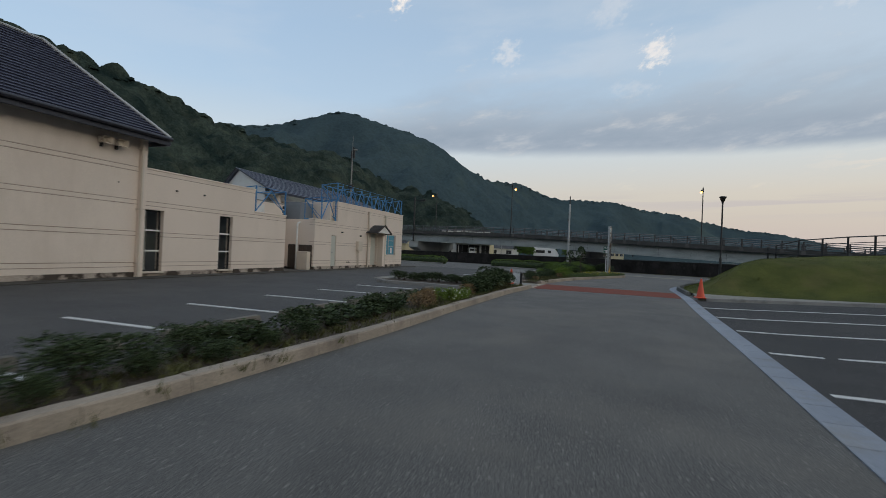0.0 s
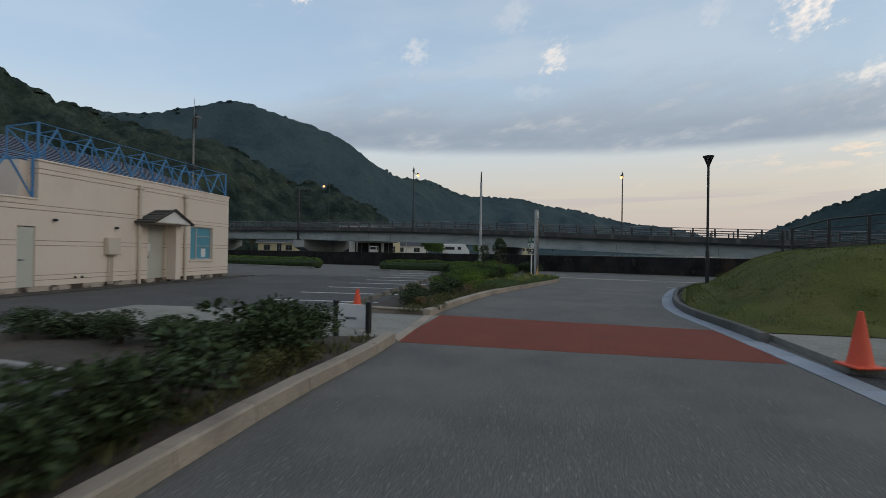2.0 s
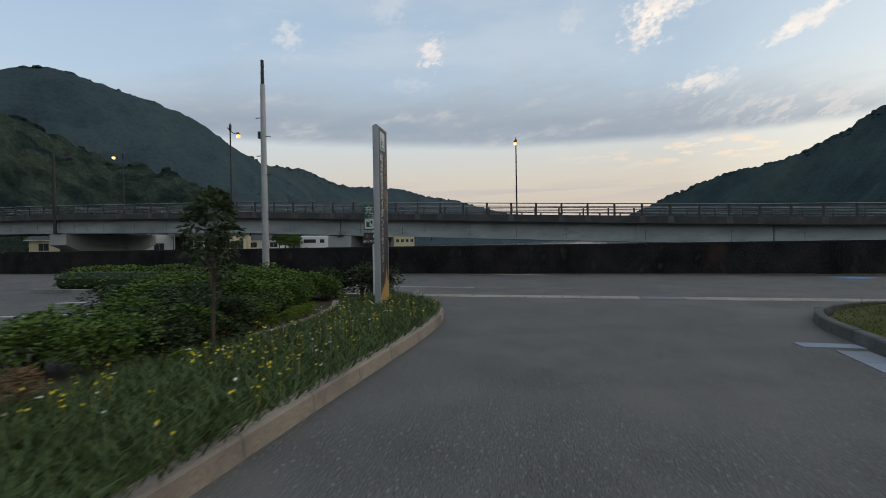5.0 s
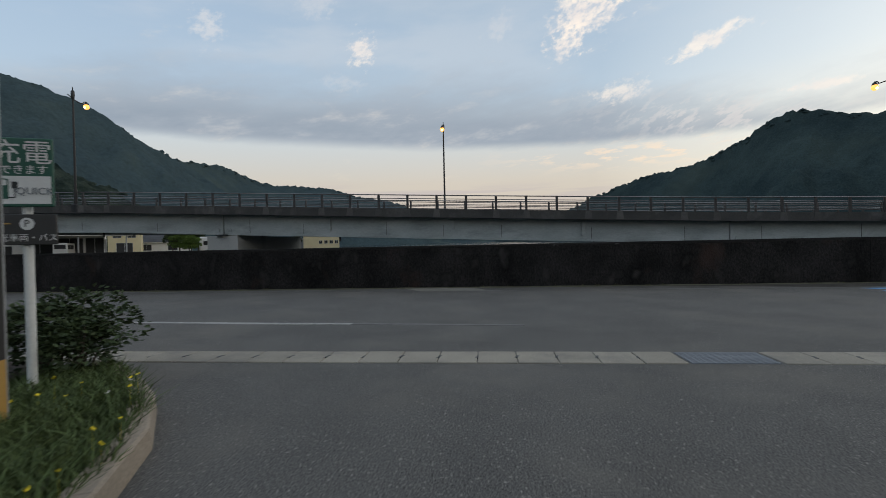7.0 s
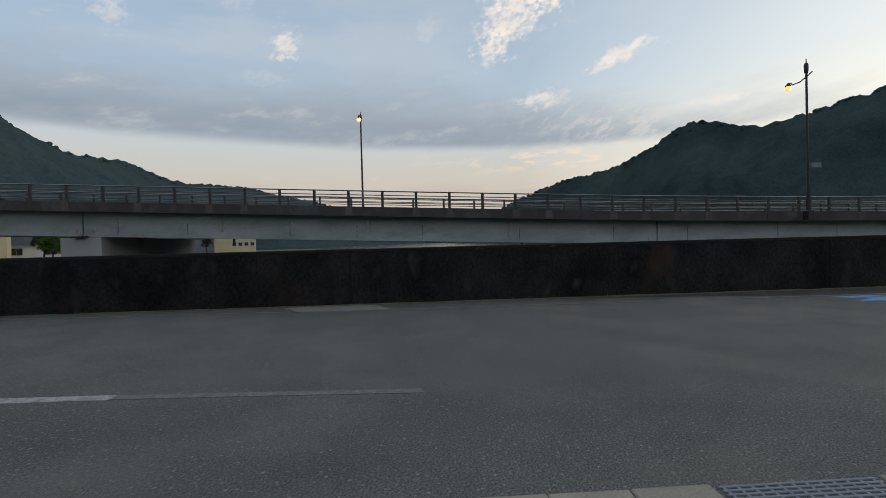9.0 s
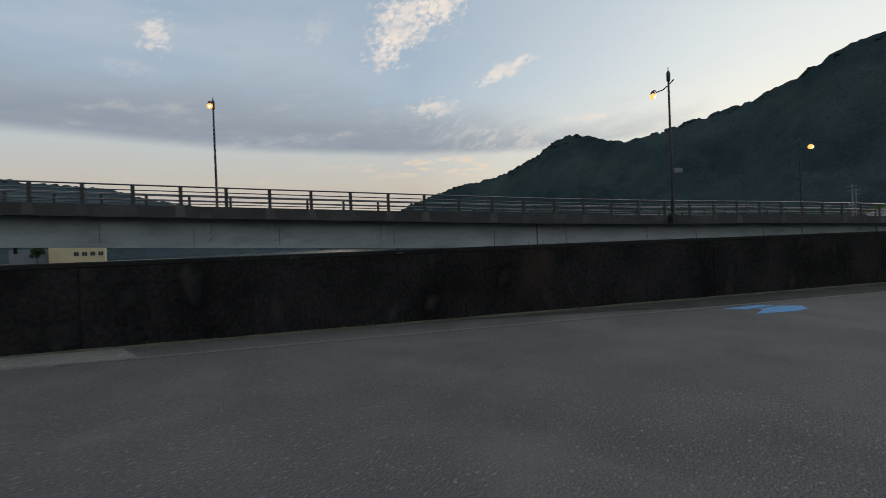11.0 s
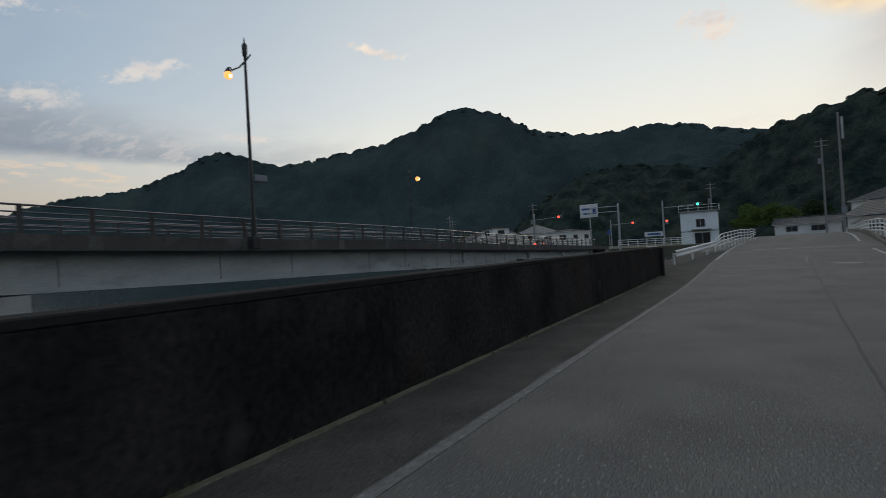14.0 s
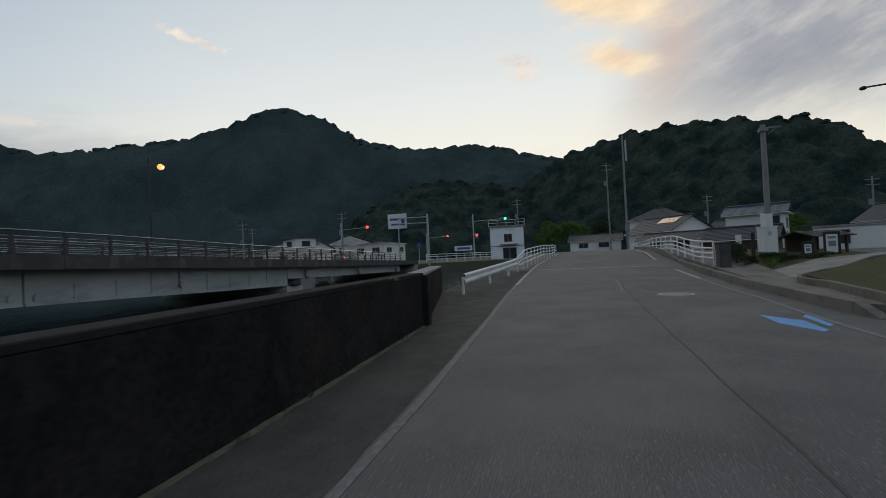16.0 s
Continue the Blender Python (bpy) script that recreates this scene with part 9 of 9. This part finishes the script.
part("disc", Geo().tube((-0.08, 0, 2.6), (-0.04, 0, 2.6), 0.32, n=18), SIGN_BLUE, sg)

for x, y, h, arms, lab in ((85.0, -13.4, 15.2, 1, "tall concrete utility pole with a slim aerial"), (109.0, -14.2, 16.0, 2, "tall wooden utility pole with cross arms"), (55.2, -17.75, 8.5, 3, "thick concrete pole with a short cross arm"),
                          (120.0, 3.0, 12.5, 2, "utility pole behind the gate house"), (98.0, 33.5, 9.5, 2, "utility pole among the houses"), (95.0, 52.0, 8.5, 2, "utility pole among the far houses"), (120.0, -34.0, 10.5, 2, "utility pole behind the roofs"), (112, 62, 9.0, 2, "utility pole by the hillside"), (100, -50, 9.0, 2, "utility pole by the house")):
    p = round_pole(x, y, h, 0.20 if arms == 3 else 0.17, 0.16 if arms == 3 else 0.10, POLE_CONC, lab, z=ground_z(x, -10) - 0.02 if x < 118 else 0.8, steps=False, group="utility poles")
    if arms == 1:
        part("aerial", Geo().tube((0.0, -0.35, h - 3.4), (0.0, -0.35, h - 0.6), 0.12, n=10), POLE_GREY, p)
        part("box", Geo().box(-0.3, 0.3, -0.3, 0.2, 2.4, 3.3, 0.03), PANEL_GREY, p)
    if arms == 2:
        for zz in (h - 0.5, h - 1.3):
            part("cross_arm", Geo().box(-0.06, 0.06, -0.9, 0.9, zz, zz + 0.12), POLE_CONC, p)
        part("transformer", Geo().tube((0.0, 0.35, h - 4.2), (0.0, 0.35, h - 3.3), 0.26, n=12), PANEL_GREY, p)
    if arms == 3:
        part("cross_arm", Geo().box(-0.06, 0.06, -1.1, 0.25, h - 0.28, h - 0.18).box(-0.25, 0.25, -0.25, 0.25, h - 0.5, h - 0.3, 0.03), POLE_CONC, p)
        part("strut", Geo().tube((0, 0, h - 0.9), (0, -0.8, h - 0.25), 0.025), POLE_CONC, p)


def wire(a, b, sag):
    pts = [(a[0] + (b[0] - a[0]) * t, a[1] + (b[1] - a[1]) * t, a[2] + (b[2] - a[2]) * t - sag * 4 * t * (1 - t)) for t in (i / 14 for i in range(15))]
    solid("overhead_wire", Geo().path(pts, 0.016, 5), BLACK, "thin black overhead wire between utility poles", "wire", "overhead wires", kind="")


wire((85.0, -13.3, 11.0), (109.0, -14.2, 12.0), 0.9)
wire((109.0, -14.6, 16.2), (120.0, -34.0, 11.0), 0.9)
wire((120.0, -34.0, 10.8), (100.0, -50.0, 9.4), 0.8)
wire((109.0, -13.6, 16.2), (120.0, 3.4, 13.0), 0.8)


def car(x, y, z, rot, mat, label):
    c = thing("car", (x, y, z), label, "car")
    c.matrix_world = pose(x, y, z, 0, 0, rot)
    prof = [(-2.0, 0.35), (-2.02, 0.85), (-1.85, 0.98), (-1.55, 1.42), (0.35, 1.46), (1.05, 0.98), (1.95, 0.82), (2.02, 0.35)]
    n = len(prof)
    vs = [(px, y_, pz) for y_ in (-0.82, 0.82) for px, pz in prof]
    vs = [(px, y_ * (0.82 if pz > 1.2 else 1.0), pz) for px, y_, pz in vs]
    part("body", Geo().add(vs, [tuple(range(n)), tuple(range(2 * n - 1, n - 1, -1))] + [(i, n + i, n + (i + 1) % n, (i + 1) % n) for i in range(n)]), mat, c)
    part("rear_window", Geo().add([(-1.86, -0.62, 1.02), (-1.86, 0.62, 1.02), (-1.62, 0.58, 1.36), (-1.62, -0.58, 1.36)], [(0, 1, 2, 3), (3, 2, 1, 0)]).move(Matrix.Translation((-0.02, 0, 0.01))), DARK_ROOM, c)
    for s_ in (-1, 1):
        part("tail_lamp", Geo().box(-2.05, -1.99, s_ * 0.62 - 0.14, s_ * 0.62 + 0.14, 0.68, 0.84, 0.01), RED_GLOW, c, "lit red tail lamp")
        for xx in (-1.3, 1.3):
            wh = part("wheel", Geo().tube((xx, s_ * 0.66, 0.31), (xx, s_ * 0.84, 0.31), 0.31, n=16), BLACK, c)
            part("rim", Geo().tube((xx, s_ * 0.84, 0.31), (xx, s_ * 0.85, 0.31), 0.19, n=12), POLE_GREY, wh)


car(75.8, 22.95, RAIL_TOP(75.8) - 0.96, 2, PANEL_GREY, "small dark grey car waiting on the bridge")
lp = round_pole(47.8, -23.2, 9.6, 0.10, 0.07, POLE_DARK, "tall dark street lamp with a slim arm", "street_lamp", steps=False)
part("arm", Geo().path([(0, 0, 9.1), (-0.8, 2.4, 8.75), (-1.5, 4.6, 8.45)], 0.045).path([(0, 0, 9.5), (-0.8, 2.6, 9.15)], 0.03), POLE_DARK, lp)
part("head", Geo().ball(-1.5, 4.65, 8.42, 0.16, 0.10), POLE_DARK, lp)
for k, x, y, s in ((1, 119, -4.0, 1.0), (1, 122, -7.6, 1.1), (1, 127, -3.0, 1.2), (1, 126, -10, 1.0), (0, 130, -15, 1.1), (1, 132, -24, 1.1), (2, 140, -35, 1.2), (0, 130, 44, 1.0), (1, 126, 66, 1.0),
                   (2, 112, -40, 0.8), (0, 104, -56, 0.9), (1, 118, -48, 1.0), (0, 84, -46, 0.6)):
    tree(k, x, y, s, "rounded leafy tree below the wooded hill")

# sparse weeds in the joint between road and sea wall
spots = []
for _ in range(70):
    x = random.uniform(-16, 31)
    spots += [(x + random.gauss(0, 0.07), -0.02 - abs(random.gauss(0, 0.03)), ROAD_RISE(x)) for _ in range(random.randint(3, 9))]
blades("wall_weeds", spots, 0.03, 0.10, 0.008, LEAF_WEED, "sparse yellowish weeds at the foot of the sea wall", "weeds", 0.9)
